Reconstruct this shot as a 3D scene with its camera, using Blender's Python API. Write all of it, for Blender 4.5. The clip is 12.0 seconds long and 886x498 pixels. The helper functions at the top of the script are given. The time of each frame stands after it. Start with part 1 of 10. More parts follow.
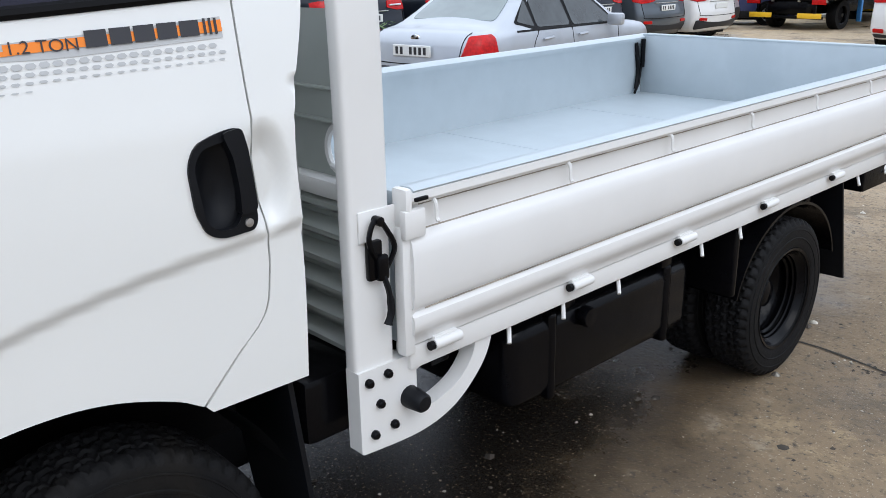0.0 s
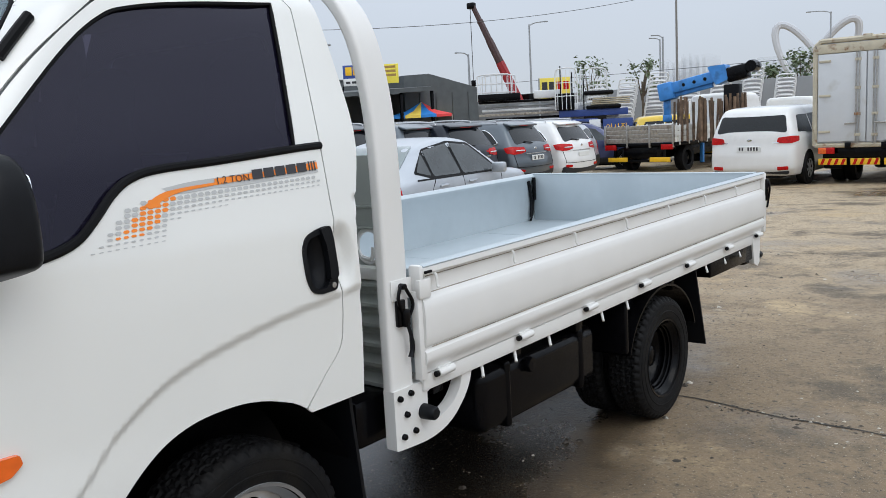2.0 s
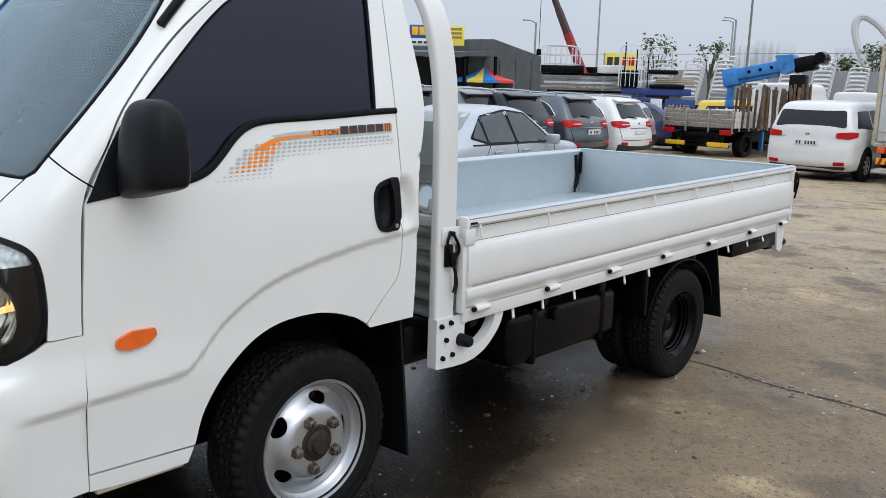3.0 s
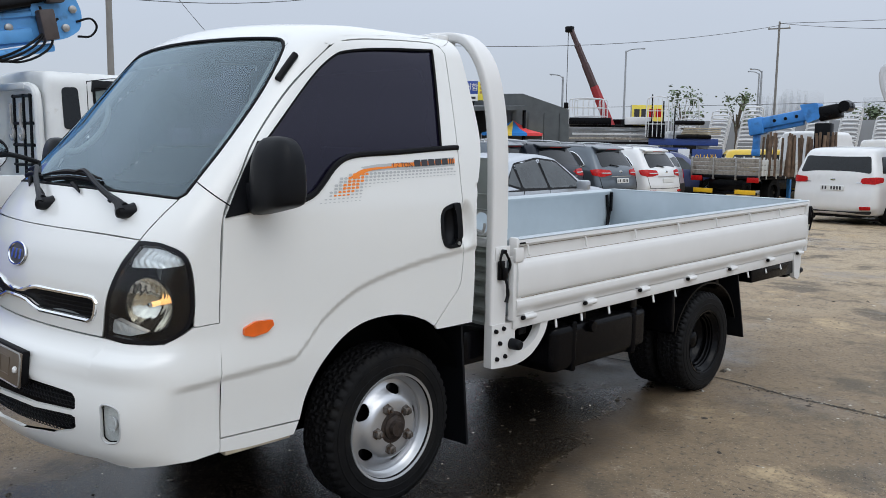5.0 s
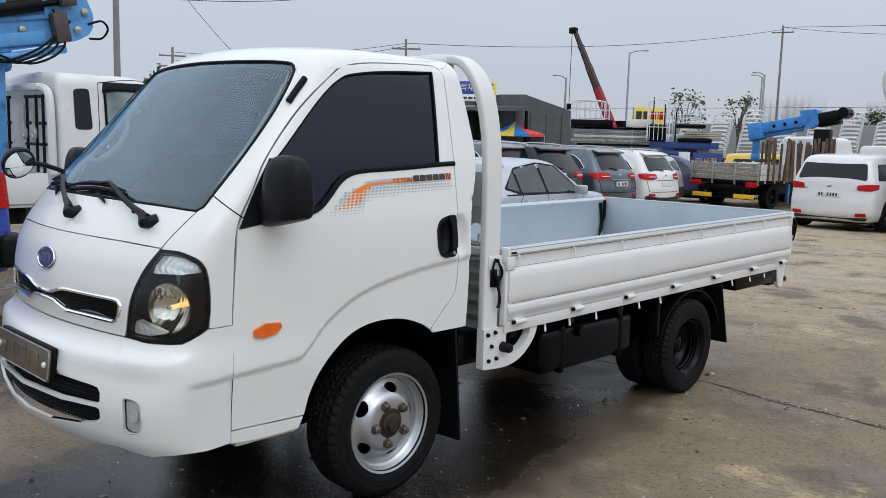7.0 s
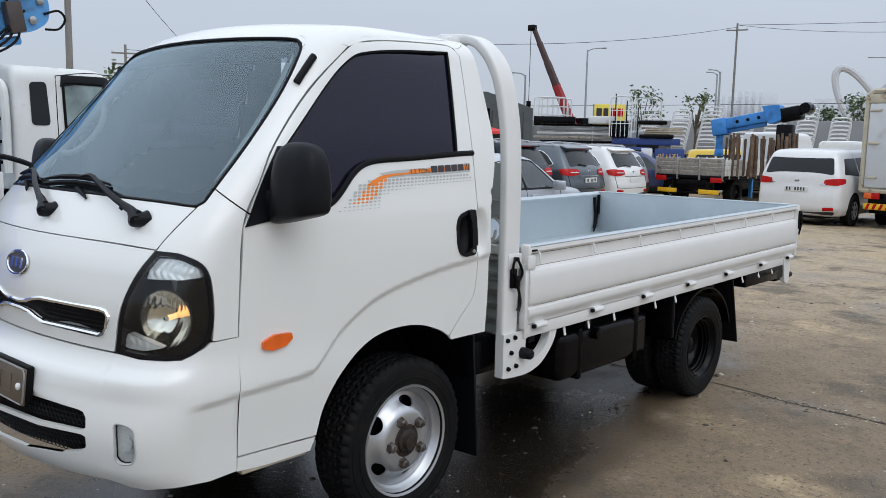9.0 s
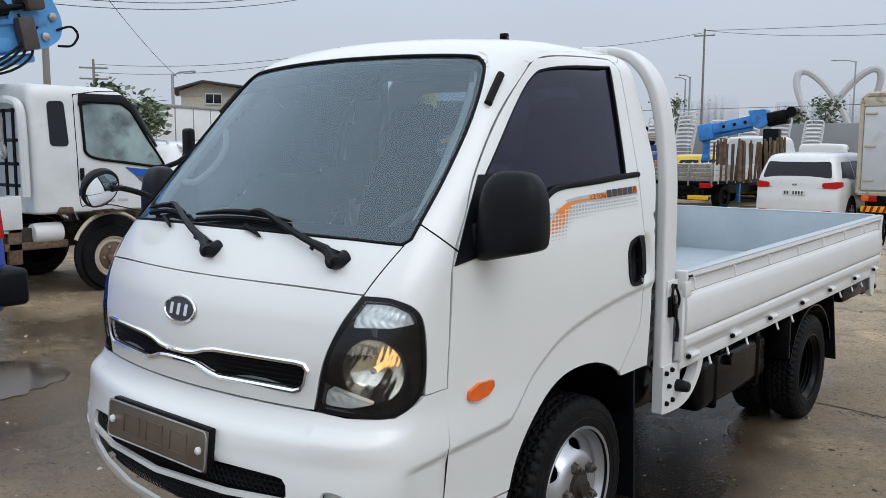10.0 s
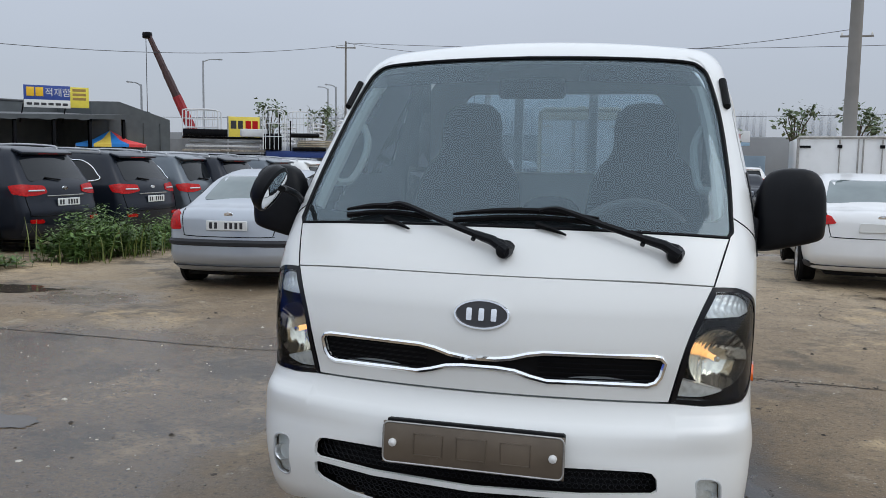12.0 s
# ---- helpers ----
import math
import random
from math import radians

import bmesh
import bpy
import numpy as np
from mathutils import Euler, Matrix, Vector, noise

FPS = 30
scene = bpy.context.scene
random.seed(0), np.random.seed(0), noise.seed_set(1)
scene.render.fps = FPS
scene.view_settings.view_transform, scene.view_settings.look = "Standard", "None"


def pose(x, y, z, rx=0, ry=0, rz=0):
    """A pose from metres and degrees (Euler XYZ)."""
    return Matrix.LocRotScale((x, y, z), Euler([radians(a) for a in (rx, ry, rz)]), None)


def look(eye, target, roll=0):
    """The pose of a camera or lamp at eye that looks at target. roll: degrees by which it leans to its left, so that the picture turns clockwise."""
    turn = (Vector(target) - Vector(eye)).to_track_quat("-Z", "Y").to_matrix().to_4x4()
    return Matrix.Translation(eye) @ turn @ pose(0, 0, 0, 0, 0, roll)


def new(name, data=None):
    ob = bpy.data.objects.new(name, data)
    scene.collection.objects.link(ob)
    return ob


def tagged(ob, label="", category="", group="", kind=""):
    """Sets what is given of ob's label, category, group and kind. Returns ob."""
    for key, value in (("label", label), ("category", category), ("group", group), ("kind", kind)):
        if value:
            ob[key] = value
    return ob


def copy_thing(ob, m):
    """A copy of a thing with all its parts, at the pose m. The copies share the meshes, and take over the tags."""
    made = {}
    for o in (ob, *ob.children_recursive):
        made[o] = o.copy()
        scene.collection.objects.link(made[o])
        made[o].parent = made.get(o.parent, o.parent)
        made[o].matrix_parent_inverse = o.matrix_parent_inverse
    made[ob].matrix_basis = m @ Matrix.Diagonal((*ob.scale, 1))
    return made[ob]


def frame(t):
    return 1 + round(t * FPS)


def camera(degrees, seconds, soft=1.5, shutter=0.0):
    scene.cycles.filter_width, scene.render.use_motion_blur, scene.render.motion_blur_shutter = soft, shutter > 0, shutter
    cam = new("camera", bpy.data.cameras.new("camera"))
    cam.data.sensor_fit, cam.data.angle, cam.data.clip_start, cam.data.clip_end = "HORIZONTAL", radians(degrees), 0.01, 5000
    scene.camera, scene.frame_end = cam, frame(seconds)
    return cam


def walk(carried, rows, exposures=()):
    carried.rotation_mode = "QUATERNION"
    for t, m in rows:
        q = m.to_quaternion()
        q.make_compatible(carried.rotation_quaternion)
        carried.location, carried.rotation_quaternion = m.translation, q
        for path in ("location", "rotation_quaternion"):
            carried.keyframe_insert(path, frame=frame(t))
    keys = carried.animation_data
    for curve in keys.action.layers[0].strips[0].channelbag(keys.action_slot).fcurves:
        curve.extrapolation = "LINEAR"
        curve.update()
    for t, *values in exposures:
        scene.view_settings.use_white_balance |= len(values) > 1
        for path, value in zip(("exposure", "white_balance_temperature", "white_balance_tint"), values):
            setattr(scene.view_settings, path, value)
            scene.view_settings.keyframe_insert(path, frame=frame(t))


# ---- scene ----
cam = camera(54.6, 12.0, soft=0.6)
PATH = [
    (0, (2.105, -0.473, 1.502), (0.709, 0.815, 0.874), -1.0),
    (0.2, (2.159, -0.587, 1.525), (0.754, 0.735, 1.0), -0.7),
    (0.5, (2.22, -0.765, 1.531), (0.838, 0.646, 1.22), -0.8),
    (1, (2.314, -1.036, 1.53), (0.925, 0.377, 1.259), -0.4),
    (1.2, (2.366, -1.134, 1.526), (0.944, 0.247, 1.257), -0.7),
    (1.5, (2.449, -1.251, 1.522), (1.015, 0.12, 1.267), -1.6),
    (2, (2.549, -1.39, 1.514), (1.301, 0.145, 1.221), -3.1),
    (2.2, (2.585, -1.462, 1.509), (1.454, 0.153, 1.172), -3.3),
    (2.5, (2.679, -1.575, 1.518), (1.615, 0.078, 1.153), -0.9),
    (2.8, (2.815, -1.709, 1.538), (1.584, -0.178, 1.166), 1.8),
    (3, (2.895, -1.789, 1.554), (1.57, -0.338, 1.181), 1.6),
    (3.5, (2.983, -1.935, 1.526), (1.595, -0.526, 1.228), 1.1),
    (3.7, (3.009, -1.986, 1.52), (1.612, -0.586, 1.225), 1.3),
    (5.3, (3.272, -2.349, 1.495), (1.883, -0.93, 1.252), 0.8),
    (5.5, (3.31, -2.38, 1.495), (1.92, -0.963, 1.25), 1.2),
    (6, (3.394, -2.427, 1.551), (1.998, -1.021, 1.279), 1.8),
    (6.5, (3.413, -2.439, 1.585), (2.01, -1.041, 1.31), 1.4),
    (7, (3.408, -2.458, 1.577), (2.017, -1.044, 1.321), 1.6),
    (7.2, (3.406, -2.46, 1.571), (2.016, -1.043, 1.32), 1.7),
    (8.8, (3.104, -2.38, 1.526), (1.749, -0.929, 1.286), 0.9),
    (9, (2.987, -2.375, 1.525), (1.667, -0.895, 1.268), 1.3),
    (9.2, (2.848, -2.385, 1.53), (1.566, -0.871, 1.244), 1.1),
    (9.5, (2.625, -2.411, 1.539), (1.29, -0.947, 1.264), 0.8),
    (10, (2.248, -2.657, 1.566), (0.982, -1.126, 1.33), 0.2),
    (10.2, (2.085, -2.757, 1.551), (0.824, -1.221, 1.324), 0.8),
    (10.5, (1.838, -2.906, 1.531), (0.606, -1.346, 1.307), 1.0),
    (10.8, (1.571, -3.034, 1.543), (0.455, -1.389, 1.322), -1.2),
    (11, (1.405, -3.148, 1.537), (0.409, -1.428, 1.316), 0.2),
    (11.5, (0.991, -3.426, 1.499), (0.268, -1.573, 1.295), 1.5),
    (11.8, (0.71, -3.507, 1.506), (0.107, -1.612, 1.297), 0.7),
    (12, (0.518, -3.545, 1.518), (-0.005, -1.626, 1.306), 0.9),
]
walk(cam, [(t, look(eye, target, roll)) for t, eye, target, roll in PATH], [(0, 0.30, 6300, 12), (0.5, 0.06, 6380, 12), (1.0, -0.07, 6480, 11), (1.5, -0.02, 6520, 10), (2.5, 0.10, 6560, 10), (3.5, -0.06, 6420, 11), (6.5, -0.12, 6450, 11), (9.0, -0.13, 6420, 11), (10.5, -0.13, 6450, 11), (12, -0.27, 6450, 11)])
# ---- overcast daylight ----
world = bpy.data.worlds.new("overcast_sky")
scene.world = world
world.use_nodes = True
wn, wl = world.node_tree.nodes, world.node_tree.links
wn.clear()
w_out, w_bg, w_mix = wn.new("ShaderNodeOutputWorld"), wn.new("ShaderNodeBackground"), wn.new("ShaderNodeMix")
w_sky = wn.new("ShaderNodeTexSky")
w_sky.sky_type, w_sky.sun_disc = "NISHITA", False
w_sky.sun_elevation, w_sky.sun_rotation = radians(47), radians(102)
w_geo, w_sep, w_ramp = wn.new("ShaderNodeTexCoord"), wn.new("ShaderNodeSeparateXYZ"), wn.new("ShaderNodeValToRGB")
w_noise, w_map, w_add = wn.new("ShaderNodeTexNoise"), wn.new("ShaderNodeMapping"), wn.new("ShaderNodeMath")
w_map.inputs["Scale"].default_value = (1.0, 1.0, 2.6)
w_noise.inputs["Scale"].default_value, w_noise.inputs["Detail"].default_value = 2.2, 5.0
w_add.operation = "MULTIPLY_ADD"
w_add.inputs[1].default_value = 0.10
wl.new(w_geo.outputs["Generated"], w_sep.inputs[0])
wl.new(w_geo.outputs["Generated"], w_map.inputs[0])
wl.new(w_map.outputs[0], w_noise.inputs["Vector"])
wl.new(w_noise.outputs[0], w_add.inputs[0])
wl.new(w_sep.outputs[2], w_add.inputs[2])
wl.new(w_add.outputs[0], w_ramp.inputs[0])
w_ramp.color_ramp.elements[0].color, w_ramp.color_ramp.elements[1].color = (0.454, 0.505, 0.582, 1), (1.20, 1.32, 1.47, 1)
for at, value in ((0.12, (0.525, 0.58, 0.667)), (0.3, (0.655, 0.72, 0.823)), (0.55, (1.12, 1.23, 1.37))):
    stop = w_ramp.color_ramp.elements.new(at)
    stop.color = (*value, 1)
w_mix.data_type = "RGBA"
w_mix.inputs["Factor"].default_value = 0.012
wl.new(w_ramp.outputs[0], w_mix.inputs["A"])
wl.new(w_sky.outputs[0], w_mix.inputs["B"])
wl.new(w_mix.outputs["Result"], w_bg.inputs[0])
w_bg.inputs[1].default_value = 1.0
wl.new(w_bg.outputs[0], w_out.inputs[0])

sun = new("sun", bpy.data.lights.new("sun", "SUN"))
sun.data.energy, sun.data.angle, sun.data.color = 0.70, radians(40), (1.0, 0.98, 0.95)
sun.matrix_world = look((9, -2.0, 10), (0, 0, 0))


# ---- materials ----
def mat(name, color, rough=0.5, metal=0.0, vary=0.12, scale=6.0, bump=0.0, bump_scale=60.0, coat=0.0, stain=None, stain_at=0.55, stain_scale=1.5, rand=0.0, spec=0.5):
    """A procedural surface: base colour with fine grain, larger stains, optional relief."""
    m = bpy.data.materials.new(name)
    m.use_nodes = True
    n, l = m.node_tree.nodes, m.node_tree.links
    b = n["Principled BSDF"]
    b.inputs["Roughness"].default_value, b.inputs["Metallic"].default_value = rough, metal
    b.inputs["Specular IOR Level"].default_value = spec
    b.inputs["Coat Weight"].default_value, b.inputs["Coat Roughness"].default_value = coat, 0.04
    tc = n.new("ShaderNodeTexCoord")
    grain = n.new("ShaderNodeTexNoise")
    grain.inputs["Scale"].default_value, grain.inputs["Detail"].default_value = scale, 6
    l.new(tc.outputs["Object"], grain.inputs["Vector"])
    ramp = n.new("ShaderNodeValToRGB")
    ramp.color_ramp.elements[0].position, ramp.color_ramp.elements[1].position = 0.3, 0.7
    ramp.color_ramp.elements[0].color = (*[c * (1 - vary) for c in color], 1)
    ramp.color_ramp.elements[1].color = (*[min(1, c * (1 + vary)) for c in color], 1)
    l.new(grain.outputs[0], ramp.inputs[0])
    out = ramp.outputs[0]
    if stain:
        big = n.new("ShaderNodeTexNoise")
        big.inputs["Scale"].default_value, big.inputs["Detail"].default_value = stain_scale, 8
        l.new(tc.outputs["Object"], big.inputs["Vector"])
        mask = n.new("ShaderNodeMapRange")
        mask.inputs["From Min"].default_value, mask.inputs["From Max"].default_value = stain_at, stain_at + 0.12
        l.new(big.outputs[0], mask.inputs[0])
        mix = n.new("ShaderNodeMix")
        mix.data_type = "RGBA"
        mix.inputs["B"].default_value = (*stain, 1)
        l.new(mask.outputs[0], mix.inputs["Factor"])
        l.new(out, mix.inputs["A"])
        out = mix.outputs["Result"]
    if rand:
        info, hsv, rng = n.new("ShaderNodeObjectInfo"), n.new("ShaderNodeHueSaturation"), n.new("ShaderNodeMapRange")
        rng.inputs["To Min"].default_value, rng.inputs["To Max"].default_value = 1 - rand, 1 + rand
        l.new(info.outputs["Random"], rng.inputs[0])
        l.new(rng.outputs[0], hsv.inputs["Value"])
        l.new(out, hsv.inputs["Color"])
        out = hsv.outputs[0]
    l.new(out, b.inputs["Base Color"])
    if bump:
        rel, bn = n.new("ShaderNodeTexNoise"), n.new("ShaderNodeBump")
        rel.inputs["Scale"].default_value, rel.inputs["Detail"].default_value = bump_scale, 6
        bn.inputs["Strength"].default_value, bn.inputs["Distance"].default_value = bump, 0.01
        l.new(tc.outputs["Object"], rel.inputs["Vector"])
        l.new(rel.outputs[0], bn.inputs["Height"])
        l.new(bn.outputs[0], b.inputs["Normal"])
    return m


def glass_mat(name, tint, rough=0.0, solid=0.0, solid_color=(0.01, 0.01, 0.012), ior=1.52, gloss_tint=(1, 1, 1)):
    """Thin sheet of glass: clear through with a tint, glossy by Fresnel; solid mixes in opaque film."""
    m = bpy.data.materials.new(name)
    m.use_nodes = True
    n, l = m.node_tree.nodes, m.node_tree.links
    n.clear()
    out, clear, gloss, mix, fres = n.new("ShaderNodeOutputMaterial"), n.new("ShaderNodeBsdfTransparent"), n.new("ShaderNodeBsdfGlossy"), n.new("ShaderNodeMixShader"), n.new("ShaderNodeFresnel")
    clear.inputs[0].default_value = (*tint, 1)
    gloss.inputs["Roughness"].default_value = rough
    fres.inputs[0].default_value = ior
    gloss.inputs[0].default_value = (*gloss_tint, 1)
    body = clear.outputs[0]
    if solid:
        film, mix2 = n.new("ShaderNodeBsdfDiffuse"), n.new("ShaderNodeMixShader")
        film.inputs[0].default_value = (*solid_color, 1)
        mix2.inputs[0].default_value = solid
        l.new(body, mix2.inputs[1])
        l.new(film.outputs[0], mix2.inputs[2])
        body = mix2.outputs[0]
    l.new(fres.outputs[0], mix.inputs[0])
    l.new(body, mix.inputs[1])
    l.new(gloss.outputs[0], mix.inputs[2])
    l.new(mix.outputs[0], out.inputs[0])
    return m


def glow(name, color, power):
    m = bpy.data.materials.new(name)
    m.use_nodes = True
    b = m.node_tree.nodes["Principled BSDF"]
    b.inputs["Base Color"].default_value = (*color, 1)
    b.inputs["Emission Color"].default_value, b.inputs["Emission Strength"].default_value = (*color, 1), power
    return m


WHITE = mat("white_car_paint", (0.765, 0.77, 0.745), 0.28, vary=0.012, scale=3, coat=0.6)
BEDWHITE = mat("white_sheet_steel", (0.72, 0.715, 0.695), 0.38, vary=0.02, scale=5, coat=0.2, stain=(0.70, 0.69, 0.66), stain_at=0.62, stain_scale=2.5)
GALV = mat("pale_blue_grey_bed_paint", (0.435, 0.492, 0.525), 0.36, vary=0.03, scale=9, stain=(0.40, 0.455, 0.487), stain_at=0.55, stain_scale=2, bump=0.04, bump_scale=90)
BOARD = mat("grey_green_cab_back_paint", (0.36, 0.385, 0.36), 0.30, vary=0.05, scale=8)
RUBBER = mat("tyre_rubber", (0.0065, 0.0065, 0.007), 0.62, vary=0.3, scale=14, bump=0.18, bump_scale=120, stain=(0.011, 0.010, 0.009), stain_scale=5, spec=0.13)
PLASTIC = mat("black_plastic", (0.0065, 0.0072, 0.009), 0.42, vary=0.15, scale=20, bump=0.05, bump_scale=300, spec=0.16)
TRIM = mat("black_rubber_trim", (0.004, 0.004, 0.0048), 0.5, vary=0.2, spec=0.12)
CHASSIS = mat("black_chassis_paint", (0.0028, 0.0028, 0.0036), 0.20, vary=0.3, scale=9, bump=0.12, bump_scale=25, spec=0.13)
SILVER = mat("silver_wheel_paint", (0.50, 0.51, 0.525), 0.30, 0.75, vary=0.06, scale=8, stain=(0.33, 0.32, 0.30), stain_at=0.64, stain_scale=6)
CHROME = mat("chrome", (0.86, 0.87, 0.88), 0.07, 1.0, vary=0.02)
DARKHUB = mat("dark_greasy_hub", (0.034, 0.024, 0.019), 0.5, 0.3, vary=0.5, scale=40, bump=0.4, bump_scale=90)
NUT = mat("dull_wheel_nut", (0.15, 0.135, 0.12), 0.45, 0.7, vary=0.45, scale=40, stain=(0.09, 0.055, 0.035), stain_at=0.5, stain_scale=60)
REFLECTOR = mat("lamp_reflector", (0.88, 0.83, 0.74), 0.15, 1.0, vary=0.05, scale=50)
TURNCUP = mat("turn_lamp_reflector", (0.86, 0.88, 0.90), 0.20, 0.35, vary=0.10, scale=90)
RUST = mat("rusty_steel", (0.16, 0.10, 0.07), 0.75, 0.2, vary=0.4, scale=30, bump=0.4, bump_scale=80)
STEEL = mat("worn_steel", (0.40, 0.39, 0.37), 0.45, 0.8, vary=0.2, scale=20)
ORANGE = mat("orange_lens", (0.80, 0.125, 0.006), 0.12, vary=0.08, scale=40, coat=0.8)
CREASEBROWN = mat("brown_crease_tone", (0.30, 0.265, 0.215), 0.8, vary=0.5, scale=9)
GREYINK = mat("grey_decal", (0.48, 0.49, 0.49), 0.4, vary=0.04)
ORANGEINK = mat("orange_decal", (0.88, 0.24, 0.02), 0.4, vary=0.04)
BLACKINK = mat("black_decal", (0.03, 0.03, 0.035), 0.4, vary=0.05)
CLEAR = glass_mat("clear_glass", (0.92, 0.95, 0.94))
# pale film and blued gloss imitate the sky's veil over the glass
SCREEN = glass_mat("windscreen_glass", (0.70, 0.82, 0.86), solid=0.05, solid_color=(0.42, 0.50, 0.54), ior=1.95, gloss_tint=(0.74, 0.91, 1.0))
TINT = glass_mat("dark_tinted_glass", (0.075, 0.068, 0.10), solid=0.40, solid_color=(0.015, 0.013, 0.034), ior=1.44, gloss_tint=(0.90, 0.88, 1.0))
CABIN = mat("grey_cabin_trim", (0.27, 0.29, 0.29), 0.75, vary=0.08)
PALETRIM = mat("pale_grey_cabin_trim", (0.40, 0.43, 0.42), 0.65, vary=0.06)
SEAT = mat("dark_grey_seat_cloth", (0.035, 0.040, 0.044), 0.9, vary=0.2, scale=30, spec=0.1)
PLATE = mat("bare_plate_bracket", (0.155, 0.125, 0.095), 0.36, 0.45, vary=0.12, scale=12, stain=(0.21, 0.175, 0.14), stain_at=0.6, stain_scale=7)
MIRROR = mat("mirror_face", (0.9, 0.91, 0.92), 0.02, 1.0, vary=0.0)


# ---- mesh tools: a piece of geometry is (verts, faces) ----
def merge(*pieces):
    v, f = [], []
    for pv, pf in pieces:
        k = len(v)
        v.extend(tuple(p) for p in pv)
        f.extend(tuple(i + k for i in q) for q in pf)
    return v, f


def moved(piece, m):
    return [tuple(m @ Vector(p)) for p in piece[0]], piece[1]


def mirrored(piece):
    return [(-x, y, z) for x, y, z in piece[0]], [tuple(reversed(q)) for q in piece[1]]


def rbox(x0, x1, y0, y1, z0, z1, r=0.01, seg=2):
    """A box with rounded edges."""
    bm = bmesh.new()
    bmesh.ops.create_cube(bm, size=1)
    for v in bm.verts:
        v.co = ((x0 + x1) / 2 + v.co.x * (x1 - x0), (y0 + y1) / 2 + v.co.y * (y1 - y0), (z0 + z1) / 2 + v.co.z * (z1 - z0))
    if r:
        bmesh.ops.bevel(bm, geom=bm.edges[:], offset=min(r, 0.49 * min(x1 - x0, y1 - y0, z1 - z0)), segments=seg, affect="EDGES", profile=0.5)
    bm.verts.index_update()
    out = [tuple(v.co) for v in bm.verts], [tuple(v.index for v in q.verts) for q in bm.faces]
    bm.free()
    return out


def tube(path, r, seg=8, closed=False):
    """A round bar along a path of points."""
    pts = [Vector(p) for p in path]
    n = len(pts)
    v, f, up = [], [], Vector((0.13, 0.27, 0.95))
    for i, p in enumerate(pts):
        a = pts[(i - 1) % n] if closed or i else pts[0]
        b = pts[(i + 1) % n] if closed or i < n - 1 else pts[-1]
        d = (b - a).normalized()
        s = d.cross(up)
        s = s.normalized() if s.length > 0.05 else d.orthogonal().normalized()
        u = s.cross(d)
        up = u
        ri = r[i] if isinstance(r, (list, tuple)) else r
        for k in range(seg):
            c = 2 * math.pi * k / seg
            v.append(tuple(p + ri * (math.cos(c) * s + math.sin(c) * u)))
    for i in range(n if closed else n - 1):
        j = (i + 1) % n
        for k in range(seg):
            f.append((i * seg + k, i * seg + (k + 1) % seg, j * seg + (k + 1) % seg, j * seg + k))
    if not closed:
        f.append(tuple(range(seg - 1, -1, -1)))
        f.append(tuple(range((n - 1) * seg, n * seg)))
    return v, f


def lathe(profile, seg=48, axis="X", at=(0, 0, 0), cap=True):
    """Turns a profile of (radius, along) round an axis."""
    v, f = [], []
    for r, h in profile:
        for k in range(seg):
            c = 2 * math.pi * k / seg
            p = {"X": (h, r * math.cos(c), r * math.sin(c)), "Y": (r * math.sin(c), h, r * math.cos(c)), "Z": (r * math.cos(c), r * math.sin(c), h)}[axis]
            v.append((p[0] + at[0], p[1] + at[1], p[2] + at[2]))
    for i in range(len(profile) - 1):
        for k in range(seg):
            f.append((i * seg + k, i * seg + (k + 1) % seg, (i + 1) * seg + (k + 1) % seg, (i + 1) * seg + k))
    if cap and profile[0][0] > 1e-4:
        f.append(tuple(range(seg - 1, -1, -1)))
    if cap and profile[-1][0] > 1e-4:
        f.append(tuple(range((len(profile) - 1) * seg, len(profile) * seg)))
    return v, f


def sweep(profile, y0, y1, closed=True, steps=1):
    """A profile of (x, z) drawn out along y."""
    n, v, f = len(profile), [], []
    for s in range(steps + 1):
        v += [(x, y0 + (y1 - y0) * s / steps, z) for x, z in profile]
    for s in range(steps):
        for i in range(n if closed else n - 1):
            j = (i + 1) % n
            f.append((s * n + i, s * n + j, s * n + n + j, s * n + n + i))
    if closed:
        f += [tuple(range(n - 1, -1, -1)), tuple(range(steps * n, steps * n + n))]
    return v, f


def prism(outline, depth, frame3):
    """A flat outline of (u, v) given thickness: frame3 maps (u, v, w) to a place."""
    n = len(outline)
    v = [tuple(frame3(a, b, 0)) for a, b in outline] + [tuple(frame3(a, b, depth)) for a, b in outline]
    return v, [tuple(range(n)), tuple(range(2 * n - 1, n - 1, -1))] + [(i + n, (i + 1) % n + n, (i + 1) % n, i) for i in range(n)]


def rounded(points, r=0.02, seg=4):
    """A polygon of (u, v) with its corners rounded."""
    out, n = [], len(points)
    for i in range(n):
        p, a, b = (Vector(points[k % n]) for k in (i, i - 1, i + 1))
        ra = min(r, 0.45 * (a - p).length, 0.45 * (b - p).length)
        s, e = p + (a - p).normalized() * ra, p + (b - p).normalized() * ra
        for k in range(seg + 1):
            t = k / seg
            out.append(tuple((1 - t) ** 2 * s + 2 * t * (1 - t) * p + t * t * e))
    return out


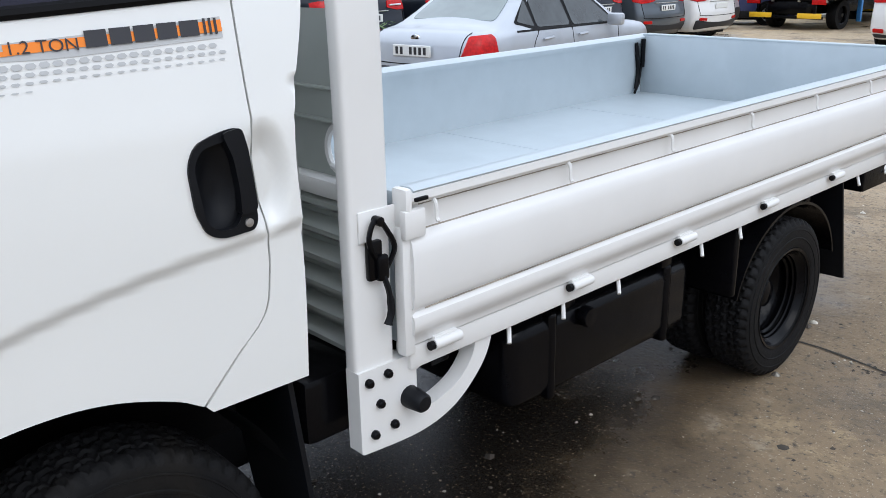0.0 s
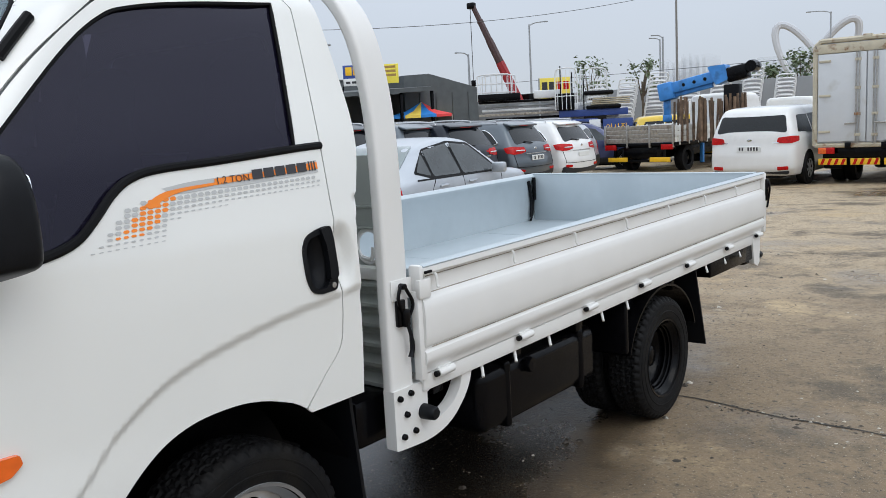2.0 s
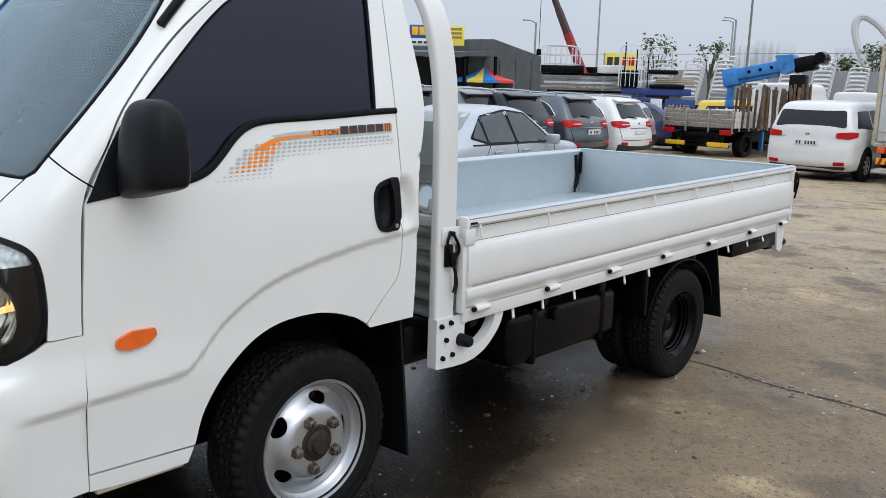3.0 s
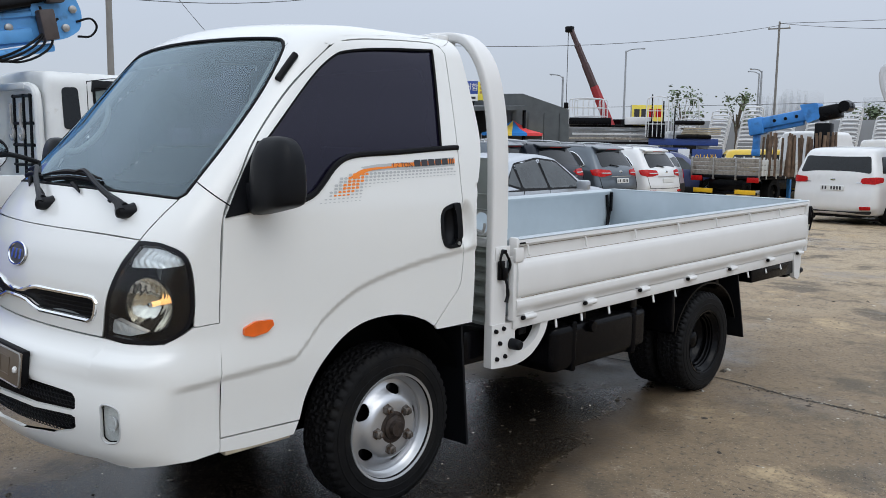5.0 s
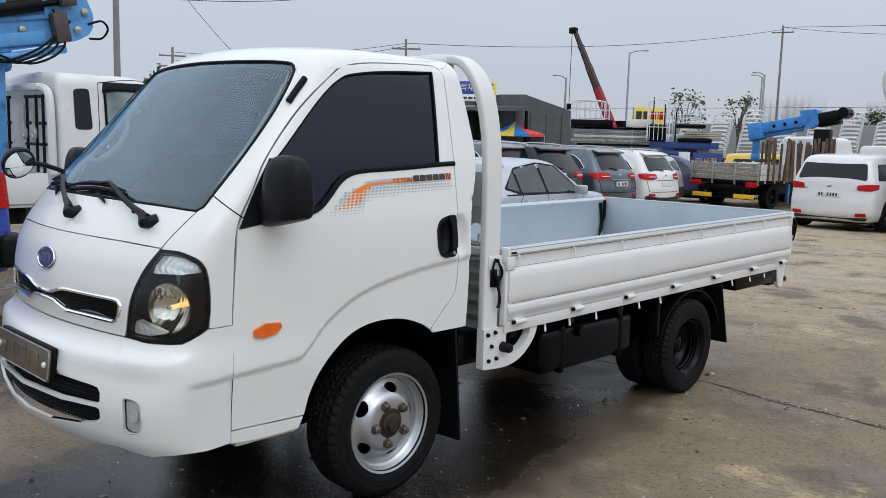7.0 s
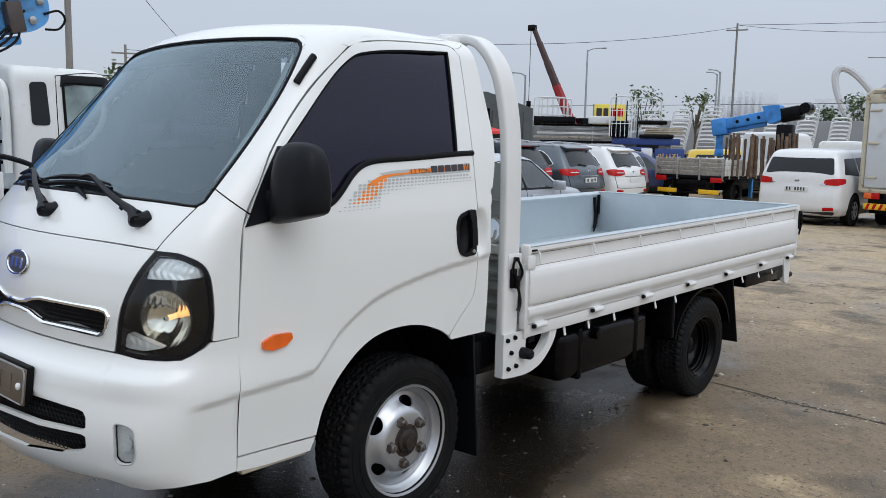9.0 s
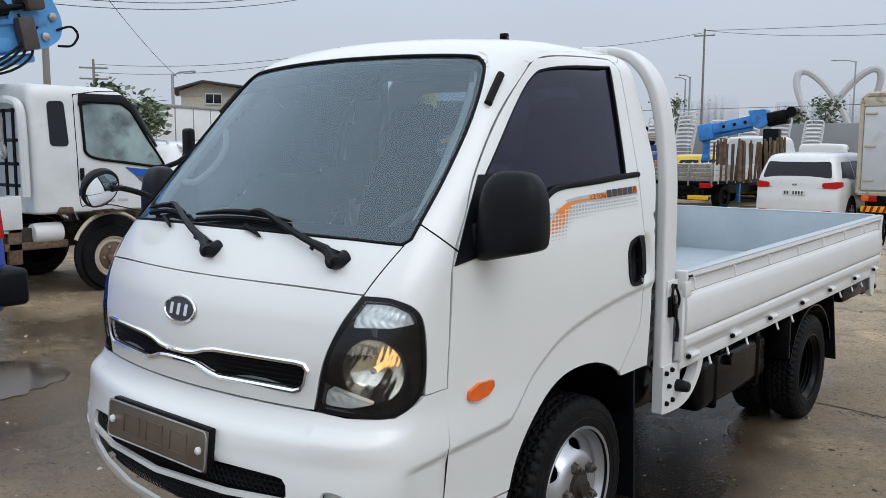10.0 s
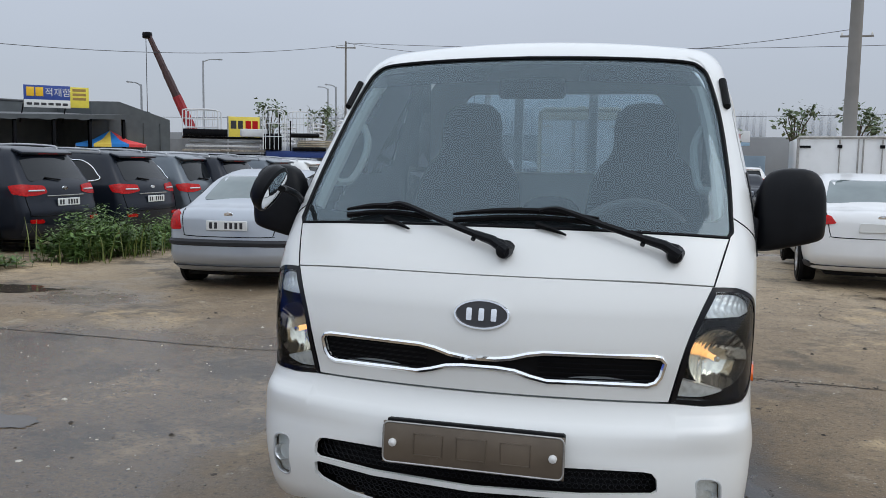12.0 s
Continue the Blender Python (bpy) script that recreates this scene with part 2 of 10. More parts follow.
def part(name, piece, material, parent=None, label="", smooth_angle=40, normals=None):
    """One mesh object, a part under its parent (or a thing, with none)."""
    me = bpy.data.meshes.new(name)
    me.from_pydata(piece[0], [], piece[1])
    if normals is None:
        bm = bmesh.new()
        bm.from_mesh(me)
        bmesh.ops.recalc_face_normals(bm, faces=bm.faces)
        lim = radians(smooth_angle)
        for q in bm.faces:
            q.smooth = True
        for e in bm.edges:
            e.smooth = len(e.link_faces) == 2 and e.calc_face_angle(0) < lim
        bm.to_mesh(me)
        bm.free()
    else:
        me.shade_smooth()
        me.normals_split_custom_set_from_vertices(normals)
    me.materials.append(material)
    ob = new(name, me)
    ob.parent = parent
    if label:
        ob["label"] = label
    return ob


def thing(name, label, category, at=None, group="", kind=""):
    """An empty at a thing's base, to hold its parts."""
    ob = tagged(new(name), label, category, group, kind)
    ob.empty_display_size = 0.1
    if at is not None:
        ob.matrix_world = at
    return ob


def catmull(points, per=6):
    """A smooth run through control points, ends included."""
    p = [np.array(q, float) for q in points]
    if len(p) < 3:
        return [tuple(q) for q in p]
    p = [2 * p[0] - p[1]] + p + [2 * p[-1] - p[-2]]
    out = []
    for i in range(1, len(p) - 2):
        a, b, c, d = p[i - 1:i + 3]
        for k in range(per):
            t = k / per
            out.append(tuple(0.5 * (2 * b + (c - a) * t + (2 * a - 5 * b + 4 * c - d) * t * t + (3 * b - a - 3 * c + d) * t**3)))
    return out + [tuple(p[-2])]


def loop(*runs, per=6):
    """A closed outline out of smooth runs that meet at sharp corners."""
    out = []
    for r in runs:
        for q in catmull(r, per):
            if not out or math.dist(q, out[-1]) > 1e-4:
                out.append(q)
    if math.dist(out[0], out[-1]) < 1e-4:
        out.pop()
    return out


def inside(poly, x, y):
    x, y = np.asarray(x), np.asarray(y)
    hit = np.zeros(x.shape, bool)
    px, py = np.array([q[0] for q in poly]), np.array([q[1] for q in poly])
    for i in range(len(poly)):
        j = i - 1
        with np.errstate(divide="ignore", invalid="ignore"):
            c = ((py[i] > y) != (py[j] > y)) & (x < (px[j] - px[i]) * (y - py[i]) / (py[j] - py[i]) + px[i])
        hit ^= c
    return hit


def grow(poly, d):
    """An outline moved out by d (in: minus)."""
    n, out = len(poly), []
    area = sum(poly[i - 1][0] * poly[i][1] - poly[i][0] * poly[i - 1][1] for i in range(n))
    s = 1 if area > 0 else -1
    for i in range(n):
        a, p, b = (np.array(poly[k % n]) for k in (i - 1, i, i + 1))
        e, g = p - a, b - p
        n1, n2 = np.array((e[1], -e[0])) / (np.hypot(*e) + 1e-9), np.array((g[1], -g[0])) / (np.hypot(*g) + 1e-9)
        m = n1 + n2
        m = m / max(np.hypot(*m), 0.5)
        out.append(tuple(p + s * d * m))
    return out


def mesh2d(outline, holes=(), step=0.03):
    """Triangles that fill an outline less its holes."""
    from mathutils.geometry import delaunay_2d_cdt
    pts, edges = [], []
    for ring in (outline, *holes):
        k = len(pts)
        pts += [Vector(q) for q in ring]
        edges += [(k + i, k + (i + 1) % len(ring)) for i in range(len(ring))]
    xs, ys = [q[0] for q in outline], [q[1] for q in outline]
    gx, gy = np.meshgrid(np.arange(min(xs) + step / 2, max(xs), step), np.arange(min(ys) + step / 2, max(ys), step * 0.87))
    gx[1::2] += step / 2
    gx, gy = gx.ravel(), gy.ravel()
    keep = inside(outline, gx, gy)
    for h in holes:
        keep &= ~inside(h, gx, gy)
    allp = np.array([tuple(q) for q in pts])
    gx, gy = gx[keep], gy[keep]
    near = np.min((allp[:, :1] - gx) ** 2 + (allp[:, 1:] - gy) ** 2, axis=0) if len(gx) else gx
    pts += [Vector((a, b)) for a, b, d in zip(gx, gy, near) if d > (step * 0.35) ** 2]
    vs, _, fs, *_ = delaunay_2d_cdt(pts, edges, [], 0, 1e-6)
    va = np.array([tuple(q) for q in vs])
    fa = np.array([tuple(q) for q in fs])
    c = va[fa].mean(1)
    ok = inside(outline, c[:, 0], c[:, 1])
    for h in holes:
        ok &= ~inside(h, c[:, 0], c[:, 1])
    return va, fa[ok]
# ---- the cab's skin as one smooth closed form: inside where skin() < 0 ----
def knots(v, at, val):
    """Smooth curve through a few design stations (monotone cubic)."""
    at, val = np.asarray(at, float), np.asarray(val, float)
    h = np.diff(at)
    d = np.diff(val) / h
    m = np.concatenate([[d[0]], np.where(d[:-1] * d[1:] > 0, 2 * d[:-1] * d[1:] / (d[:-1] + d[1:] + 1e-12), 0), [d[-1]]])
    v = np.clip(v, at[0], at[-1])
    i = np.clip(np.searchsorted(at, v) - 1, 0, len(h) - 1)
    s = (v - at[i]) / h[i]
    return ((2 * s**3 - 3 * s**2 + 1) * val[i] + (s**3 - 2 * s**2 + s) * h[i] * m[i]
            + (3 * s**2 - 2 * s**3) * val[i + 1] + (s**3 - s**2) * h[i] * m[i + 1])


def soft_max(a, b, k):
    h = np.maximum(k - np.abs(a - b), 0) / k
    return np.maximum(a, b) + h * h * k / 4


def smooth(a, b, v):
    s = np.clip((v - a) / (b - a), 0, 1)
    return s * s * (3 - 2 * s)


def cab_nose(x, z):
    """y of the front face."""
    yc = knots(z, NOSE_Z, NOSE_Y)
    return yc + (0.27 + 0.05 * smooth(0.8, 0.7, z)) * x * x


def cab_flank(y, z):
    """half width of the side face."""
    w = knots(z, FLANK_Z, FLANK_X)
    w = w + 0.004 - 0.034 * np.clip((0.25 - y) / 1.05, 0, 1.5) ** 2 * (0.55 + 0.45 * smooth(0.7, 0.86, z))
    crest = knots(y, (-0.95, -0.82, -0.54, -0.50, -0.41, -0.25, -0.08, 0.11, 0.32, 0.42), (0.690, 0.702, 0.724, 0.756, 0.850, 0.945, 0.991, 1.023, 1.045, 1.055))
    return w - 0.012 * smooth(0.012, -0.020, z - crest) * smooth(0.30, 0.6, z) * smooth(-1.04, -0.93, y)


def cab_roof(x, y):
    return ROOF - 0.040 * (x / 0.6) ** 2 - 0.055 * np.clip((-0.05 - y) / 0.45, 0, 2) ** 2 - 0.005 * np.clip((y - 0.1) / 0.3, 0, 2) ** 2


NOSE_Z = (0.36, 0.42, 0.50, 0.60, 0.72, 0.775, 0.815, 0.85, 0.96, 1.08, 1.17, 1.265, 1.33, 1.60, 2.05)
NOSE_Y = (-1.14, -1.225, -1.275, -1.290, -1.272, -1.252, -1.205, -1.192, -1.198, -1.180, -1.140, -1.072, -1.015, -0.755, -0.32)
FLANK_Z = (0.36, 0.5, 0.7, 0.9, 1.1, 1.23, 1.30, 1.448, 1.66, 1.864, 2.05)
FLANK_X = (0.745, 0.765, 0.785, 0.793, 0.797, 0.793, 0.785, 0.763, 0.710, 0.655, 0.605)
ROOF = 1.950


def skin(x, y, z):
    ax = np.abs(x)
    f = soft_max(cab_nose(x, z) - y, ax - cab_flank(y, z), 0.12 + 0.0 * z)
    return soft_max(f, z - cab_roof(x, y), 0.08)


# ---- views of the skin: right, up and inward axes ----
SIDE = np.array([(0, 1, 0), (0, 0, 1), (-1, 0, 0)], float)
FRONT = np.array([(1, 0, 0), (0, 0, 1), (0, 1, 0)], float)
CORNER = np.array([(0.6, 0.8, 0), (0, 0, 1), (-0.8, 0.6, 0)], float)
CANT = np.array([(0, 1, 0), (-0.6, 0, 0.8), (-0.8, 0, -0.6)], float)
TOP = np.array([(1, 0, 0), (0, 1, 0), (0, 0, -1)], float)


def lift(view, uv, field=skin, depth=0.0):
    """Where the lines of a view through (u, v) first meet the skin, pushed in by depth along the normal; with the normals."""
    uv = np.asarray(uv, float)
    base = uv[:, :1] * view[0] + uv[:, 1:2] * view[1]
    lo = np.full(len(uv), np.nan)
    todo = np.arange(len(uv))
    gap = 0.05
    for s in np.arange(-2.3, 1.5, gap):
        p = base[todo] + (s + gap) * view[2]
        got = field(p[:, 0], p[:, 1], p[:, 2]) < 0
        lo[todo[got]] = s
        todo = todo[~got]
        if not len(todo):
            break
    lo = np.where(np.isnan(lo), -1.2, lo)
    hi = lo + gap
    for _ in range(16):
        mid = (lo + hi) / 2
        p = base + mid[:, None] * view[2]
        neg = field(p[:, 0], p[:, 1], p[:, 2]) < 0
        hi, lo = np.where(neg, mid, hi), np.where(neg, lo, mid)
    p = base + hi[:, None] * view[2]
    e = 1e-3
    g = np.stack([field(*(p + e * np.eye(3)[k]).T) - field(*(p - e * np.eye(3)[k]).T) for k in range(3)], 1)
    g /= np.linalg.norm(g, axis=1)[:, None] + 1e-12
    return p - depth * g, g


def to_view(view, p3):
    p3 = np.asarray(p3, float)
    return [(float(q @ view[0]), float(q @ view[1])) for q in p3]


def recast(src, dst, uv):
    """An outline of one view, as another view sees it on the skin."""
    return to_view(dst, lift(src, uv)[0])


def skin_panel(view, outline, holes=(), step=0.035, depth=0.0, edge=0.012, field=skin, butt=None):
    """A sheet on the skin with turned-in edges: geometry and normals."""
    va, fa = mesh2d(outline, holes, step)
    p, g = lift(view, va, field, depth)
    verts, norms = [tuple(q) for q in p], [tuple(q) for q in g]
    # wind the faces to look outward
    faces = []
    for a, b, c in fa:
        out = np.dot(np.cross(p[b] - p[a], p[c] - p[a]), g[a])
        faces.append((int(a), int(b), int(c)) if out > 0 else (int(a), int(c), int(b)))
    if edge:
        half = {}
        for q in faces:
            for i in range(3):
                half[(q[i], q[(i + 1) % 3])] = True
        rim, made = [k for k in half if (k[1], k[0]) not in half], {}
        for a, b in rim:
            if butt and butt(p[a]) and butt(p[b]):
                continue
            for k in (a, b):
                if k not in made:
                    made[k] = len(verts)
                    verts += [tuple(p[k] - 0.0003 * g[k]), tuple(p[k] - edge * g[k])]
                    norms += [(0, 0, 0), (0, 0, 0)]
            faces += [(made[b], made[a], made[a] + 1, made[b] + 1)]
    return (verts, faces), norms


def both(a, b):
    k = len(a[0][0])
    return (a[0][0] + b[0][0], a[0][1] + [tuple(i + k for i in q) for q in b[0][1]]), a[1] + b[1]


def weld(sheet):
    """Joins the points of a sheet that lie on one another."""
    v, g = np.array(sheet[0][0]), np.array(sheet[1])
    _, first, back = np.unique(np.round(v, 4), axis=0, return_index=True, return_inverse=True)
    back = back.ravel()
    faces = [tuple(int(back[i]) for i in q) for q in sheet[0][1]]
    return ([tuple(q) for q in v[first]], [q for q in faces if len(set(q)) == len(q)]), [tuple(q) for q in g[first]]


def flip(sheet):
    return mirrored(sheet[0]), [(-x, y, z) for x, y, z in sheet[1]]


def sheet_part(name, sheet, material, parent, label=""):
    return part(name, sheet[0], material, parent, label, normals=sheet[1])


def bead(view, outline, r, depth=0.0, closed=True, per_seg=6):
    """A round bead along an outline on the skin."""
    p, _ = lift(view, outline, depth=depth)
    return tube([tuple(q) for q in p], r, per_seg, closed)


def sym(points):
    """A half outline (x >= 0, from the middle round to the middle), completed to both halves."""
    return list(points) + [(-x, z) for x, z in reversed(points) if x > 1e-6]


# key lines of the cab, side view (y, z)
L_DOOR_FRONT = [(-0.820, 0.490), (-0.826, 0.72), (-0.823, 0.98), (-0.806, 1.232)]
L_DOOR_FRAME = [(-0.806, 1.232), (-0.730, 1.372), (-0.655, 1.490), (-0.486, 1.664), (-0.285, 1.818), (-0.20, 1.845), (-0.05, 1.862), (0.23, 1.874), (0.285, 1.862), (0.308, 1.835)]
L_DOOR_REAR = [(0.308, 1.835), (0.300, 1.65), (0.290, 1.444), (0.293, 1.254), (0.309, 1.04), (0.308, 0.96), (0.292, 0.884), (0.225, 0.815), (0.155, 0.740)]
L_ARCH = [(0.155, 0.740), (0.10, 0.772), (0.00, 0.806), (-0.10, 0.818), (-0.217, 0.808), (-0.318, 0.766), (-0.413, 0.682), (-0.474, 0.583), (-0.502, 0.484)]
L_DOOR_LOW = [(-0.502, 0.484), (-0.820, 0.490)]
L_GLASS_TOP = [(-0.640, 1.470), (-0.595, 1.515), (-0.40, 1.700), (-0.285, 1.784), (-0.20, 1.812), (-0.03, 1.833), (0.245, 1.850)]
L_GLASS_REAR = [(0.245, 1.850), (0.226, 1.66), (0.203, 1.466)]
L_BELT = [(0.203, 1.466), (-0.05, 1.450), (-0.23, 1.441), (-0.30, 1.425), (-0.350, 1.394), (-0.400, 1.344), (-0.445, 1.305), (-0.500, 1.283)]
L_SAIL = [(-0.500, 1.283), (-0.706, 1.250), (-0.797, 1.237)]
L_SAIL_FRONT = [(-0.797, 1.237), (-0.722, 1.370), (-0.640, 1.470)]
L_CAB_REAR = [(0.173, 0.722), (0.385, 0.722), (0.388, 0.95), (0.378, 1.16), (0.392, 1.29), (0.430, 1.44), (0.438, 1.54), (0.428, 1.66), (0.405, 1.84), (0.39, 1.90)]
# front view (x, z), right half
L_SCREEN = [(0, 1.316), (0.25, 1.314), (0.50, 1.307), (0.672, 1.298)]
L_SCREEN_SIDE = [(0.685, 1.312), (0.676, 1.467), (0.650, 1.642), (0.612, 1.775), (0.580, 1.822), (0.52, 1.842), (0.30, 1.852), (0, 1.856)]

truck = thing("flatbed_truck", "clean white cab-over flatbed pickup truck with drop sides", "truck", pose(-0.015, 0, 0))

# -- glass of the screen, with its dark border and rubber
screen = sym(loop(L_SCREEN, [L_SCREEN[-1], L_SCREEN_SIDE[0]], L_SCREEN_SIDE))
ob = sheet_part("windscreen", skin_panel(FRONT, grow(screen, -0.004), step=0.05, depth=0.0045, edge=0), SCREEN, truck, "clear sloping windscreen with a dark border")
ob.visible_shadow = False
low_band = sym([(0, 1.352), (0.25, 1.351), (0.52, 1.347), (0.60, 1.346), (0.645, 1.350), (0.662, 1.368), (0.664, 1.42), (0.661, 1.50), (0.648, 1.58), (0.636, 1.64), (0.618, 1.71), (0.596, 1.774), (0.572, 1.812), (0.52, 1.829), (0.42, 1.837), (0.3, 1.841), (0, 1.845)])
sheet_part("screen_border", skin_panel(FRONT, grow(screen, -0.005), [low_band], step=0.05, depth=0.009, edge=0), TRIM, truck, "black printed border of the glass")
part("screen_seal", bead(FRONT, screen, 0.0062, 0.002), TRIM, truck, "black rubber seal")
part("sun_strip", skin_panel(FRONT, sym([(0, 1.775), (0.3, 1.772), (0.592, 1.762), (0.565, 1.812), (0.3, 1.838), (0, 1.842)]), step=0.06, depth=0.012, edge=0)[0], glass_mat("shade_band_glass", (0.34, 0.34, 0.38), ior=1.02), truck, "dark shade band").visible_shadow = False

# -- cowl and nose
sheet_part("cowl_panel", skin_panel(FRONT, loop([(-0.634, 1.170), (-0.45, 1.179), (-0.2, 1.182), (0.2, 1.182), (0.45, 1.179), (0.634, 1.170)], [(0.634, 1.170), (0.676, 1.297)], [(0.676, 1.297), (0.50, 1.303), (0.25, 1.310), (0, 1.312), (-0.25, 1.310), (-0.50, 1.303), (-0.676, 1.297)], [(-0.676, 1.297), (-0.634, 1.170)])), WHITE, truck)
grille_half = [(0, 0.951), (0.045, 0.951), (0.09, 0.957), (0.135, 0.970), (0.18, 0.977), (0.48, 0.977), (0.502, 0.973), (0.512, 0.958), (0.502, 0.920), (0.488, 0.901), (0.465, 0.893), (0.19, 0.895), (0.145, 0.905), (0.10, 0.919), (0.05, 0.924), (0, 0.924)]
grille = sym(grille_half)
nose = loop([(-0.631, 1.1665), (-0.45, 1.1745), (-0.2, 1.1785), (0.2, 1.1785), (0.45, 1.1745), (0.631, 1.1665)], [(0.631, 1.1665), (0.594, 1.086), (0.560, 0.992), (0.524, 0.848)], [(0.524, 0.848), (0.25, 0.852), (0, 0.853), (-0.25, 0.852), (-0.524, 0.848)], [(-0.524, 0.848), (-0.560, 0.992), (-0.594, 1.086), (-0.631, 1.1665)])
sheet_part("nose_panel", skin_panel(FRONT, nose, [grow(grille, -0.004)]), WHITE, truck)
part("grille_surround", merge(bead(FRONT, grow(grille, -0.001), 0.0075, -0.001)), CHROME, truck, "chrome bow-tie grille surround")
mesh_in = skin_panel(FRONT, grow(grille, -0.003), step=0.05, depth=0.014, edge=0)
sheet_part("grille_insert", mesh_in, TRIM, truck, "black grille mesh")
for i in range(5):
    z = 0.905 + i * 0.0145
    span = [(x, z) for x in np.linspace(0.165, 0.497, 8)]
    for s in (1, -1):
        part("grille_bar", tube([tuple(q) for q in lift(FRONT, [(s * x, zz) for x, zz in span], depth=0.008)[0]], 0.0022, 5), TRIM, truck)

# -- badge: plain oval with bars in place of lettering
oval = [(0.078 * math.cos(a), 1.073 + 0.038 * math.sin(a)) for a in np.linspace(0, 2 * math.pi, 40, endpoint=False)]
badge = sheet_part("badge", skin_panel(FRONT, oval, step=0.03, depth=-0.006, edge=0.006), BLACKINK, truck, "oval black and chrome badge")
part("badge_ring", bead(FRONT, oval, 0.0045, -0.006), CHROME, badge)
for x0 in (-0.036, 0.0, 0.036):
    bar = [(x0 - 0.008, 1.056), (x0 + 0.008, 1.056), (x0 + 0.008, 1.090), (x0 - 0.008, 1.090)]
    sheet_part("badge_bar", skin_panel(FRONT, rounded(bar, 0.004), step=0.02, depth=-0.0085, edge=0.003), CHROME, badge)

# -- bumper: middle, corners, two openings, fog lamps, plate
B_TOP = 0.842
up_open = sym([(0, 0.672), (0.468, 0.672), (0.489, 0.668), (0.503, 0.652), (0.506, 0.622), (0.492, 0.613), (0.3, 0.608), (0, 0.606)])
low_open = sym([(0, 0.590), (0.3, 0.592), (0.488, 0.598), (0.505, 0.592), (0.503, 0.560), (0.483, 0.545), (0.39, 0.520), (0.20, 0.497), (0, 0.490)])
MID = 0.545
front_edge = [(MID, z) for z in np.linspace(0.452, B_TOP, 14)]
mid_bump = loop([(-MID, 0.452), (-0.3, 0.440), (0, 0.436), (0.3, 0.440), (MID, 0.452)])[:-1] + front_edge + loop([(MID, B_TOP), (0.25, 0.846), (0, 0.847), (-0.25, 0.846), (-MID, B_TOP)])[1:-1] + [(-x, z) for x, z in reversed(front_edge)][:-1]
ce = recast(FRONT, CORNER, front_edge)
fog3 = recast(FRONT, CORNER, [(0.606, 0.650), (0.64, 0.652), (0.672, 0.640), (0.674, 0.560), (0.660, 0.528), (0.62, 0.522), (0.604, 0.535)])
fog_out = rounded(fog3, 0.02)
c_seam = recast(SIDE, CORNER, [(-0.90, 0.884), (-0.86, 0.886), (-0.825, 0.888)])
c_rear = recast(SIDE, CORNER, [(-0.826, 0.885), (-0.829, 0.72), (-0.824, 0.50), (-0.822, 0.440)])
c_low = recast(SIDE, CORNER, [(-0.822, 0.440), (-0.92, 0.432)]) + recast(FRONT, CORNER, [(0.655, 0.432), (0.61, 0.438), (MID, 0.452)])
c_top = recast(FRONT, CORNER, [(MID, B_TOP), (0.62, 0.836), (0.70, 0.837)]) + to_view(CORNER, [(0.718, -1.0, 0.838), (0.747, -0.943, 0.868), (0.757, -0.921, 0.884)])
corner_bump = ce + c_top[1:] + c_seam + c_rear[1:] + c_low[1:-1]
at_butt = lambda q: abs(abs(q[0]) - MID) < 0.003
mid_sheet = skin_panel(FRONT, mid_bump, [up_open, low_open], butt=at_butt)
cor_sheet = skin_panel(CORNER, corner_bump, [fog_out], step=0.014, edge=0.01, butt=at_butt)
bumper = sheet_part("bumper", weld(both(mid_sheet, both(cor_sheet, flip(cor_sheet)))), WHITE, truck, "deep white painted front bumper")
part("bumper_backing", merge(skin_panel(FRONT, sym([(0, 0.69), (0.56, 0.69), (0.56, 0.47), (0, 0.46)]), step=0.08, depth=0.05, edge=0)[0]), TRIM, bumper, "black honeycomb mesh")
for rows_n, z0, z1, half in ((3, 0.614, 0.664, 0.51), (4, 0.508, 0.586, 0.50)):
    cells = []
    for k in range(rows_n):
        for i in range(-26, 27):
            x, z = (i + 0.5 * (k % 2)) * 0.0195, z0 + (z1 - z0) * (k + 0.5) / rows_n
            if abs(x) < half and inside(up_open if z0 > 0.6 else low_open, np.array([x]), np.array([z]))[0]:
                cells.append([(x + 0.0095 * math.cos(a), z + 0.0085 * math.sin(a)) for a in np.linspace(0, 2 * math.pi, 6, endpoint=False)])
    at = lift(FRONT, [q for c in cells for q in c], depth=0.03)[0]
    part("grille_mesh", merge(*[tube([tuple(q) for q in at[6 * k:6 * k + 6]], 0.0018, 4, True) for k in range(len(cells))]), PLASTIC, bumper)
for s in (1, -1):
    fl = skin_panel(CORNER, fog_out, step=0.02, depth=0.004, edge=0)
    fb = skin_panel(CORNER, fog_out, step=0.02, depth=0.016, edge=0)
    fog = part("fog_lamp", (fb if s > 0 else flip(fb))[0], TURNCUP, truck, "clear fog lamp set in the bumper")
    part("lens", (fl if s > 0 else flip(fl))[0], CLEAR, fog).visible_shadow = False
    ring = bead(CORNER, fog_out, 0.0035, 0.001)
    part("rim", ring if s > 0 else mirrored(ring), GREYINK, fog)
    bowl = lathe([(0.004, 0.012), (0.018, 0.006), (0.028, -0.008)], 20, "Y", (0.640, -1.140, 0.590), cap=False)
    part("reflector", bowl if s > 0 else mirrored(bowl), TURNCUP, fog)
plate = part("number_plate", moved(rbox(-0.26, 0.26, -0.004, 0.004, -0.059, 0.059, 0.003, 2), pose(0, -1.283, 0.709, -6, 0, 0)), PLATE, truck, "blank brown metal plate bracket with two white bolts")
plate_rim = rounded([(-0.258, -0.057), (0.258, -0.057), (0.258, 0.057), (-0.258, 0.057)], 0.018, 4)
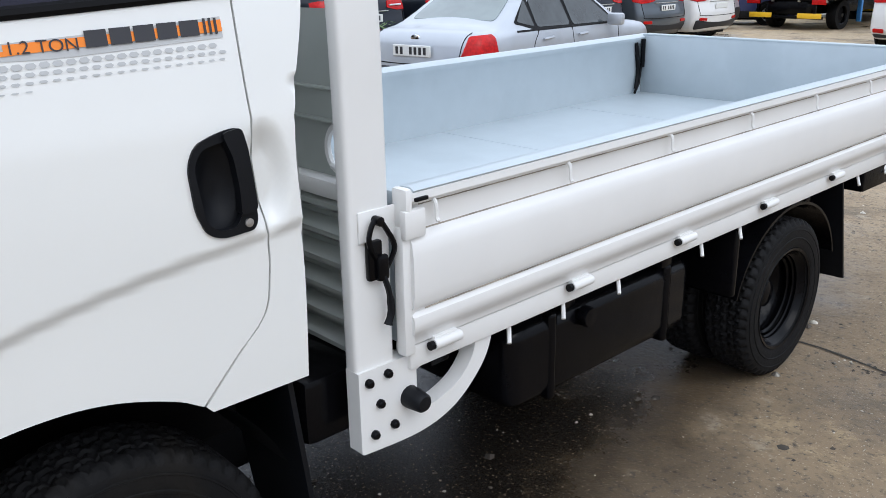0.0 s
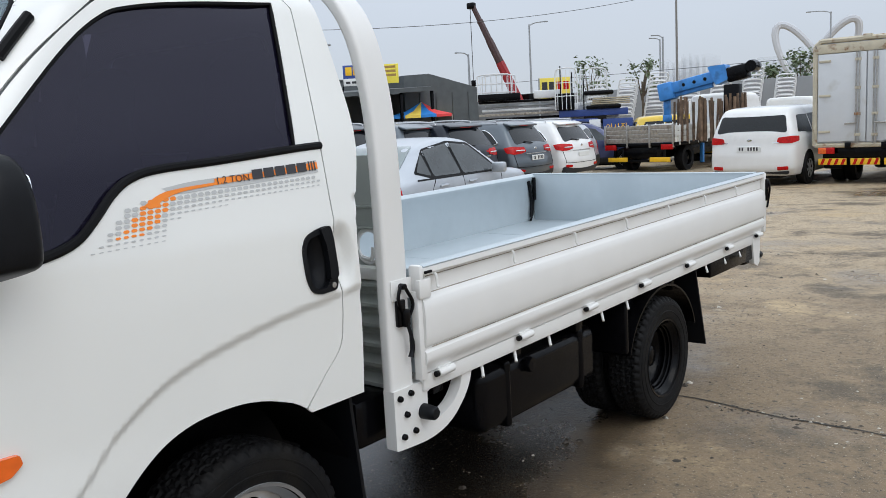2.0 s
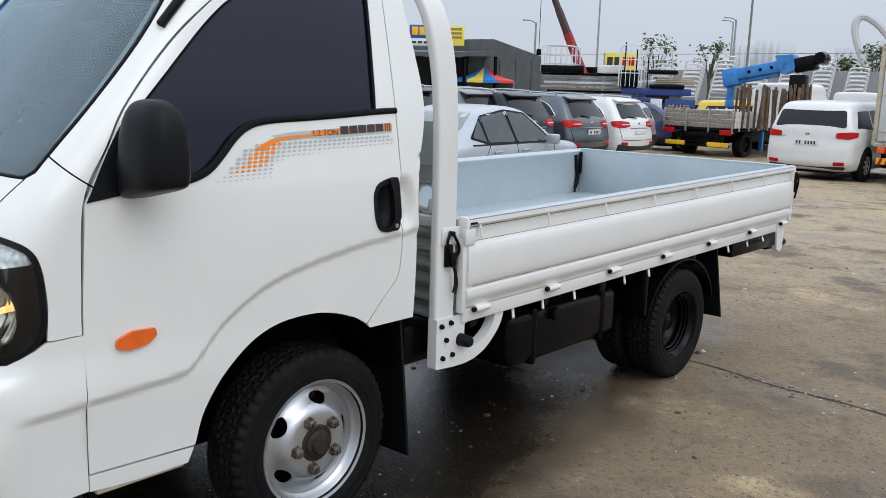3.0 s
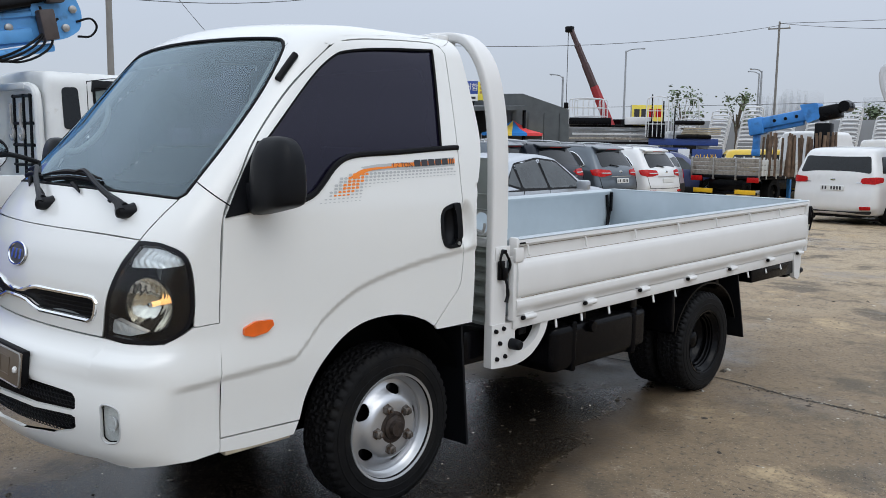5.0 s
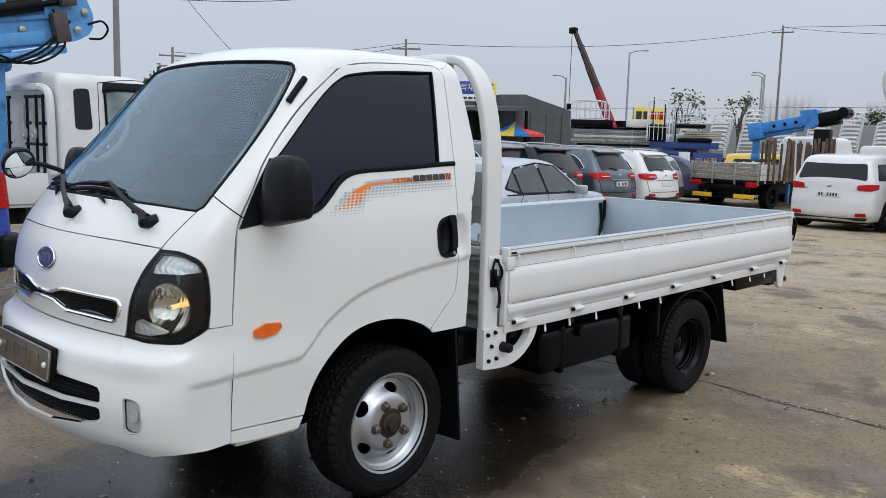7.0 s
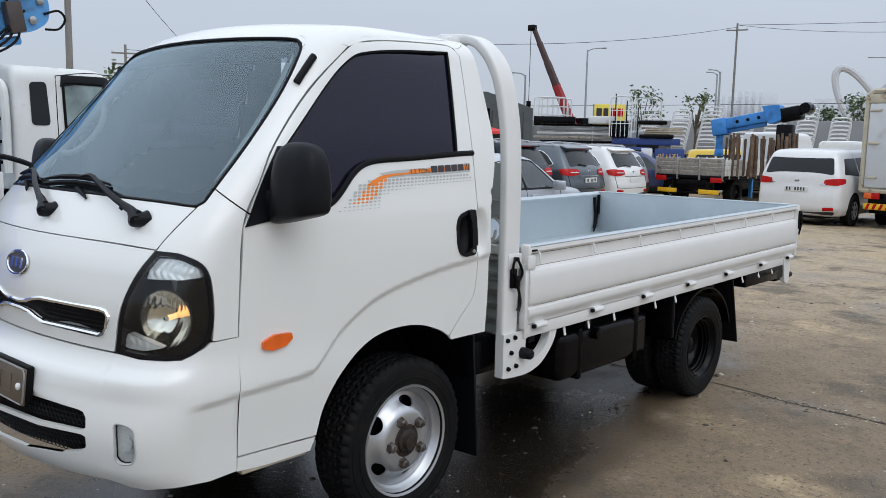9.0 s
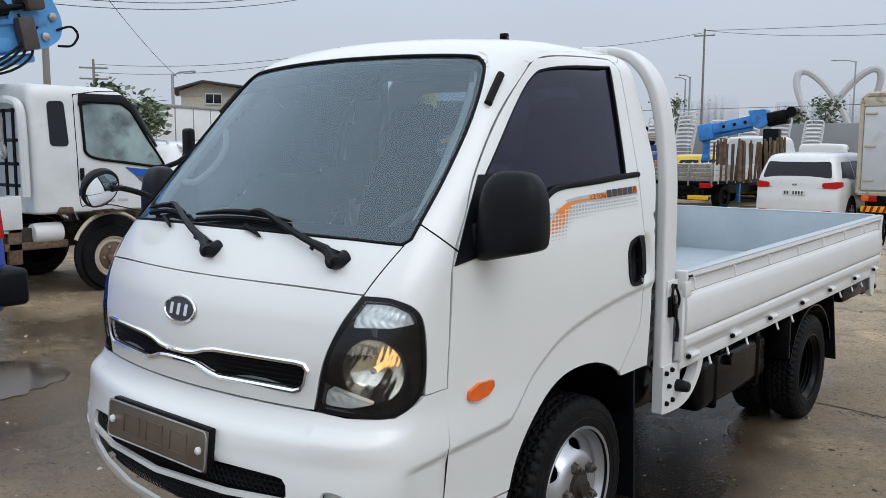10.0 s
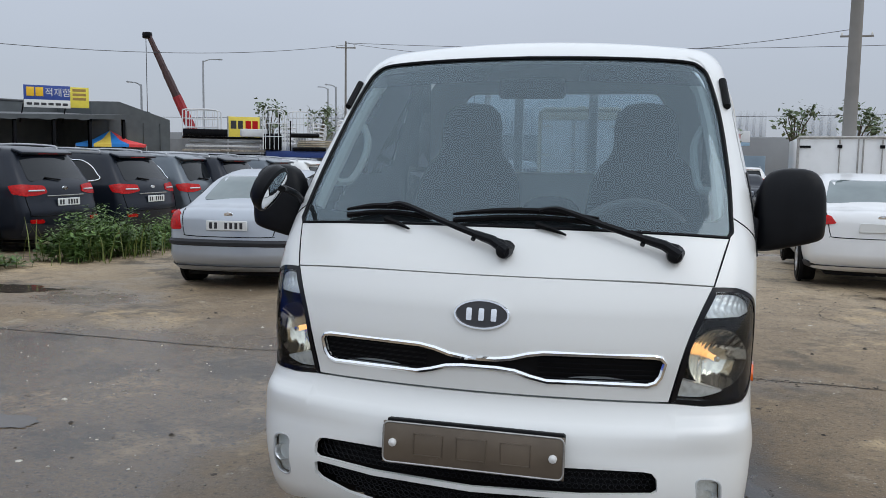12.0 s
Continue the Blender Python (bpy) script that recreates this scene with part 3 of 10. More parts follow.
part("plate_rim", moved(tube([(x, -0.004, z) for x, z in plate_rim], 0.003, 5, True), pose(0, -1.283, 0.709, -6, 0, 0)), STEEL, plate)
part("bracket", moved(rbox(-0.252, 0.258, 0.004, 0.03, -0.05, 0.066, 0.006), pose(0, -1.283, 0.709, -6, 0, 0)), TRIM, plate)
for x in (-0.229, 0.229):
    part("bolt", moved(lathe([(0.012, 0), (0.012, -0.006), (0.008, -0.010), (0, -0.011)], 8, "Y"), pose(x, -1.288, 0.709, -6, 0, 0)), BEDWHITE, plate)
for x in (-0.125, 0.0, 0.125):
    part("stamped_frame", moved(tube([(x - 0.042, 0, -0.03), (x + 0.042, 0, -0.03), (x + 0.042, 0, 0.03), (x - 0.042, 0, 0.03)], 0.0028, 5, True), pose(0, -1.2875, 0.709, -6, 0, 0)), PLATE, plate)

# -- head lamps
lamp3 = np.array([(0.632, -1.033, 1.166), (0.668, -1.012, 1.165), (0.702, -0.988, 1.159), (0.739, -0.945, 1.132), (0.752, -0.922, 1.083), (0.757, -0.915, 0.985), (0.754, -0.918, 0.917), (0.743, -0.945, 0.872), (0.715, -1.00, 0.842), (0.63, -1.08, 0.840), (0.530, -1.118, 0.845)])
lamp_uv = to_view(CORNER, lamp3)
lamp_out = loop(lamp_uv, recast(FRONT, CORNER, [(0.530, 0.845), (0.563, 0.992), (0.597, 1.088), (0.632, 1.166)]))
lamp_in = grow(lamp_out, -0.012)
HOUSING = mat("smoked_lamp_housing", (0.005, 0.005, 0.007), 0.14, vary=0.1, spec=0.25)
WARM = glow("warm_bulb", (1.0, 0.56, 0.22), 1.3)


def ribbed(view, outline, depth, name, parent, side, material):
    sh = skin_panel(view, outline, step=0.005, depth=depth, edge=0.02)
    v = []
    for (x, y, z), g in zip(sh[0][0], sh[1]):
        u = 0.6 * x + 0.8 * y
        k = 0.0034 * abs(math.sin(u * 150 + 2.2 * math.sin(z * 70))) * (0.3 + 0.7 * abs(math.sin(z * 105 + u * 30)))
        v.append((x + g[0] * k, y + g[1] * k, z + g[2] * k))
    return part(name, (v, sh[0][1]) if side > 0 else mirrored((v, sh[0][1])), material, parent)


for s in (1, -1):
    hs = skin_panel(CORNER, lamp_out, step=0.03, depth=0.135, edge=0)
    wall = skin_panel(CORNER, lamp_out, [lamp_in], step=0.03, depth=0.0, edge=0.135)
    lamp = part("headlamp", (hs if s > 0 else flip(hs))[0], HOUSING, truck, "smoked headlamp with chrome reflector and lit warm bulb")
    part("housing_rim", (wall if s > 0 else flip(wall))[0], HOUSING, lamp)
    lens = skin_panel(CORNER, lamp_in, step=0.04, depth=0.002, edge=0)
    part("lens", (lens if s > 0 else flip(lens))[0], CLEAR, lamp).visible_shadow = False
    turn = to_view(CORNER, [(0.622, -1.04, 1.151), (0.67, -1.01, 1.151), (0.702, -0.985, 1.144), (0.735, -0.945, 1.118), (0.745, -0.93, 1.088), (0.70, -0.99, 1.083), (0.602, -1.06, 1.085)])
    ribbed(CORNER, rounded(turn, 0.012), 0.022, "turn_signal", lamp, s, TURNCUP)
    foot = recast(FRONT, CORNER, [(0.546, 0.872), (0.562, 0.906), (0.60, 0.896), (0.69, 0.872), (0.62, 0.856), (0.552, 0.858)])
    ribbed(CORNER, rounded(foot, 0.008), 0.025, "side_light", lamp, s, TURNCUP)
    c, axis = Vector((0.655, -1.018, 0.957)), Vector((0.42, -0.90, 0.0)).normalized()
    q = Vector((0, 0, 1)).rotation_difference(axis).to_matrix().to_4x4()
    prof = [(0.090 * (k / 30), -0.050 + 0.050 * (k / 30) ** 2) for k in range(31)]
    bowl = moved(lathe(prof[1:], 120, "Z", cap=False), Matrix.Translation(c) @ q)
    # facets of the reflector
    flute = []
    for k, p in enumerate(bowl[0]):
        row, a = k // 120, 2 * math.pi * (k % 120) / 120
        side_u, high = math.cos(a) * row / 29, (p[2] - c.z) / 0.09
        flute.append(tuple(Vector(p) + axis * (0.0006 * math.sin(34 * side_u) * float(smooth(0.0, 0.3, high)) + 0.0005 * math.sin(22 * side_u + 0.6) * float(smooth(0.1, -0.3, high)) + 0.0004 * math.sin(14 * high))))
    bowl = flute, bowl[1]
    part("reflector", bowl if s > 0 else mirrored(bowl), REFLECTOR, lamp)
    ring = moved(lathe([(0.088, 0.0), (0.093, 0.004), (0.097, 0.0), (0.093, -0.006)], 40, "Z", cap=False), Matrix.Translation(c) @ q)
    part("reflector_ring", ring if s > 0 else mirrored(ring), HOUSING, lamp)
    bulb = moved(lathe([(0.008, -0.05), (0.0088, -0.02), (0.007, -0.010), (0, -0.007)], 14, "Z"), Matrix.Translation(c) @ q)
    part("bulb", bulb if s > 0 else mirrored(bulb), WARM, lamp, "lit warm bulb")
    cap = moved(lathe([(0.009, -0.006), (0.007, 0.0), (0, 0.001)], 16, "Z"), Matrix.Translation(c) @ q)
    part("bulb_cap", cap if s > 0 else mirrored(cap), CHROME, lamp)

# -- fender with screen pillar, door, rear quarter, cant rail, roof
f_front = recast(FRONT, CORNER, [(0.676, 1.297)]) + recast(FRONT, CORNER, catmull([(0.688, 1.312), (0.679, 1.467), (0.653, 1.642), (0.614, 1.775)], 6))
f_door = recast(SIDE, CORNER, catmull([(-0.290, 1.822), (-0.491, 1.668), (-0.660, 1.492), (-0.735, 1.374), (-0.811, 1.232), (-0.828, 0.98), (-0.830, 0.89)], 6))
f_low = recast(SIDE, CORNER, [(-0.828, 0.891), (-0.87, 0.889), (-0.90, 0.887)]) + to_view(CORNER, [(0.758, -0.9185, 0.889)])
f_lamp = to_view(CORNER, lamp3[[6, 5, 4, 3, 2, 1, 0]] + np.array([0.003, 0.0025, 0.0]))
f_top = recast(FRONT, CORNER, [(0.614, 1.775), (0.600, 1.800)]) + recast(SIDE, CORNER, [(-0.40, 1.812), (-0.33, 1.832)])
fender_loop = f_front + f_top[1:] + f_door + f_low[1:] + catmull(f_lamp, 4) + recast(FRONT, CORNER, [(0.637 + 0.0415 * k / 8, 1.170 + 0.127 * k / 8) for k in range(8)])
door_hole = loop(L_GLASS_TOP, L_GLASS_REAR, L_BELT, L_SAIL, L_SAIL_FRONT)
door_loop = loop(L_DOOR_FRONT, L_DOOR_FRAME, L_DOOR_REAR, L_ARCH, L_DOOR_LOW)
# handle recess: a shallow bowl pressed in behind the handle
RECESS = (0.315, 1.145)


def skin_pressed(x, y, z):
    d = np.hypot((y - RECESS[0]) / 0.055, (z - RECESS[1]) / 0.115)
    f = skin(x, y, z) + 0.028 * smooth(1.0, 0.35, d)
    # three small dents along the rear edge
    for zc in (1.305, 1.245, 1.180):
        f = f + 0.010 * smooth(1.0, 0.2, np.hypot((y - 0.405) / 0.030, (z - zc) / 0.022))
    return f


# the hand bowl behind the grip
HOLLOW = rounded([(0.174, 1.187), (0.190, 1.215), (0.240, 1.225), (0.254, 1.199), (0.256, 1.094), (0.244, 1.071), (0.209, 1.069), (0.186, 1.089)], 0.020, 5)


def handle_bowl(x, y, z):
    return skin(x, y, z) + 0.020 * smooth(1.0, 0.2, np.hypot((y - 0.216) / 0.045, (z - 1.147) / 0.085))


quarter_loop = loop([(0.312, 1.838), (0.304, 1.65), (0.294, 1.444), (0.297, 1.254), (0.313, 1.04), (0.312, 0.96), (0.296, 0.884), (0.229, 0.813), (0.160, 0.737)], [(0.160, 0.737), (0.173, 0.722)], L_CAB_REAR[:2], L_CAB_REAR[1:], [L_CAB_REAR[-1], (0.33, 1.872), (0.290, 1.867)], [(0.290, 1.867), (0.312, 1.838)])
for s in (1, -1):
    sh = skin_panel(CORNER, fender_loop, step=0.015, butt=lambda q: q[2] > 1.775 and q[1] < -0.30)
    sheet_part("fender", sh if s > 0 else flip(sh), WHITE, truck)
    sh = skin_panel(SIDE, door_loop, [door_hole, grow(HOLLOW, 0.003)], step=0.013, field=skin_pressed)
    door = sheet_part("door", sh if s > 0 else flip(sh), WHITE, truck, "white cab door with grey and orange stripe decal")
    sh = skin_panel(SIDE, quarter_loop, step=0.010, field=skin_pressed)
    sheet_part("rear_quarter", sh if s > 0 else flip(sh), WHITE, truck)
    # cant rail and roof edge
    rail = recast(SIDE, CANT, catmull([(-0.285, 1.823), (-0.20, 1.850), (-0.05, 1.867), (0.23, 1.879), (0.288, 1.868), (0.33, 1.874), (0.392, 1.902), (0.405, 1.902)], 4))
    rail += recast(TOP, CANT, [(0.56, 0.40), (0.56, 0.2), (0.56, 0.0), (0.56, -0.15), (0.56, -0.30), (0.575, -0.372)])
    rail += recast(FRONT, CANT, [(0.602, 1.801)]) + recast(SIDE, CANT, [(-0.40, 1.814), (-0.33, 1.832)])
    sh = skin_panel(CANT, rail, step=0.03, edge=0.006, butt=lambda q: abs(q[0]) < 0.60 or (q[1] < -0.30 and abs(q[0]) < 0.66))
    sheet_part("roof_rail", sh if s > 0 else flip(sh), WHITE, truck)
    # side glass, black sail, belt moulding, seals
    glass_loop = loop(L_GLASS_TOP[1:], L_GLASS_REAR, L_BELT, [L_BELT[-1], (-0.585, 1.269), (-0.595, 1.515)])
    sh = skin_panel(SIDE, grow(glass_loop, 0.008), step=0.05, depth=0.012, edge=0)
    sheet_part("side_glass", sh if s > 0 else flip(sh), TINT, door, "dark tinted side window").visible_shadow = False
    sail_loop = loop([(-0.580, 1.270), (-0.706, 1.249), (-0.8015, 1.234)], [(-0.8015, 1.234), (-0.729, 1.370), (-0.652, 1.484)], [(-0.652, 1.484), (-0.600, 1.484)], [(-0.600, 1.484), (-0.585, 1.40), (-0.580, 1.270)])
    sh = skin_panel(SIDE, sail_loop, step=0.03, depth=-0.004, edge=0.014)
    sheet_part("mirror_sail", sh if s > 0 else flip(sh), PLASTIC, door)
    bp = lift(SIDE, catmull([(0.294, 1.474), (0.198, 1.470), (-0.05, 1.455), (-0.23, 1.446), (-0.305, 1.430), (-0.356, 1.398), (-0.405, 1.348), (-0.450, 1.309), (-0.505, 1.287), (-0.60, 1.268)], 5), depth=0.0)[0]
    bp[:, 2] += -0.008
    piece = tube([tuple(q) for q in bp], 0.0108, 8)
    part("belt_moulding", piece if s > 0 else mirrored(piece), TRIM, door)
    piece = bead(SIDE, grow(door_hole, -0.003), 0.0055, 0.006)
    part("window_seal", piece if s > 0 else mirrored(piece), TRIM, door)
    # handle: dark bowl plate and grip bar
    hl = rounded([(0.162, 1.189), (0.180, 1.225), (0.230, 1.241), (0.268, 1.245), (0.276, 1.209), (0.282, 1.139), (0.286, 1.075), (0.278, 1.059), (0.216, 1.055), (0.186, 1.067), (0.168, 1.109)], 0.018, 4)
    sh = skin_panel(SIDE, hl, [HOLLOW], step=0.012, depth=-0.005, edge=0.014)
    dh = sheet_part("door_handle", sh if s > 0 else flip(sh), PLASTIC, door, "black plastic pull handle")
    sh = skin_panel(SIDE, grow(HOLLOW, 0.006), step=0.010, depth=0.010, edge=0, field=handle_bowl)
    sheet_part("hollow", sh if s > 0 else flip(sh), PLASTIC, dh)
    grip = rounded([(0.228, 1.238), (0.266, 1.244), (0.274, 1.209), (0.280, 1.139), (0.283, 1.097), (0.250, 1.091), (0.250, 1.139), (0.244, 1.194)], 0.010, 4)
    sh = skin_panel(SIDE, grip, step=0.010, depth=-0.014, edge=0.020)
    sheet_part("grip", sh if s > 0 else flip(sh), PLASTIC, dh)
    kp = lift(SIDE, [(0.266, 1.075)], depth=-0.005)[0][0]
    piece = lathe([(0.008, 0.0), (0.008, 0.004), (0, 0.005)], 14, "X", tuple(kp))
    part("lock", piece if s > 0 else mirrored(piece), STEEL, dh)
    # turn repeater
    rp = rounded([(-0.744, 0.836), (-0.743, 0.860), (-0.700, 0.879), (-0.634, 0.878), (-0.629, 0.857), (-0.655, 0.835), (-0.708, 0.826)], 0.006, 4)
    sh = skin_panel(SIDE, rp, step=0.012, depth=-0.012, edge=0.014)
    sheet_part("side_repeater", sh if s > 0 else flip(sh), ORANGE, door, "orange turn repeater")
    # sill below the door
    sl = loop([(-0.820, 0.484), (-0.505, 0.478)], [(-0.505, 0.478), (-0.525, 0.432)], [(-0.525, 0.432), (-0.70, 0.430), (-0.820, 0.437)], [(-0.820, 0.437), (-0.820, 0.484)])
    sh = skin_panel(SIDE, sl, step=0.03, edge=0.03)
    sheet_part("sill", sh if s > 0 else flip(sh), WHITE, truck)
    # small black vent on the pillar
    vp = lift(CORNER, recast(SIDE, CORNER, [(-0.435, 1.772), (-0.478, 1.728), (-0.521, 1.683)]), depth=-0.008)[0]
    piece = tube([tuple(q) for q in catmull(vp, 4)], 0.013, 8)
    part("pillar_vent", piece if s > 0 else mirrored(piece), TRIM, truck)

roof_side = [(0.56, y) for y in (0.405, 0.3, 0.2, 0.1, 0.0, -0.15, -0.30)]
scr_top = recast(FRONT, TOP, [(0.600, 1.803), (0.584, 1.826), (0.52, 1.847), (0.30, 1.857), (0, 1.861)])
roof_half = [(0, 0.42), (0.3, 0.42), (0.5, 0.412)] + roof_side + [(0.575, -0.372)] + scr_top
sheet_part("roof", skin_panel(TOP, sym(roof_half), step=0.045, butt=lambda q: abs(q[0]) > 0.555), WHITE, truck)

# white flanges that close the roof joints, and the seam at the foot of the pillar
for s in (1, -1):
    fl_out = recast(SIDE, CANT, [(-0.44, 1.775), (-0.31, 1.828), (-0.20, 1.866), (0.0, 1.884), (0.23, 1.896), (0.30, 1.900), (0.40, 1.915)]) + recast(TOP, CANT, [(0.50, 0.40), (0.50, 0.0), (0.50, -0.25)]) + recast(FRONT, CANT, [(0.54, 1.858), (0.578, 1.842), (0.606, 1.810), (0.624, 1.772)])
    sh = skin_panel(CANT, fl_out, step=0.02, depth=-0.0006, edge=0)
    sheet_part("roof_flange", sh if s > 0 else flip(sh), WHITE, truck)
    u0, u1 = recast(FRONT, CORNER, [(0.688, 1.350)])[0], recast(SIDE, CORNER, [(-0.777, 1.272)])[0]
    seam = lift(CORNER, [(u0[0] + (u1[0] - u0[0]) * k / 8, u0[1] + (u1[1] - u0[1]) * k / 8) for k in range(9)], depth=0.0005)[0]
    # thin black tube along the cowl gap puts in the seam's shadow
    cowl = lift(FRONT, [(0.6355 + 0.0415 * k / 8, 1.168 + 0.128 * k / 8) for k in range(9)], depth=0.0015)[0]
    part("cowl_seam", tube([(s * q[0], q[1], q[2]) for q in cowl], 0.0026, 5), TRIM, truck)
    part("pillar_seam", tube([(s * q[0], q[1], q[2]) for q in seam], 0.0028, 5), TRIM, truck)

# -- dark lining behind the panels, and the back of the cab
ang = np.linspace(-2.25, 2.25, 104)
zs = np.linspace(0.45, 1.93, 56)


def lining(depth):
    u, w = np.meshgrid(ang, zs)
    c = np.stack([np.zeros(u.size), np.full(u.size, -0.1), w.ravel()], 1)
    d = np.stack([np.sin(u.ravel()), -np.cos(u.ravel()), np.zeros(u.size)], 1)
    lo, hi = np.zeros(u.size), np.full(u.size, 2.0)
    for _ in range(36):
        mid = (lo + hi) / 2
        p = c + mid[:, None] * d
        neg = (skin(p[:, 0], p[:, 1], p[:, 2]) < -depth) & (p[:, 1] < 0.40)
        lo, hi = np.where(neg, mid, lo), np.where(neg, hi, mid)
    p = c + lo[:, None] * d
    arch = loop(L_ARCH, [L_ARCH[-1], (-0.50, 0.2), (0.19, 0.2), L_ARCH[0]])
    na = len(ang)
    jj, ii = np.meshgrid(np.arange(len(zs) - 1), np.arange(na - 1), indexing="ij")
    q = np.stack([jj * na + ii, jj * na + ii + 1, (jj + 1) * na + ii + 1, (jj + 1) * na + ii], -1).reshape(-1, 4)
    m = p[q].mean(1)
    mx, my, mz = np.abs(m[:, 0]), m[:, 1], m[:, 2]
    drop = (mx < 0.7) & (my < -0.3) & inside(screen, m[:, 0], mz)
    drop |= (mx > 0.5) & (inside(door_hole, my, mz) | inside(grow(arch, 0.01), my, mz))
    drop |= (my < -0.9) & (mz < 0.69)
    drop |= (my > 0.05) & (mz < 0.75)
    drop |= mz < 0.50
    drop |= (mx > 0.5) & (np.hypot((my - 0.315) / 0.055, (mz - 1.145) / 0.115) < 1.35)
    drop |= (mx > 0.5) & (np.hypot((my - 0.216) / 0.06, (mz - 1.147) / 0.10) < 1.3)
    drop |= (mx > 0.48) & (my < -0.84) & (mz > 0.78) & (mz < 1.20)
    keep = [tuple(int(k) for k in r) for r in q[~drop]]
    return [tuple(q) for q in p], keep


part("cab_lining", lining(0.016), CABIN, truck, "dark grey cab lining")
back = [(x, z) for x, z in ((-0.74, 0.74), (0.74, 0.74), (0.755, 1.1), (0.73, 1.45), (0.63, 1.80), (0.56, 1.895), (0, 1.925), (-0.56, 1.895), (-0.63, 1.80), (-0.73, 1.45), (-0.755, 1.1))]
bwin = rounded([(-0.47, 1.45), (0.47, 1.45), (0.45, 1.80), (-0.45, 1.80)], 0.07, 6)
va, fa = mesh2d(back, [bwin], 0.2)
part("cab_back", merge(([(x, 0.400, z) for x, z in va], [tuple(map(int, q)) for q in fa]), ([(x, 0.412, z) for x, z in va], [tuple(map(int, q)) for q in fa])), WHITE, truck)
part("rear_glass", prism(grow(bwin, 0.01), 0.004, lambda a, b, w: (a, 0.404 + w, b)), glass_mat("rear_glass", (0.55, 0.60, 0.64)), truck).visible_shadow = False
part("rear_glass_seal", tube([(a, 0.394, b) for a, b in bwin], 0.0065, 6, True), BEDWHITE, truck, "bright rear window edge")
part("cab_ceiling", skin_panel(TOP, sym([(0, 0.39), (0.5, 0.39), (0.54, 0.1), (0.55, -0.25), (0.50, -0.36), (0, -0.42)]), step=0.1, depth=0.03, edge=0)[0], CABIN, truck)
part("cab_floor", rbox(-0.70, 0.70, -1.0, 0.39, 0.80, 0.83, 0.01), CABIN, truck)

# -- inside: dashboard, wheel, seats, mirror
dash = [(-0.95, 1.17), (-0.93, 1.235), (-0.86, 1.268), (-0.72, 1.275), (-0.64, 1.24), (-0.60, 1.12), (-0.66, 0.95), (-0.95, 0.90)]
part("dashboard", ([(x, y, z) for x in (-0.60, 0.60) for y, z in dash], [tuple(range(8)), tuple(range(15, 7, -1))] + [(i, (i + 1) % 8, (i + 1) % 8 + 8, i + 8) for i in range(8)]), mat("grey_dashboard", (0.30, 0.335, 0.32), 0.7, vary=0.06), truck, "pale grey dashboard")
part("instrument_hood", lathe([(0.22, -0.08), (0.22, 0.08), (0.19, 0.10), (0.13, 0.11)], 28, "Y", (0.36, -0.76, 1.09)), CABIN, truck)
steer = moved(merge(tube([(0.19 * math.cos(a), 0.19 * math.sin(a), 0) for a in np.linspace(0, 2 * math.pi, 32, endpoint=False)], 0.015, 8, True), rbox(-0.18, 0.18, -0.03, 0.03, -0.03, 0.0, 0.012), rbox(-0.06, 0.06, -0.07, 0.05, -0.04, 0.02, 0.02), tube([(0, 0, 0), (0, 0.04, -0.4)], 0.03, 8)), pose(0.38, -0.50, 1.24, 42, 0, 0))
part("steering_wheel", steer, mat("grey_steering_wheel", (0.10, 0.11, 0.11), 0.6, vary=0.08), truck)
for x, w in ((0.38, 0.25), (-0.40, 0.25), (-0.02, 0.14)):
    seat = part("seat", rbox(x - w, x + w, -0.32, 0.16, 0.86, 1.00, 0.04, 3), SEAT, truck, "dark grey cloth seat")
    if w > 0.2:
        back_form = ((0.0, 1.0, 0.065), (0.06, 1.02, 0.075), (0.30, 1.0, 0.070), (0.44, 0.92, 0.062), (0.52, 0.76, 0.056), (0.56, 0.60, 0.054), (0.60, 0.55, 0.058), (0.68, 0.56, 0.062), (0.74, 0.50, 0.055), (0.775, 0.34, 0.036), (0.785, 0.10, 0.012))
    else:
        back_form = ((0.0, 1.0, 0.06), (0.24, 1.0, 0.06), (0.33, 0.92, 0.055), (0.37, 0.6, 0.03), (0.38, 0.2, 0.01))
    v, f = [], []
    for z, k, d in back_form:
        v += [(x + w * k * math.copysign(abs(math.cos(a)) ** 0.5, math.cos(a)), 0.20 + 0.20 * z + d * math.copysign(abs(math.sin(a)) ** 0.7, math.sin(a)), 0.98 + z * 0.985) for a in np.linspace(0, 2 * math.pi, 24, endpoint=False)]
    for k in range(len(back_form) - 1):
        f += [(24 * k + i, 24 * k + (i + 1) % 24, 24 * k + 24 + (i + 1) % 24, 24 * k + 24 + i) for i in range(24)]
    part("backrest", (v, f + [tuple(range(len(v) - 24, len(v)))]), SEAT, seat)
for s in (1, -1):
    # pale pillar trims with their grab handles
    pa = lift(FRONT, catmull([(0.668, 1.36), (0.655, 1.47), (0.632, 1.62), (0.598, 1.745), (0.57, 1.80)], 5), depth=0.035)[0]
    part("pillar_trim", tube([(s * q[0], q[1], q[2]) for q in pa], 0.020, 8), PALETRIM, truck, "pale grey pillar trim")
    hp = [lift(FRONT, [uv], depth=d)[0][0] for uv, d in (((0.640, 1.46), 0.05), ((0.612, 1.49), 0.085), ((0.600, 1.56), 0.10), ((0.592, 1.62), 0.085), ((0.612, 1.655), 0.05))]
    part("grab_handle", tube([(s * q[0], q[1], q[2]) for q in catmull([tuple(p) for p in hp], 5)], 0.013, 8), PALETRIM, truck, "pale grey grab handle")
part("rear_view_mirror", rbox(-0.12, 0.12, -0.44, -0.41, 1.72, 1.79, 0.012), TRIM, truck)
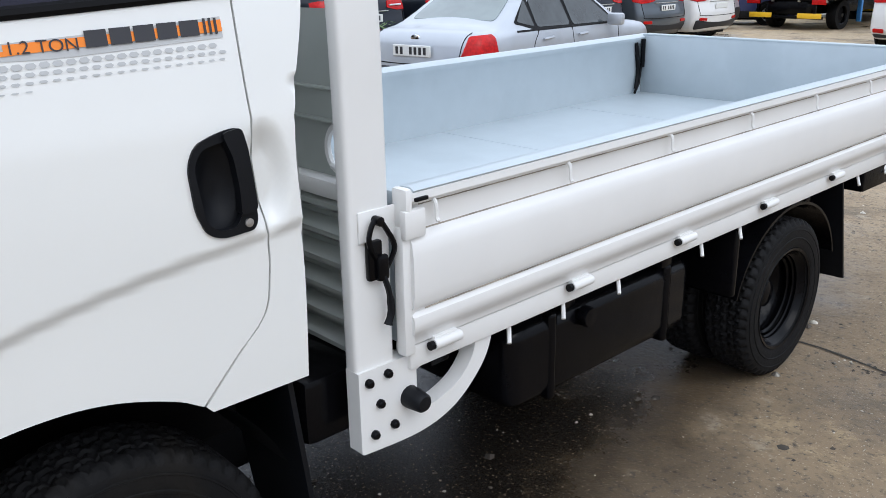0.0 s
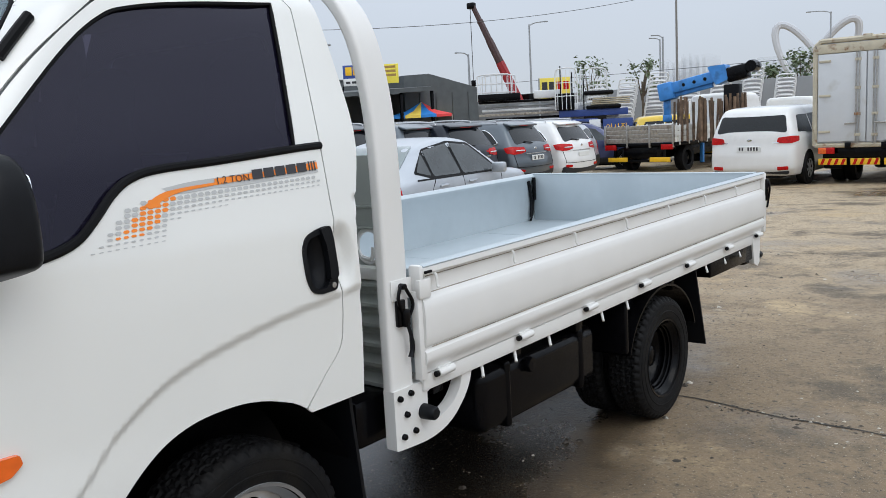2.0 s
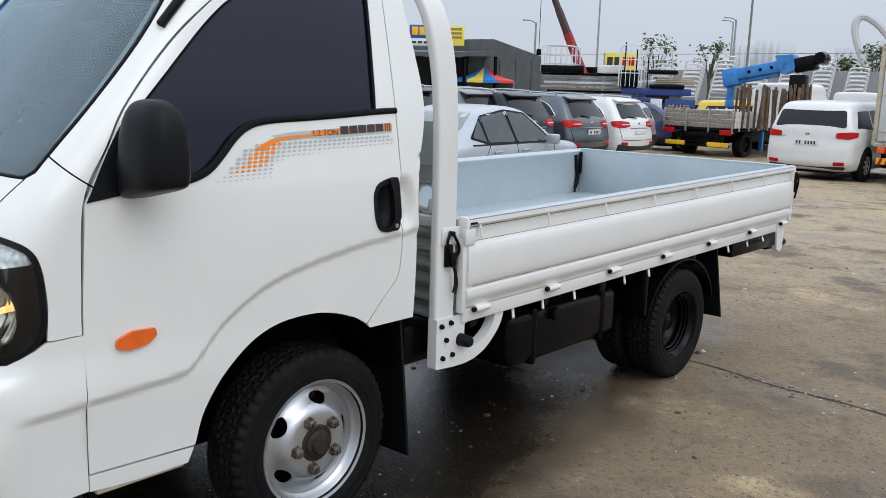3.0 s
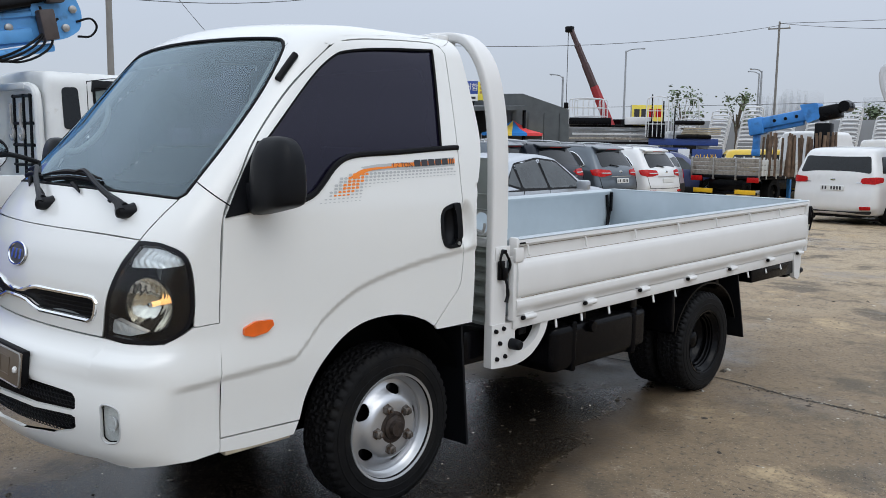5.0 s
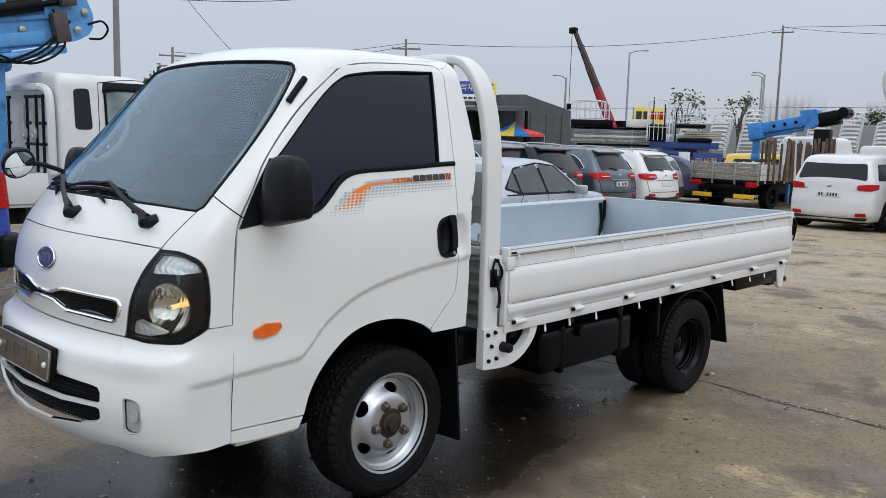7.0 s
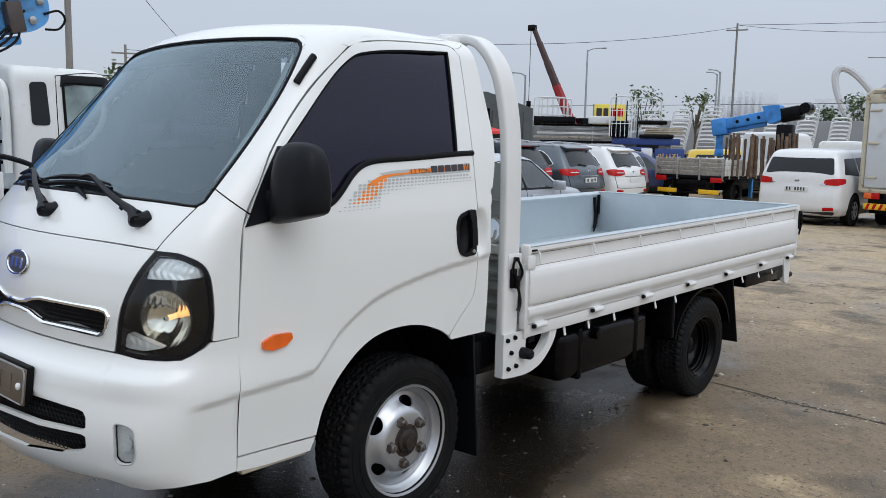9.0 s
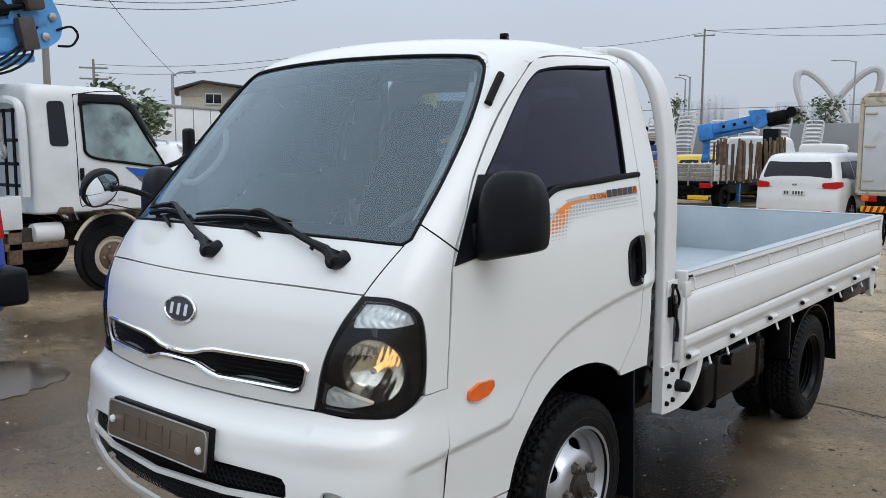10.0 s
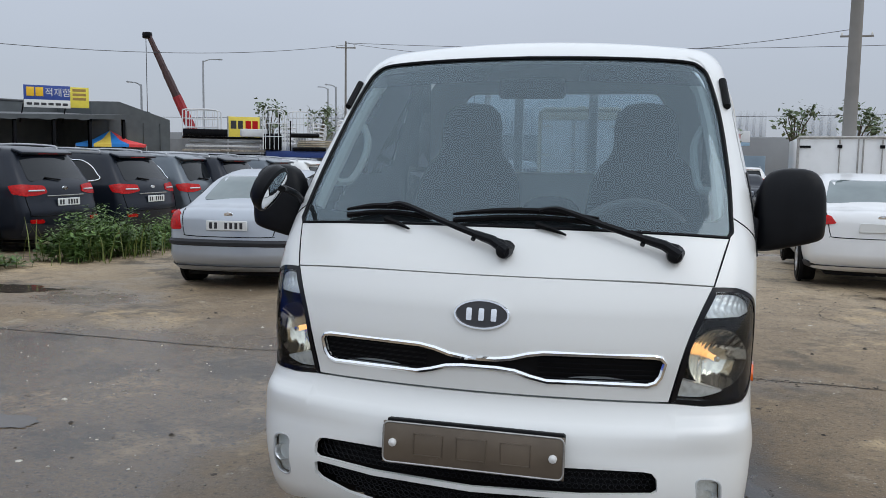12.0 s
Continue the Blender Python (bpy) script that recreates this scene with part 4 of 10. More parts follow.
for x in (0.36, -0.36):
    part("sun_visor", moved(rbox(-0.19, 0.19, -0.16, 0, -0.012, 0.012, 0.01), pose(x, -0.30, 1.845, 22, 0, 0)), CABIN, truck)

# -- wipers
for x0, x1, x2 in ((0.045, -0.54, -0.25), (0.525, -0.655, -0.222)):
    base = lift(FRONT, [(x0, 1.252)])[0][0]
    arm2 = [(x0, 1.252), (x0 - 0.07, 1.270), (x0 - 0.20, 1.308), (x0 - 0.32, 1.346), (x0 - 0.363, 1.352), (x0 - 0.395, 1.346)]
    pa = lift(FRONT, catmull(arm2, 5), depth=-0.030)[0]
    wiper = part("wiper", tube([tuple(q) for q in pa], [0.013 - 0.007 * k / len(pa) for k in range(len(pa))], 6), PLASTIC, truck, "black wiper")
    part("spindle", merge(lathe([(0.0, -0.05), (0.020, -0.045), (0.024, -0.03), (0.024, 0.0), (0.028, 0.01)], 16, "Y", tuple(base)), tube([tuple(base + np.array((0.015, -0.04, 0))), tuple(pa[3]), tuple(pa[6])], [0.017, 0.015, 0.012], 8)), PLASTIC, wiper)
    part("washer_nozzle", tube([tuple(pa[6] + np.array((0, 0.008, -0.004))), tuple(pa[6] + np.array((-0.005, -0.004, -0.018)))], 0.007, 8), PLASTIC, wiper)
    xs = np.linspace(x0 + x1, x0 + x2, 15)
    pb = lift(FRONT, [(x, 1.322 + 0.013 * math.sin(math.pi * k / 14) + 0.004 * k / 14) for k, x in enumerate(xs)], depth=-0.010)[0]
    pc = lift(FRONT, [(x, 1.333 + 0.016 * math.sin(math.pi * k / 14)) for k, x in enumerate(xs)], depth=-0.022)[0]
    pd = lift(FRONT, [(x0 - 0.40, 1.318), (x0 - 0.35, 1.306), (x0 - 0.31, 1.292)], depth=-0.010)[0]
    part("blade", merge(tube([tuple(q) for q in pb], 0.009, 6), tube([tuple(q) for q in pc], [0.004 + 0.006 * math.sin(math.pi * k / 14) for k in range(15)], 6), tube([tuple(q) for q in pd], [0.010, 0.008, 0.003], 6)), TRIM, wiper)

# -- mirrors
# egg-shaped shell: rounded top, flat tilted foot
SHELL = ((0.0, 0.70, 0.62), (0.012, 0.86, 0.80), (0.035, 0.95, 0.92), (0.09, 1.0, 1.0), (0.25, 1.01, 1.02), (0.45, 0.99, 1.0), (0.62, 0.955, 0.95), (0.76, 0.89, 0.86), (0.86, 0.79, 0.75), (0.93, 0.66, 0.62), (0.97, 0.51, 0.49), (0.992, 0.31, 0.32), (1.0, 0.08, 0.10))
mv, mf = [], []
for t, kw, kd in SHELL:
    for a in np.linspace(0, 2 * math.pi, 40, endpoint=False):
        x = 0.106 * kw * math.copysign(abs(math.cos(a)) ** 0.62, math.cos(a)) + 0.010 * (t - 0.5)
        y = (0.058 if math.sin(a) > 0 else 0.064) * kd * math.copysign(abs(math.sin(a)) ** (0.42 if math.sin(a) > 0 else 0.78), math.sin(a))
        mv.append((x, y, -0.120 + 0.242 * t + 0.22 * x * (1 - t) ** 3))
for k in range(len(SHELL) - 1):
    mf += [(40 * k + i, 40 * k + (i + 1) % 40, 40 * k + 40 + (i + 1) % 40, 40 * k + 40 + i) for i in range(40)]
mf += [tuple(range(39, -1, -1)), tuple(range(len(mv) - 40, len(mv)))]
for s, at in ((1, pose(0.866, -0.668, 1.378, 0, 0, 4)), (-1, pose(-0.862, -0.69, 1.362, 0, 0, -8) @ Matrix.Diagonal((-1, 1, 1, 1)))):
    m = part("mirror", moved((mv, mf), at), PLASTIC, truck, "large black door mirror")
    part("mirror_glass", moved(prism(rounded([(-0.060, -0.085), (0.060, -0.085), (0.052, 0.080), (-0.052, 0.080)], 0.02), 0.003, lambda a, b, w: (a, 0.0575 + w, b)), at), MIRROR, m)
    root = lift(SIDE, [(-0.70, 1.30)])[0][0]
    piece = merge(rbox(0.735, 0.80, -0.715, -0.645, 1.25, 1.33, 0.02), rbox(0.742, 0.775, -0.72, -0.63, 1.27, 1.35, 0.014))
    part("mirror_foot", piece if s > 0 else mirrored(piece), PLASTIC, m)
# round front mirror on its stalk, off the far front corner
rm = Vector((-0.733, -1.021, 1.407))
face = Vector((0.86, 0.04, -0.50)).to_track_quat("-Y", "Z").to_matrix().to_4x4()
rm_at = Matrix.Translation(rm) @ face @ Matrix.Diagonal((1.0, 1, 1.12, 1))
stalk = part("round_mirror", moved(lathe([(0.0, -0.004), (0.05, -0.006), (0.066, -0.008), (0.072, 0.0), (0.070, 0.02), (0.055, 0.045), (0.02, 0.06), (0, 0.062)], 28, "Y"), rm_at), PLASTIC, truck, "round blind-spot mirror on a stalk")
part("mirror_face", moved(lathe([(0.062, -0.0075), (0.045, -0.012), (0.02, -0.015), (0, -0.016)], 28, "Y"), rm_at), MIRROR, stalk)
part("stalk", tube(catmull([tuple(rm + Vector((0.02, 0.03, 0.0))), (-0.730, -0.94, 1.408), (-0.722, -0.86, 1.385), (-0.74, -0.76, 1.345)], 5), 0.011, 8), PLASTIC, stalk)


# ---- load bed ----
def rise(y):
    """The bed climbs slightly to the rear."""
    return 0.0125 * (y - 0.6)


def tilted(piece):
    return [(x, y, z + rise(y)) for x, y, z in piece[0]], piece[1]


G0, G1 = 0.605, 3.845
IN = 0.785
gate_prof = [(IN, 0.735), (IN, 1.02), (0.775, 1.035), (0.772, 1.055), (0.785, 1.066), (0.815, 1.068), (0.826, 1.060), (0.828, 1.044), (0.818, 1.034), (0.806, 1.030), (0.8045, 0.978), (0.806, 0.973), (0.824, 0.961), (0.8290, 0.954), (0.8325, 0.925), (0.8335, 0.885), (0.8325, 0.84), (0.8295, 0.815), (0.8265, 0.808), (0.8185, 0.802), (0.8185, 0.796), (0.8285, 0.788), (0.8315, 0.772), (0.828, 0.750), (0.815, 0.738), (0.812, 0.718), (0.80, 0.712)]
for s in (1, -1):
    piece = tilted(sweep(gate_prof, G0 + 0.02, G1, steps=8))
    gate = part("side_gate", piece if s > 0 else mirrored(piece), BEDWHITE, truck, "ribbed white drop-side board")
    piece = tilted(sweep([(IN - 0.004, 0.742), (IN - 0.004, 1.02), (0.770, 1.034), (0.766, 1.056), (0.783, 1.070), (0.812, 1.0725), (0.8285, 1.066), (0.822, 1.058), (0.785, 1.06), (0.78, 1.05), (0.789, 1.02), (0.789, 0.742)], G0 + 0.03, G1 - 0.01, steps=8))
    part("gate_lining", piece if s > 0 else mirrored(piece), GALV, gate, "pale blue-grey painted inner face")
    end = tilted(merge(rbox(0.782, 0.832, G0 + 0.004, G0 + 0.026, 0.985, 1.074, 0.010), rbox(0.812, 0.833, G0 + 0.0, G0 + 0.058, 0.965, 1.028, 0.006), rbox(0.79, 0.822, G0, G0 + 0.03, 0.70, 0.99, 0.006)))
    far_end = tilted(rbox(0.79, 0.83, G1 - 0.03, G1 + 0.006, 0.71, 1.07, 0.01))
    part("gate_end", far_end if s > 0 else mirrored(far_end), BEDWHITE, gate)
    part("gate_end", end if s > 0 else mirrored(end), BEDWHITE, gate)
    piece = tilted(rbox(0.826, 0.8335, G0 + 0.03, G0 + 0.065, 1.043, 1.051, 0.001))
    part("end_stop", piece if s > 0 else mirrored(piece), TRIM, gate)
    # brown tubes draw in crease shade and grime the smooth relief lacks
    for x, z, r0 in ((0.8062, 0.9735, 0.0022), (0.8190, 0.799, 0.0020), (0.8065, 1.029, 0.0018)):
        piece = tilted(tube([(x, y, z) for y in np.linspace(G0 + 0.06, G1 - 0.03, 9)], r0, 5))
        part("grime_line", piece if s > 0 else mirrored(piece), CREASEBROWN, gate, "thin brown line of grime and painted crease shade")
    for k in range(7):
        y = 0.695 + 0.4425 * k
        hook = tilted(tube(catmull([(0.808, y, 1.036), (0.822, y, 1.035), (0.829, y, 1.022), (0.830, y, 0.998), (0.836, y, 0.990)], 3), 0.0048, 7))
        part("rope_hook", hook if s > 0 else mirrored(hook), BEDWHITE, gate)
    for y in (0.725, 1.205, 1.703, 2.213, 2.728, 3.27, 3.745):
        hinge = part("hinge", tilted(merge(lathe([(0.0, -0.040), (0.013, -0.040), (0.013, 0.040), (0.0, 0.040)], 12, "Y", (0.822, y, 0.705)), rbox(0.80, 0.822, y - 0.036, y + 0.036, 0.70, 0.722, 0.004))) if s > 0 else mirrored(tilted(lathe([(0.0, -0.040), (0.013, -0.040), (0.013, 0.040), (0.0, 0.040)], 12, "Y", (0.822, y, 0.705)))), BEDWHITE, gate)
        pin = tilted(lathe([(0.0, -0.052), (0.010, -0.052), (0.010, -0.04), (0.0, -0.04)], 10, "Y", (0.822, y, 0.705)))
        part("hinge_pin", pin if s > 0 else mirrored(pin), TRIM, hinge)
    for y in (0.958, 1.165, 1.405, 1.835, 2.07, 2.99, 3.25, 3.48):
        hook = tilted(tube(catmull([(0.785, y - 0.01, 0.70), (0.79, y, 0.675), (0.796, y, 0.645), (0.812, y - 0.016, 0.618)], 4), 0.0058, 7))
        part("tie_hook", hook if s > 0 else mirrored(hook), BEDWHITE, truck)
# tail board, floor, frame under it
TAIL = [(3.785 + (a - IN), z) for a, z in gate_prof]
tail_v = [(x, y, z + rise(3.8)) for x in (-0.795, 0.795) for y, z in TAIL]
n = len(TAIL)
tail = part("tail_gate", (tail_v, [tuple(range(n)), tuple(range(2 * n - 1, n - 1, -1))] + [(i, (i + 1) % n, (i + 1) % n + n, i + n) for i in range(n)]), BEDWHITE, truck, "white tail board")
part("tail_lining", rbox(-0.778, 0.778, 3.772, 3.783, 0.78, 1.108, 0.003), GALV, tail, "pale blue-grey painted inner face")
part("tail_cap", rbox(-0.782, 0.782, 3.770, 3.815, 1.104, 1.116, 0.005), GALV, tail)
bed_floor = part("bed_floor", tilted(rbox(-IN, IN, 0.63, 3.785, 0.715, 0.748, 0.004)), GALV, truck, "pale blue-grey painted steel load floor")
for i in range(3):
    part("floor_seam", tilted(rbox(-IN, IN, 1.3 + 0.9 * i, 1.303 + 0.9 * i, 0.7475, 0.749, 0.0)), GALV, bed_floor)
for s in (1, -1):
    piece = tilted(rbox(0.755, 0.806, 0.63, 3.80, 0.655, 0.713, 0.006))
    part("bed_rail", piece if s > 0 else mirrored(piece), BEDWHITE, truck)
    part("chassis_rail", rbox(0.33 * s - 0.04, 0.33 * s + 0.04, -0.9, 3.75, 0.44, 0.60, 0.01), CHASSIS, truck)
for i in range(7):
    part("cross_member", rbox(-0.74, 0.74, 0.75 + 0.48 * i, 0.81 + 0.48 * i, 0.60, 0.655 + rise(0.75 + 0.48 * i), 0.006), CHASSIS, truck)
part("bed_front_board", tilted(merge(rbox(-IN, IN, 0.622, 0.640, 0.715, 1.06, 0.006))), GALV, truck)
# corner chains and latches at the rear of the bed
for s in (1, -1):
    latch = tilted(merge(tube(catmull([(0.772 * s, 3.70, 1.03), (0.768 * s, 3.71, 0.95), (0.765 * s, 3.72, 0.87), (0.755 * s, 3.69, 0.775)], 5), 0.012, 7), rbox(0.760 * s - 0.008, 0.760 * s + 0.008, 3.735, 3.765, 0.89, 1.05, 0.005), tube([(0.76 * s, 3.74, 0.90), (0.758 * s, 3.72, 0.80), (0.74 * s, 3.66, 0.758)], 0.008, 6)))
    part("corner_latch", latch, CHASSIS, truck, "black corner latch bar")
    end = tilted(merge(rbox(0.836 * s - 0.006, 0.836 * s + 0.006, G1 - 0.02, G1 + 0.012, 0.90, 1.03, 0.004), tube(catmull([(0.842 * s, G1, 1.02), (0.850 * s, G1 + 0.006, 0.97), (0.842 * s, G1 + 0.004, 0.90), (0.84 * s, G1 - 0.01, 0.86)], 4), 0.006, 6)))
    part("end_latch", end, CHASSIS, truck)

# -- guard frame behind the cab
PW = 0.105
for s in (1, -1):
    mid = catmull([(0.768, 0.655), (0.768, 1.25), (0.760, 1.50), (0.736, 1.70), (0.700, 1.81), (0.640, 1.885), (0.56, 1.925), (0.40, 1.938)], 6)
    v, f = [], []
    for k, (x, z) in enumerate(mid):
        a, b = mid[max(0, k - 1)], mid[min(len(mid) - 1, k + 1)]
        t = Vector((b[0] - a[0], b[1] - a[1])).normalized()
        nx, nz = t.y, -t.x
        y0 = 0.548 - 0.03 * float(smooth(1.5, 1.95, np.array(z)))
        h = PW / 2 - 0.012 * float(smooth(0.70, 0.56, np.array(x)))
        ring = rounded([(-h, -0.021), (h, -0.021), (h, 0.021), (-h, 0.021)], 0.012, 3)
        v += [(s * (x + nx * w), y0 + u, z + nz * w) for u, w in ring]
    m = len(ring)
    for k in range(len(mid) - 1):
        f += [(k * m + i, k * m + (i + 1) % m, (k + 1) * m + (i + 1) % m, (k + 1) * m + i) for i in range(m)]
    f += [tuple(range(m)), tuple(range((len(mid) - 1) * m, len(mid) * m))]
    part("guard_post", (v, f), BEDWHITE, truck, "white bent steel guard post behind the cab")
    hooked = loop([(0.495, 0.690), (0.495, 0.500)], [(0.495, 0.500), (0.515, 0.494), (0.66, 0.488), (0.76, 0.510), (0.83, 0.556), (0.88, 0.615), (0.905, 0.690)], [(0.905, 0.690), (0.495, 0.690)])
    hole = loop([(0.655, 0.648), (0.655, 0.552)], [(0.655, 0.552), (0.68, 0.546), (0.73, 0.552), (0.79, 0.578), (0.83, 0.622), (0.843, 0.664)], [(0.843, 0.664), (0.70, 0.660), (0.655, 0.648)])
    va, fa = mesh2d(hooked, [hole], 0.04)
    fa = [tuple(map(int, q)) for q in fa]
    half, sheet = {}, []
    for q in fa:
        for i in range(3):
            half[(q[i], q[(i + 1) % 3])] = 1
    nv = len(va)
    verts = [(s * 0.796, a, b) for a, b in va] + [(s * 0.752, a, b) for a, b in va]
    faces = fa + [tuple(i + nv for i in reversed(q)) for q in fa] + [(a, b, b + nv, a + nv) for a, b in half if (b, a) not in half]
    foot = part("step_bracket", (verts, faces), BEDWHITE, truck, "white step bracket plate with a cut-out loop")
    for y, z in ((0.520, 0.662), (0.572, 0.668), (0.548, 0.604), (0.530, 0.535), (0.585, 0.540)):
        piece = lathe([(0.0105, 0.0), (0.0105, 0.008), (0.007, 0.013), (0.0, 0.013)], 8, "X", (0.796, y, z))
        part("bolt", piece if s > 0 else mirrored(piece), CHASSIS, foot)
    piece = lathe([(0.026, 0.0), (0.025, 0.02), (0.022, 0.048), (0.017, 0.054), (0.0, 0.055)], 20, "X", (0.796, 0.632, 0.590))
    part("rubber_buffer", piece if s > 0 else mirrored(piece), PLASTIC, foot, "black rubber buffer")
    # latch: plate, wire bail, body and handle
    latch = tilted(rbox(0.789, 0.795, 0.515, 0.628, 0.972, 1.038, 0.004))
    lt = part("gate_latch", latch if s > 0 else mirrored(latch), BEDWHITE, truck, "black over-centre gate latch on the post")
    bail = tilted(tube(catmull([(0.806, 0.553, 0.93), (0.810, 0.528, 0.975), (0.808, 0.540, 1.012), (0.806, 0.557, 1.018), (0.808, 0.572, 1.000), (0.812, 0.592, 0.955), (0.806, 0.575, 0.912)], 4), 0.0058, 7))
    part("bail", bail if s > 0 else mirrored(bail), CHASSIS, lt)
    body = tilted(merge(rbox(0.789, 0.806, 0.530, 0.566, 0.890, 0.975, 0.005), rbox(0.80, 0.818, 0.545, 0.575, 0.888, 0.945, 0.008), lathe([(0.010, 0.0), (0.010, 0.02), (0, 0.022)], 10, "X", (0.795, 0.556, 1.016))))
    part("latch_body", body if s > 0 else mirrored(body), CHASSIS, lt)
    lever = tilted(tube(catmull([(0.812, 0.560, 0.90), (0.815, 0.570, 0.865), (0.815, 0.575, 0.82), (0.815, 0.565, 0.790)], 4), [0.0065] * 6 + [0.0085] * 6 + [0.0105], 8))
    part("lever", lever if s > 0 else mirrored(lever), PLASTIC, lt)
part("guard_cross_bar", rbox(-0.42, 0.42, 0.48, 0.555, 1.915, 1.955, 0.012), BEDWHITE, truck)
part("guard_bracket", rbox(0.40, 0.52, 0.41, 0.53, 1.880, 1.938, 0.01), BEDWHITE, truck)
for x in (-0.22, 0.13):
    part("guard_bar", rbox(x - 0.022, x + 0.022, 0.52, 0.55, 1.06, 1.95, 0.008), BEDWHITE, truck)
# ribbed head board with round holes
hb = [(-0.74, 1.055), (0.74, 1.055), (0.74, 1.36), (0.70, 1.42), (-0.70, 1.42), (-0.74, 1.36)]
rings = [[(x + 0.055 * math.cos(a), 1.125 + 0.055 * math.sin(a)) for a in np.linspace(0, 2 * math.pi, 24, endpoint=False)] for x in (-0.62, 0.62)]
va, fa = mesh2d(hb, rings, 0.05)


def rib(z):
    return 0.003 * abs(math.sin((z - 1.055) * math.pi / 0.068)) if z > 1.06 else 0.0


fa = [tuple(map(int, q)) for q in fa]
part("head_board", merge(([(a, 0.612 + rib(b), b) for a, b in va], fa), ([(a, 0.620 + rib(b), b) for a, b in va], fa)), BOARD, truck, "grey-green pressed steel head board with round holes")
for x in (-0.62, 0.62):
    part("hole_ring", tube([(x + 0.055 * math.cos(a), 0.614, 1.125 + 0.055 * math.sin(a)) for a in np.linspace(0, 2 * math.pi, 24, endpoint=False)], 0.008, 6, True), BEDWHITE, truck)
    part("hanger", tube(catmull([(x - 0.02, 0.60, 1.09), (x + 0.02, 0.595, 1.085), (x + 0.03, 0.595, 1.10), (x + 0.03, 0.60, 1.125)], 4), 0.008, 6), BEDWHITE, truck)
for z in (1.182, 1.252):
    part("board_fold", rbox(-0.73, 0.73, 0.601, 0.622, z, z + 0.007, 0.003), BOARD, truck)
part("head_rail", rbox(-0.74, 0.74, 0.575, 0.625, 1.020, 1.062, 0.008), BEDWHITE, truck)
cor = [(0.596 + 0.020 * math.sin(k * math.pi / 3.0), 0.62 + 0.40 * k / 36) for k in range(37)]
cv = [(x, y, z) for x in (-0.74, 0.70) for y, z in cor]
part("corrugated_board", (cv, [(i, i + 1, i + 38, i + 37) for i in range(36)]), BOARD, truck, "corrugated grey-green steel board")

# -- under the bed
tank = rbox(0.30, 0.735, 1.03, 1.90, 0.350, 0.600, 0.05, 4)
tk = part("fuel_tank", tank, CHASSIS, truck, "black box fuel tank with two straps")
for y in (1.20, 1.755):
    part("tank_strap", rbox(0.29, 0.743, y - 0.017, y + 0.017, 0.342, 0.609, 0.045, 3), CHASSIS, tk)
part("filler_cap", lathe([(0.03, 0.0), (0.03, 0.02), (0.026, 0.03), (0, 0.032)], 20, "X", (0.735, 1.33, 0.56)), CHASSIS, tk)
part("battery_box", rbox(-0.70, -0.36, 1.0, 1.6, 0.36, 0.60, 0.02), CHASSIS, truck)
part("spare_carrier", rbox(0.42, 0.70, 0.42, 0.62, 0.50, 0.66, 0.02), CHASSIS, truck)
part("air_duct", tube(catmull([(0.62, 0.44, 0.60), (0.63, 0.49, 0.565), (0.62, 0.54, 0.585)], 4), 0.018, 8), BEDWHITE, truck, "pale hose end")
for s in (1, -1):
    # front arch liner, mud flap
    pr = [(-0.47 * math.cos(a) - 0.09, 0.36 + 0.445 * math.sin(a)) for a in np.linspace(0.30, math.pi - 0.35, 18)]
    v = [(s * x, y, z) for x in (0.42, 0.732) for y, z in pr]
    part("arch_liner", (v, [(i, i + 1, i + 19, i + 18) for i in range(17)]), TRIM, truck)
    part("arch_inner", rbox(0.36 * s - 0.02, 0.36 * s + 0.02, -0.5, 0.42, 0.42, 0.82, 0.01), TRIM, truck)
    flap = prism([(0.46, 0.68), (0.735, 0.70), (0.715, 0.145), (0.46, 0.135)], 0.012, lambda a, b, w: (s * a, 0.36 + 0.13 * (0.70 - b) + w, b))
    part("front_mud_flap", flap, PLASTIC, truck, "black rubber mud flap")
    # rear fender: a curved black sheet over the twin wheels, with its flap
    pr = [(2.47 + 0.385 * math.cos(a), 0.315 + 0.355 * math.sin(a)) for a in np.linspace(math.pi - 0.25, 0.25, 20)]
    v = [(s * x, y, z) for x in (0.40, 0.795) for y, z in pr] + [(s * 0.795, y * 0.985 + 0.015 * 2.47, z * 0.985) for y, z in pr]
    part("rear_fender", (v, [(i, i + 1, i + 21, i + 20) for i in range(19)] + [(i + 20, i + 21, i + 41, i + 40) for i in range(19)]), CHASSIS, truck, "black steel rear wheel guard")
    part("fender_face", rbox(0.40 * s, 0.795 * s, 2.06, 2.09, 0.42, 0.66, 0.01) if s > 0 else rbox(-0.795, -0.40, 2.06, 2.09, 0.42, 0.66, 0.01), CHASSIS, truck)
    flap = prism([(0.46, 0.66), (0.80, 0.68), (0.80, 0.255), (0.46, 0.25)], 0.010, lambda a, b, w: (s * a, 2.84 + 0.26 * max(0, 0.66 - b) + 0.05 * (0.68 - b) + w, b))
    part("rear_mud_flap", flap, PLASTIC, truck, "black rubber mud flap")
rear_bar = part("rear_bumper", merge(rbox(-0.78, 0.78, 3.62, 3.74, 0.575, 0.685, 0.01), rbox(0.70, 0.80, 3.05, 3.70, 0.60, 0.705, 0.01)), CHASSIS, truck, "black rear under-run bar")
for s in (1, -1):
    part("corner_plate", prism([(3.665, 0.735), (3.80, 0.735), (3.79, 0.575), (3.755, 0.553), (3.70, 0.575)], 0.03, lambda a, b, w: (s * (0.78 + w), a, b)), BEDWHITE, rear_bar)
    part("rubber_buffer", lathe([(0.022, 0.0), (0.022, 0.04), (0.012, 0.05), (0, 0.05)], 16, "Y", (0.795 * s, 3.79, 0.612)), PLASTIC, rear_bar)


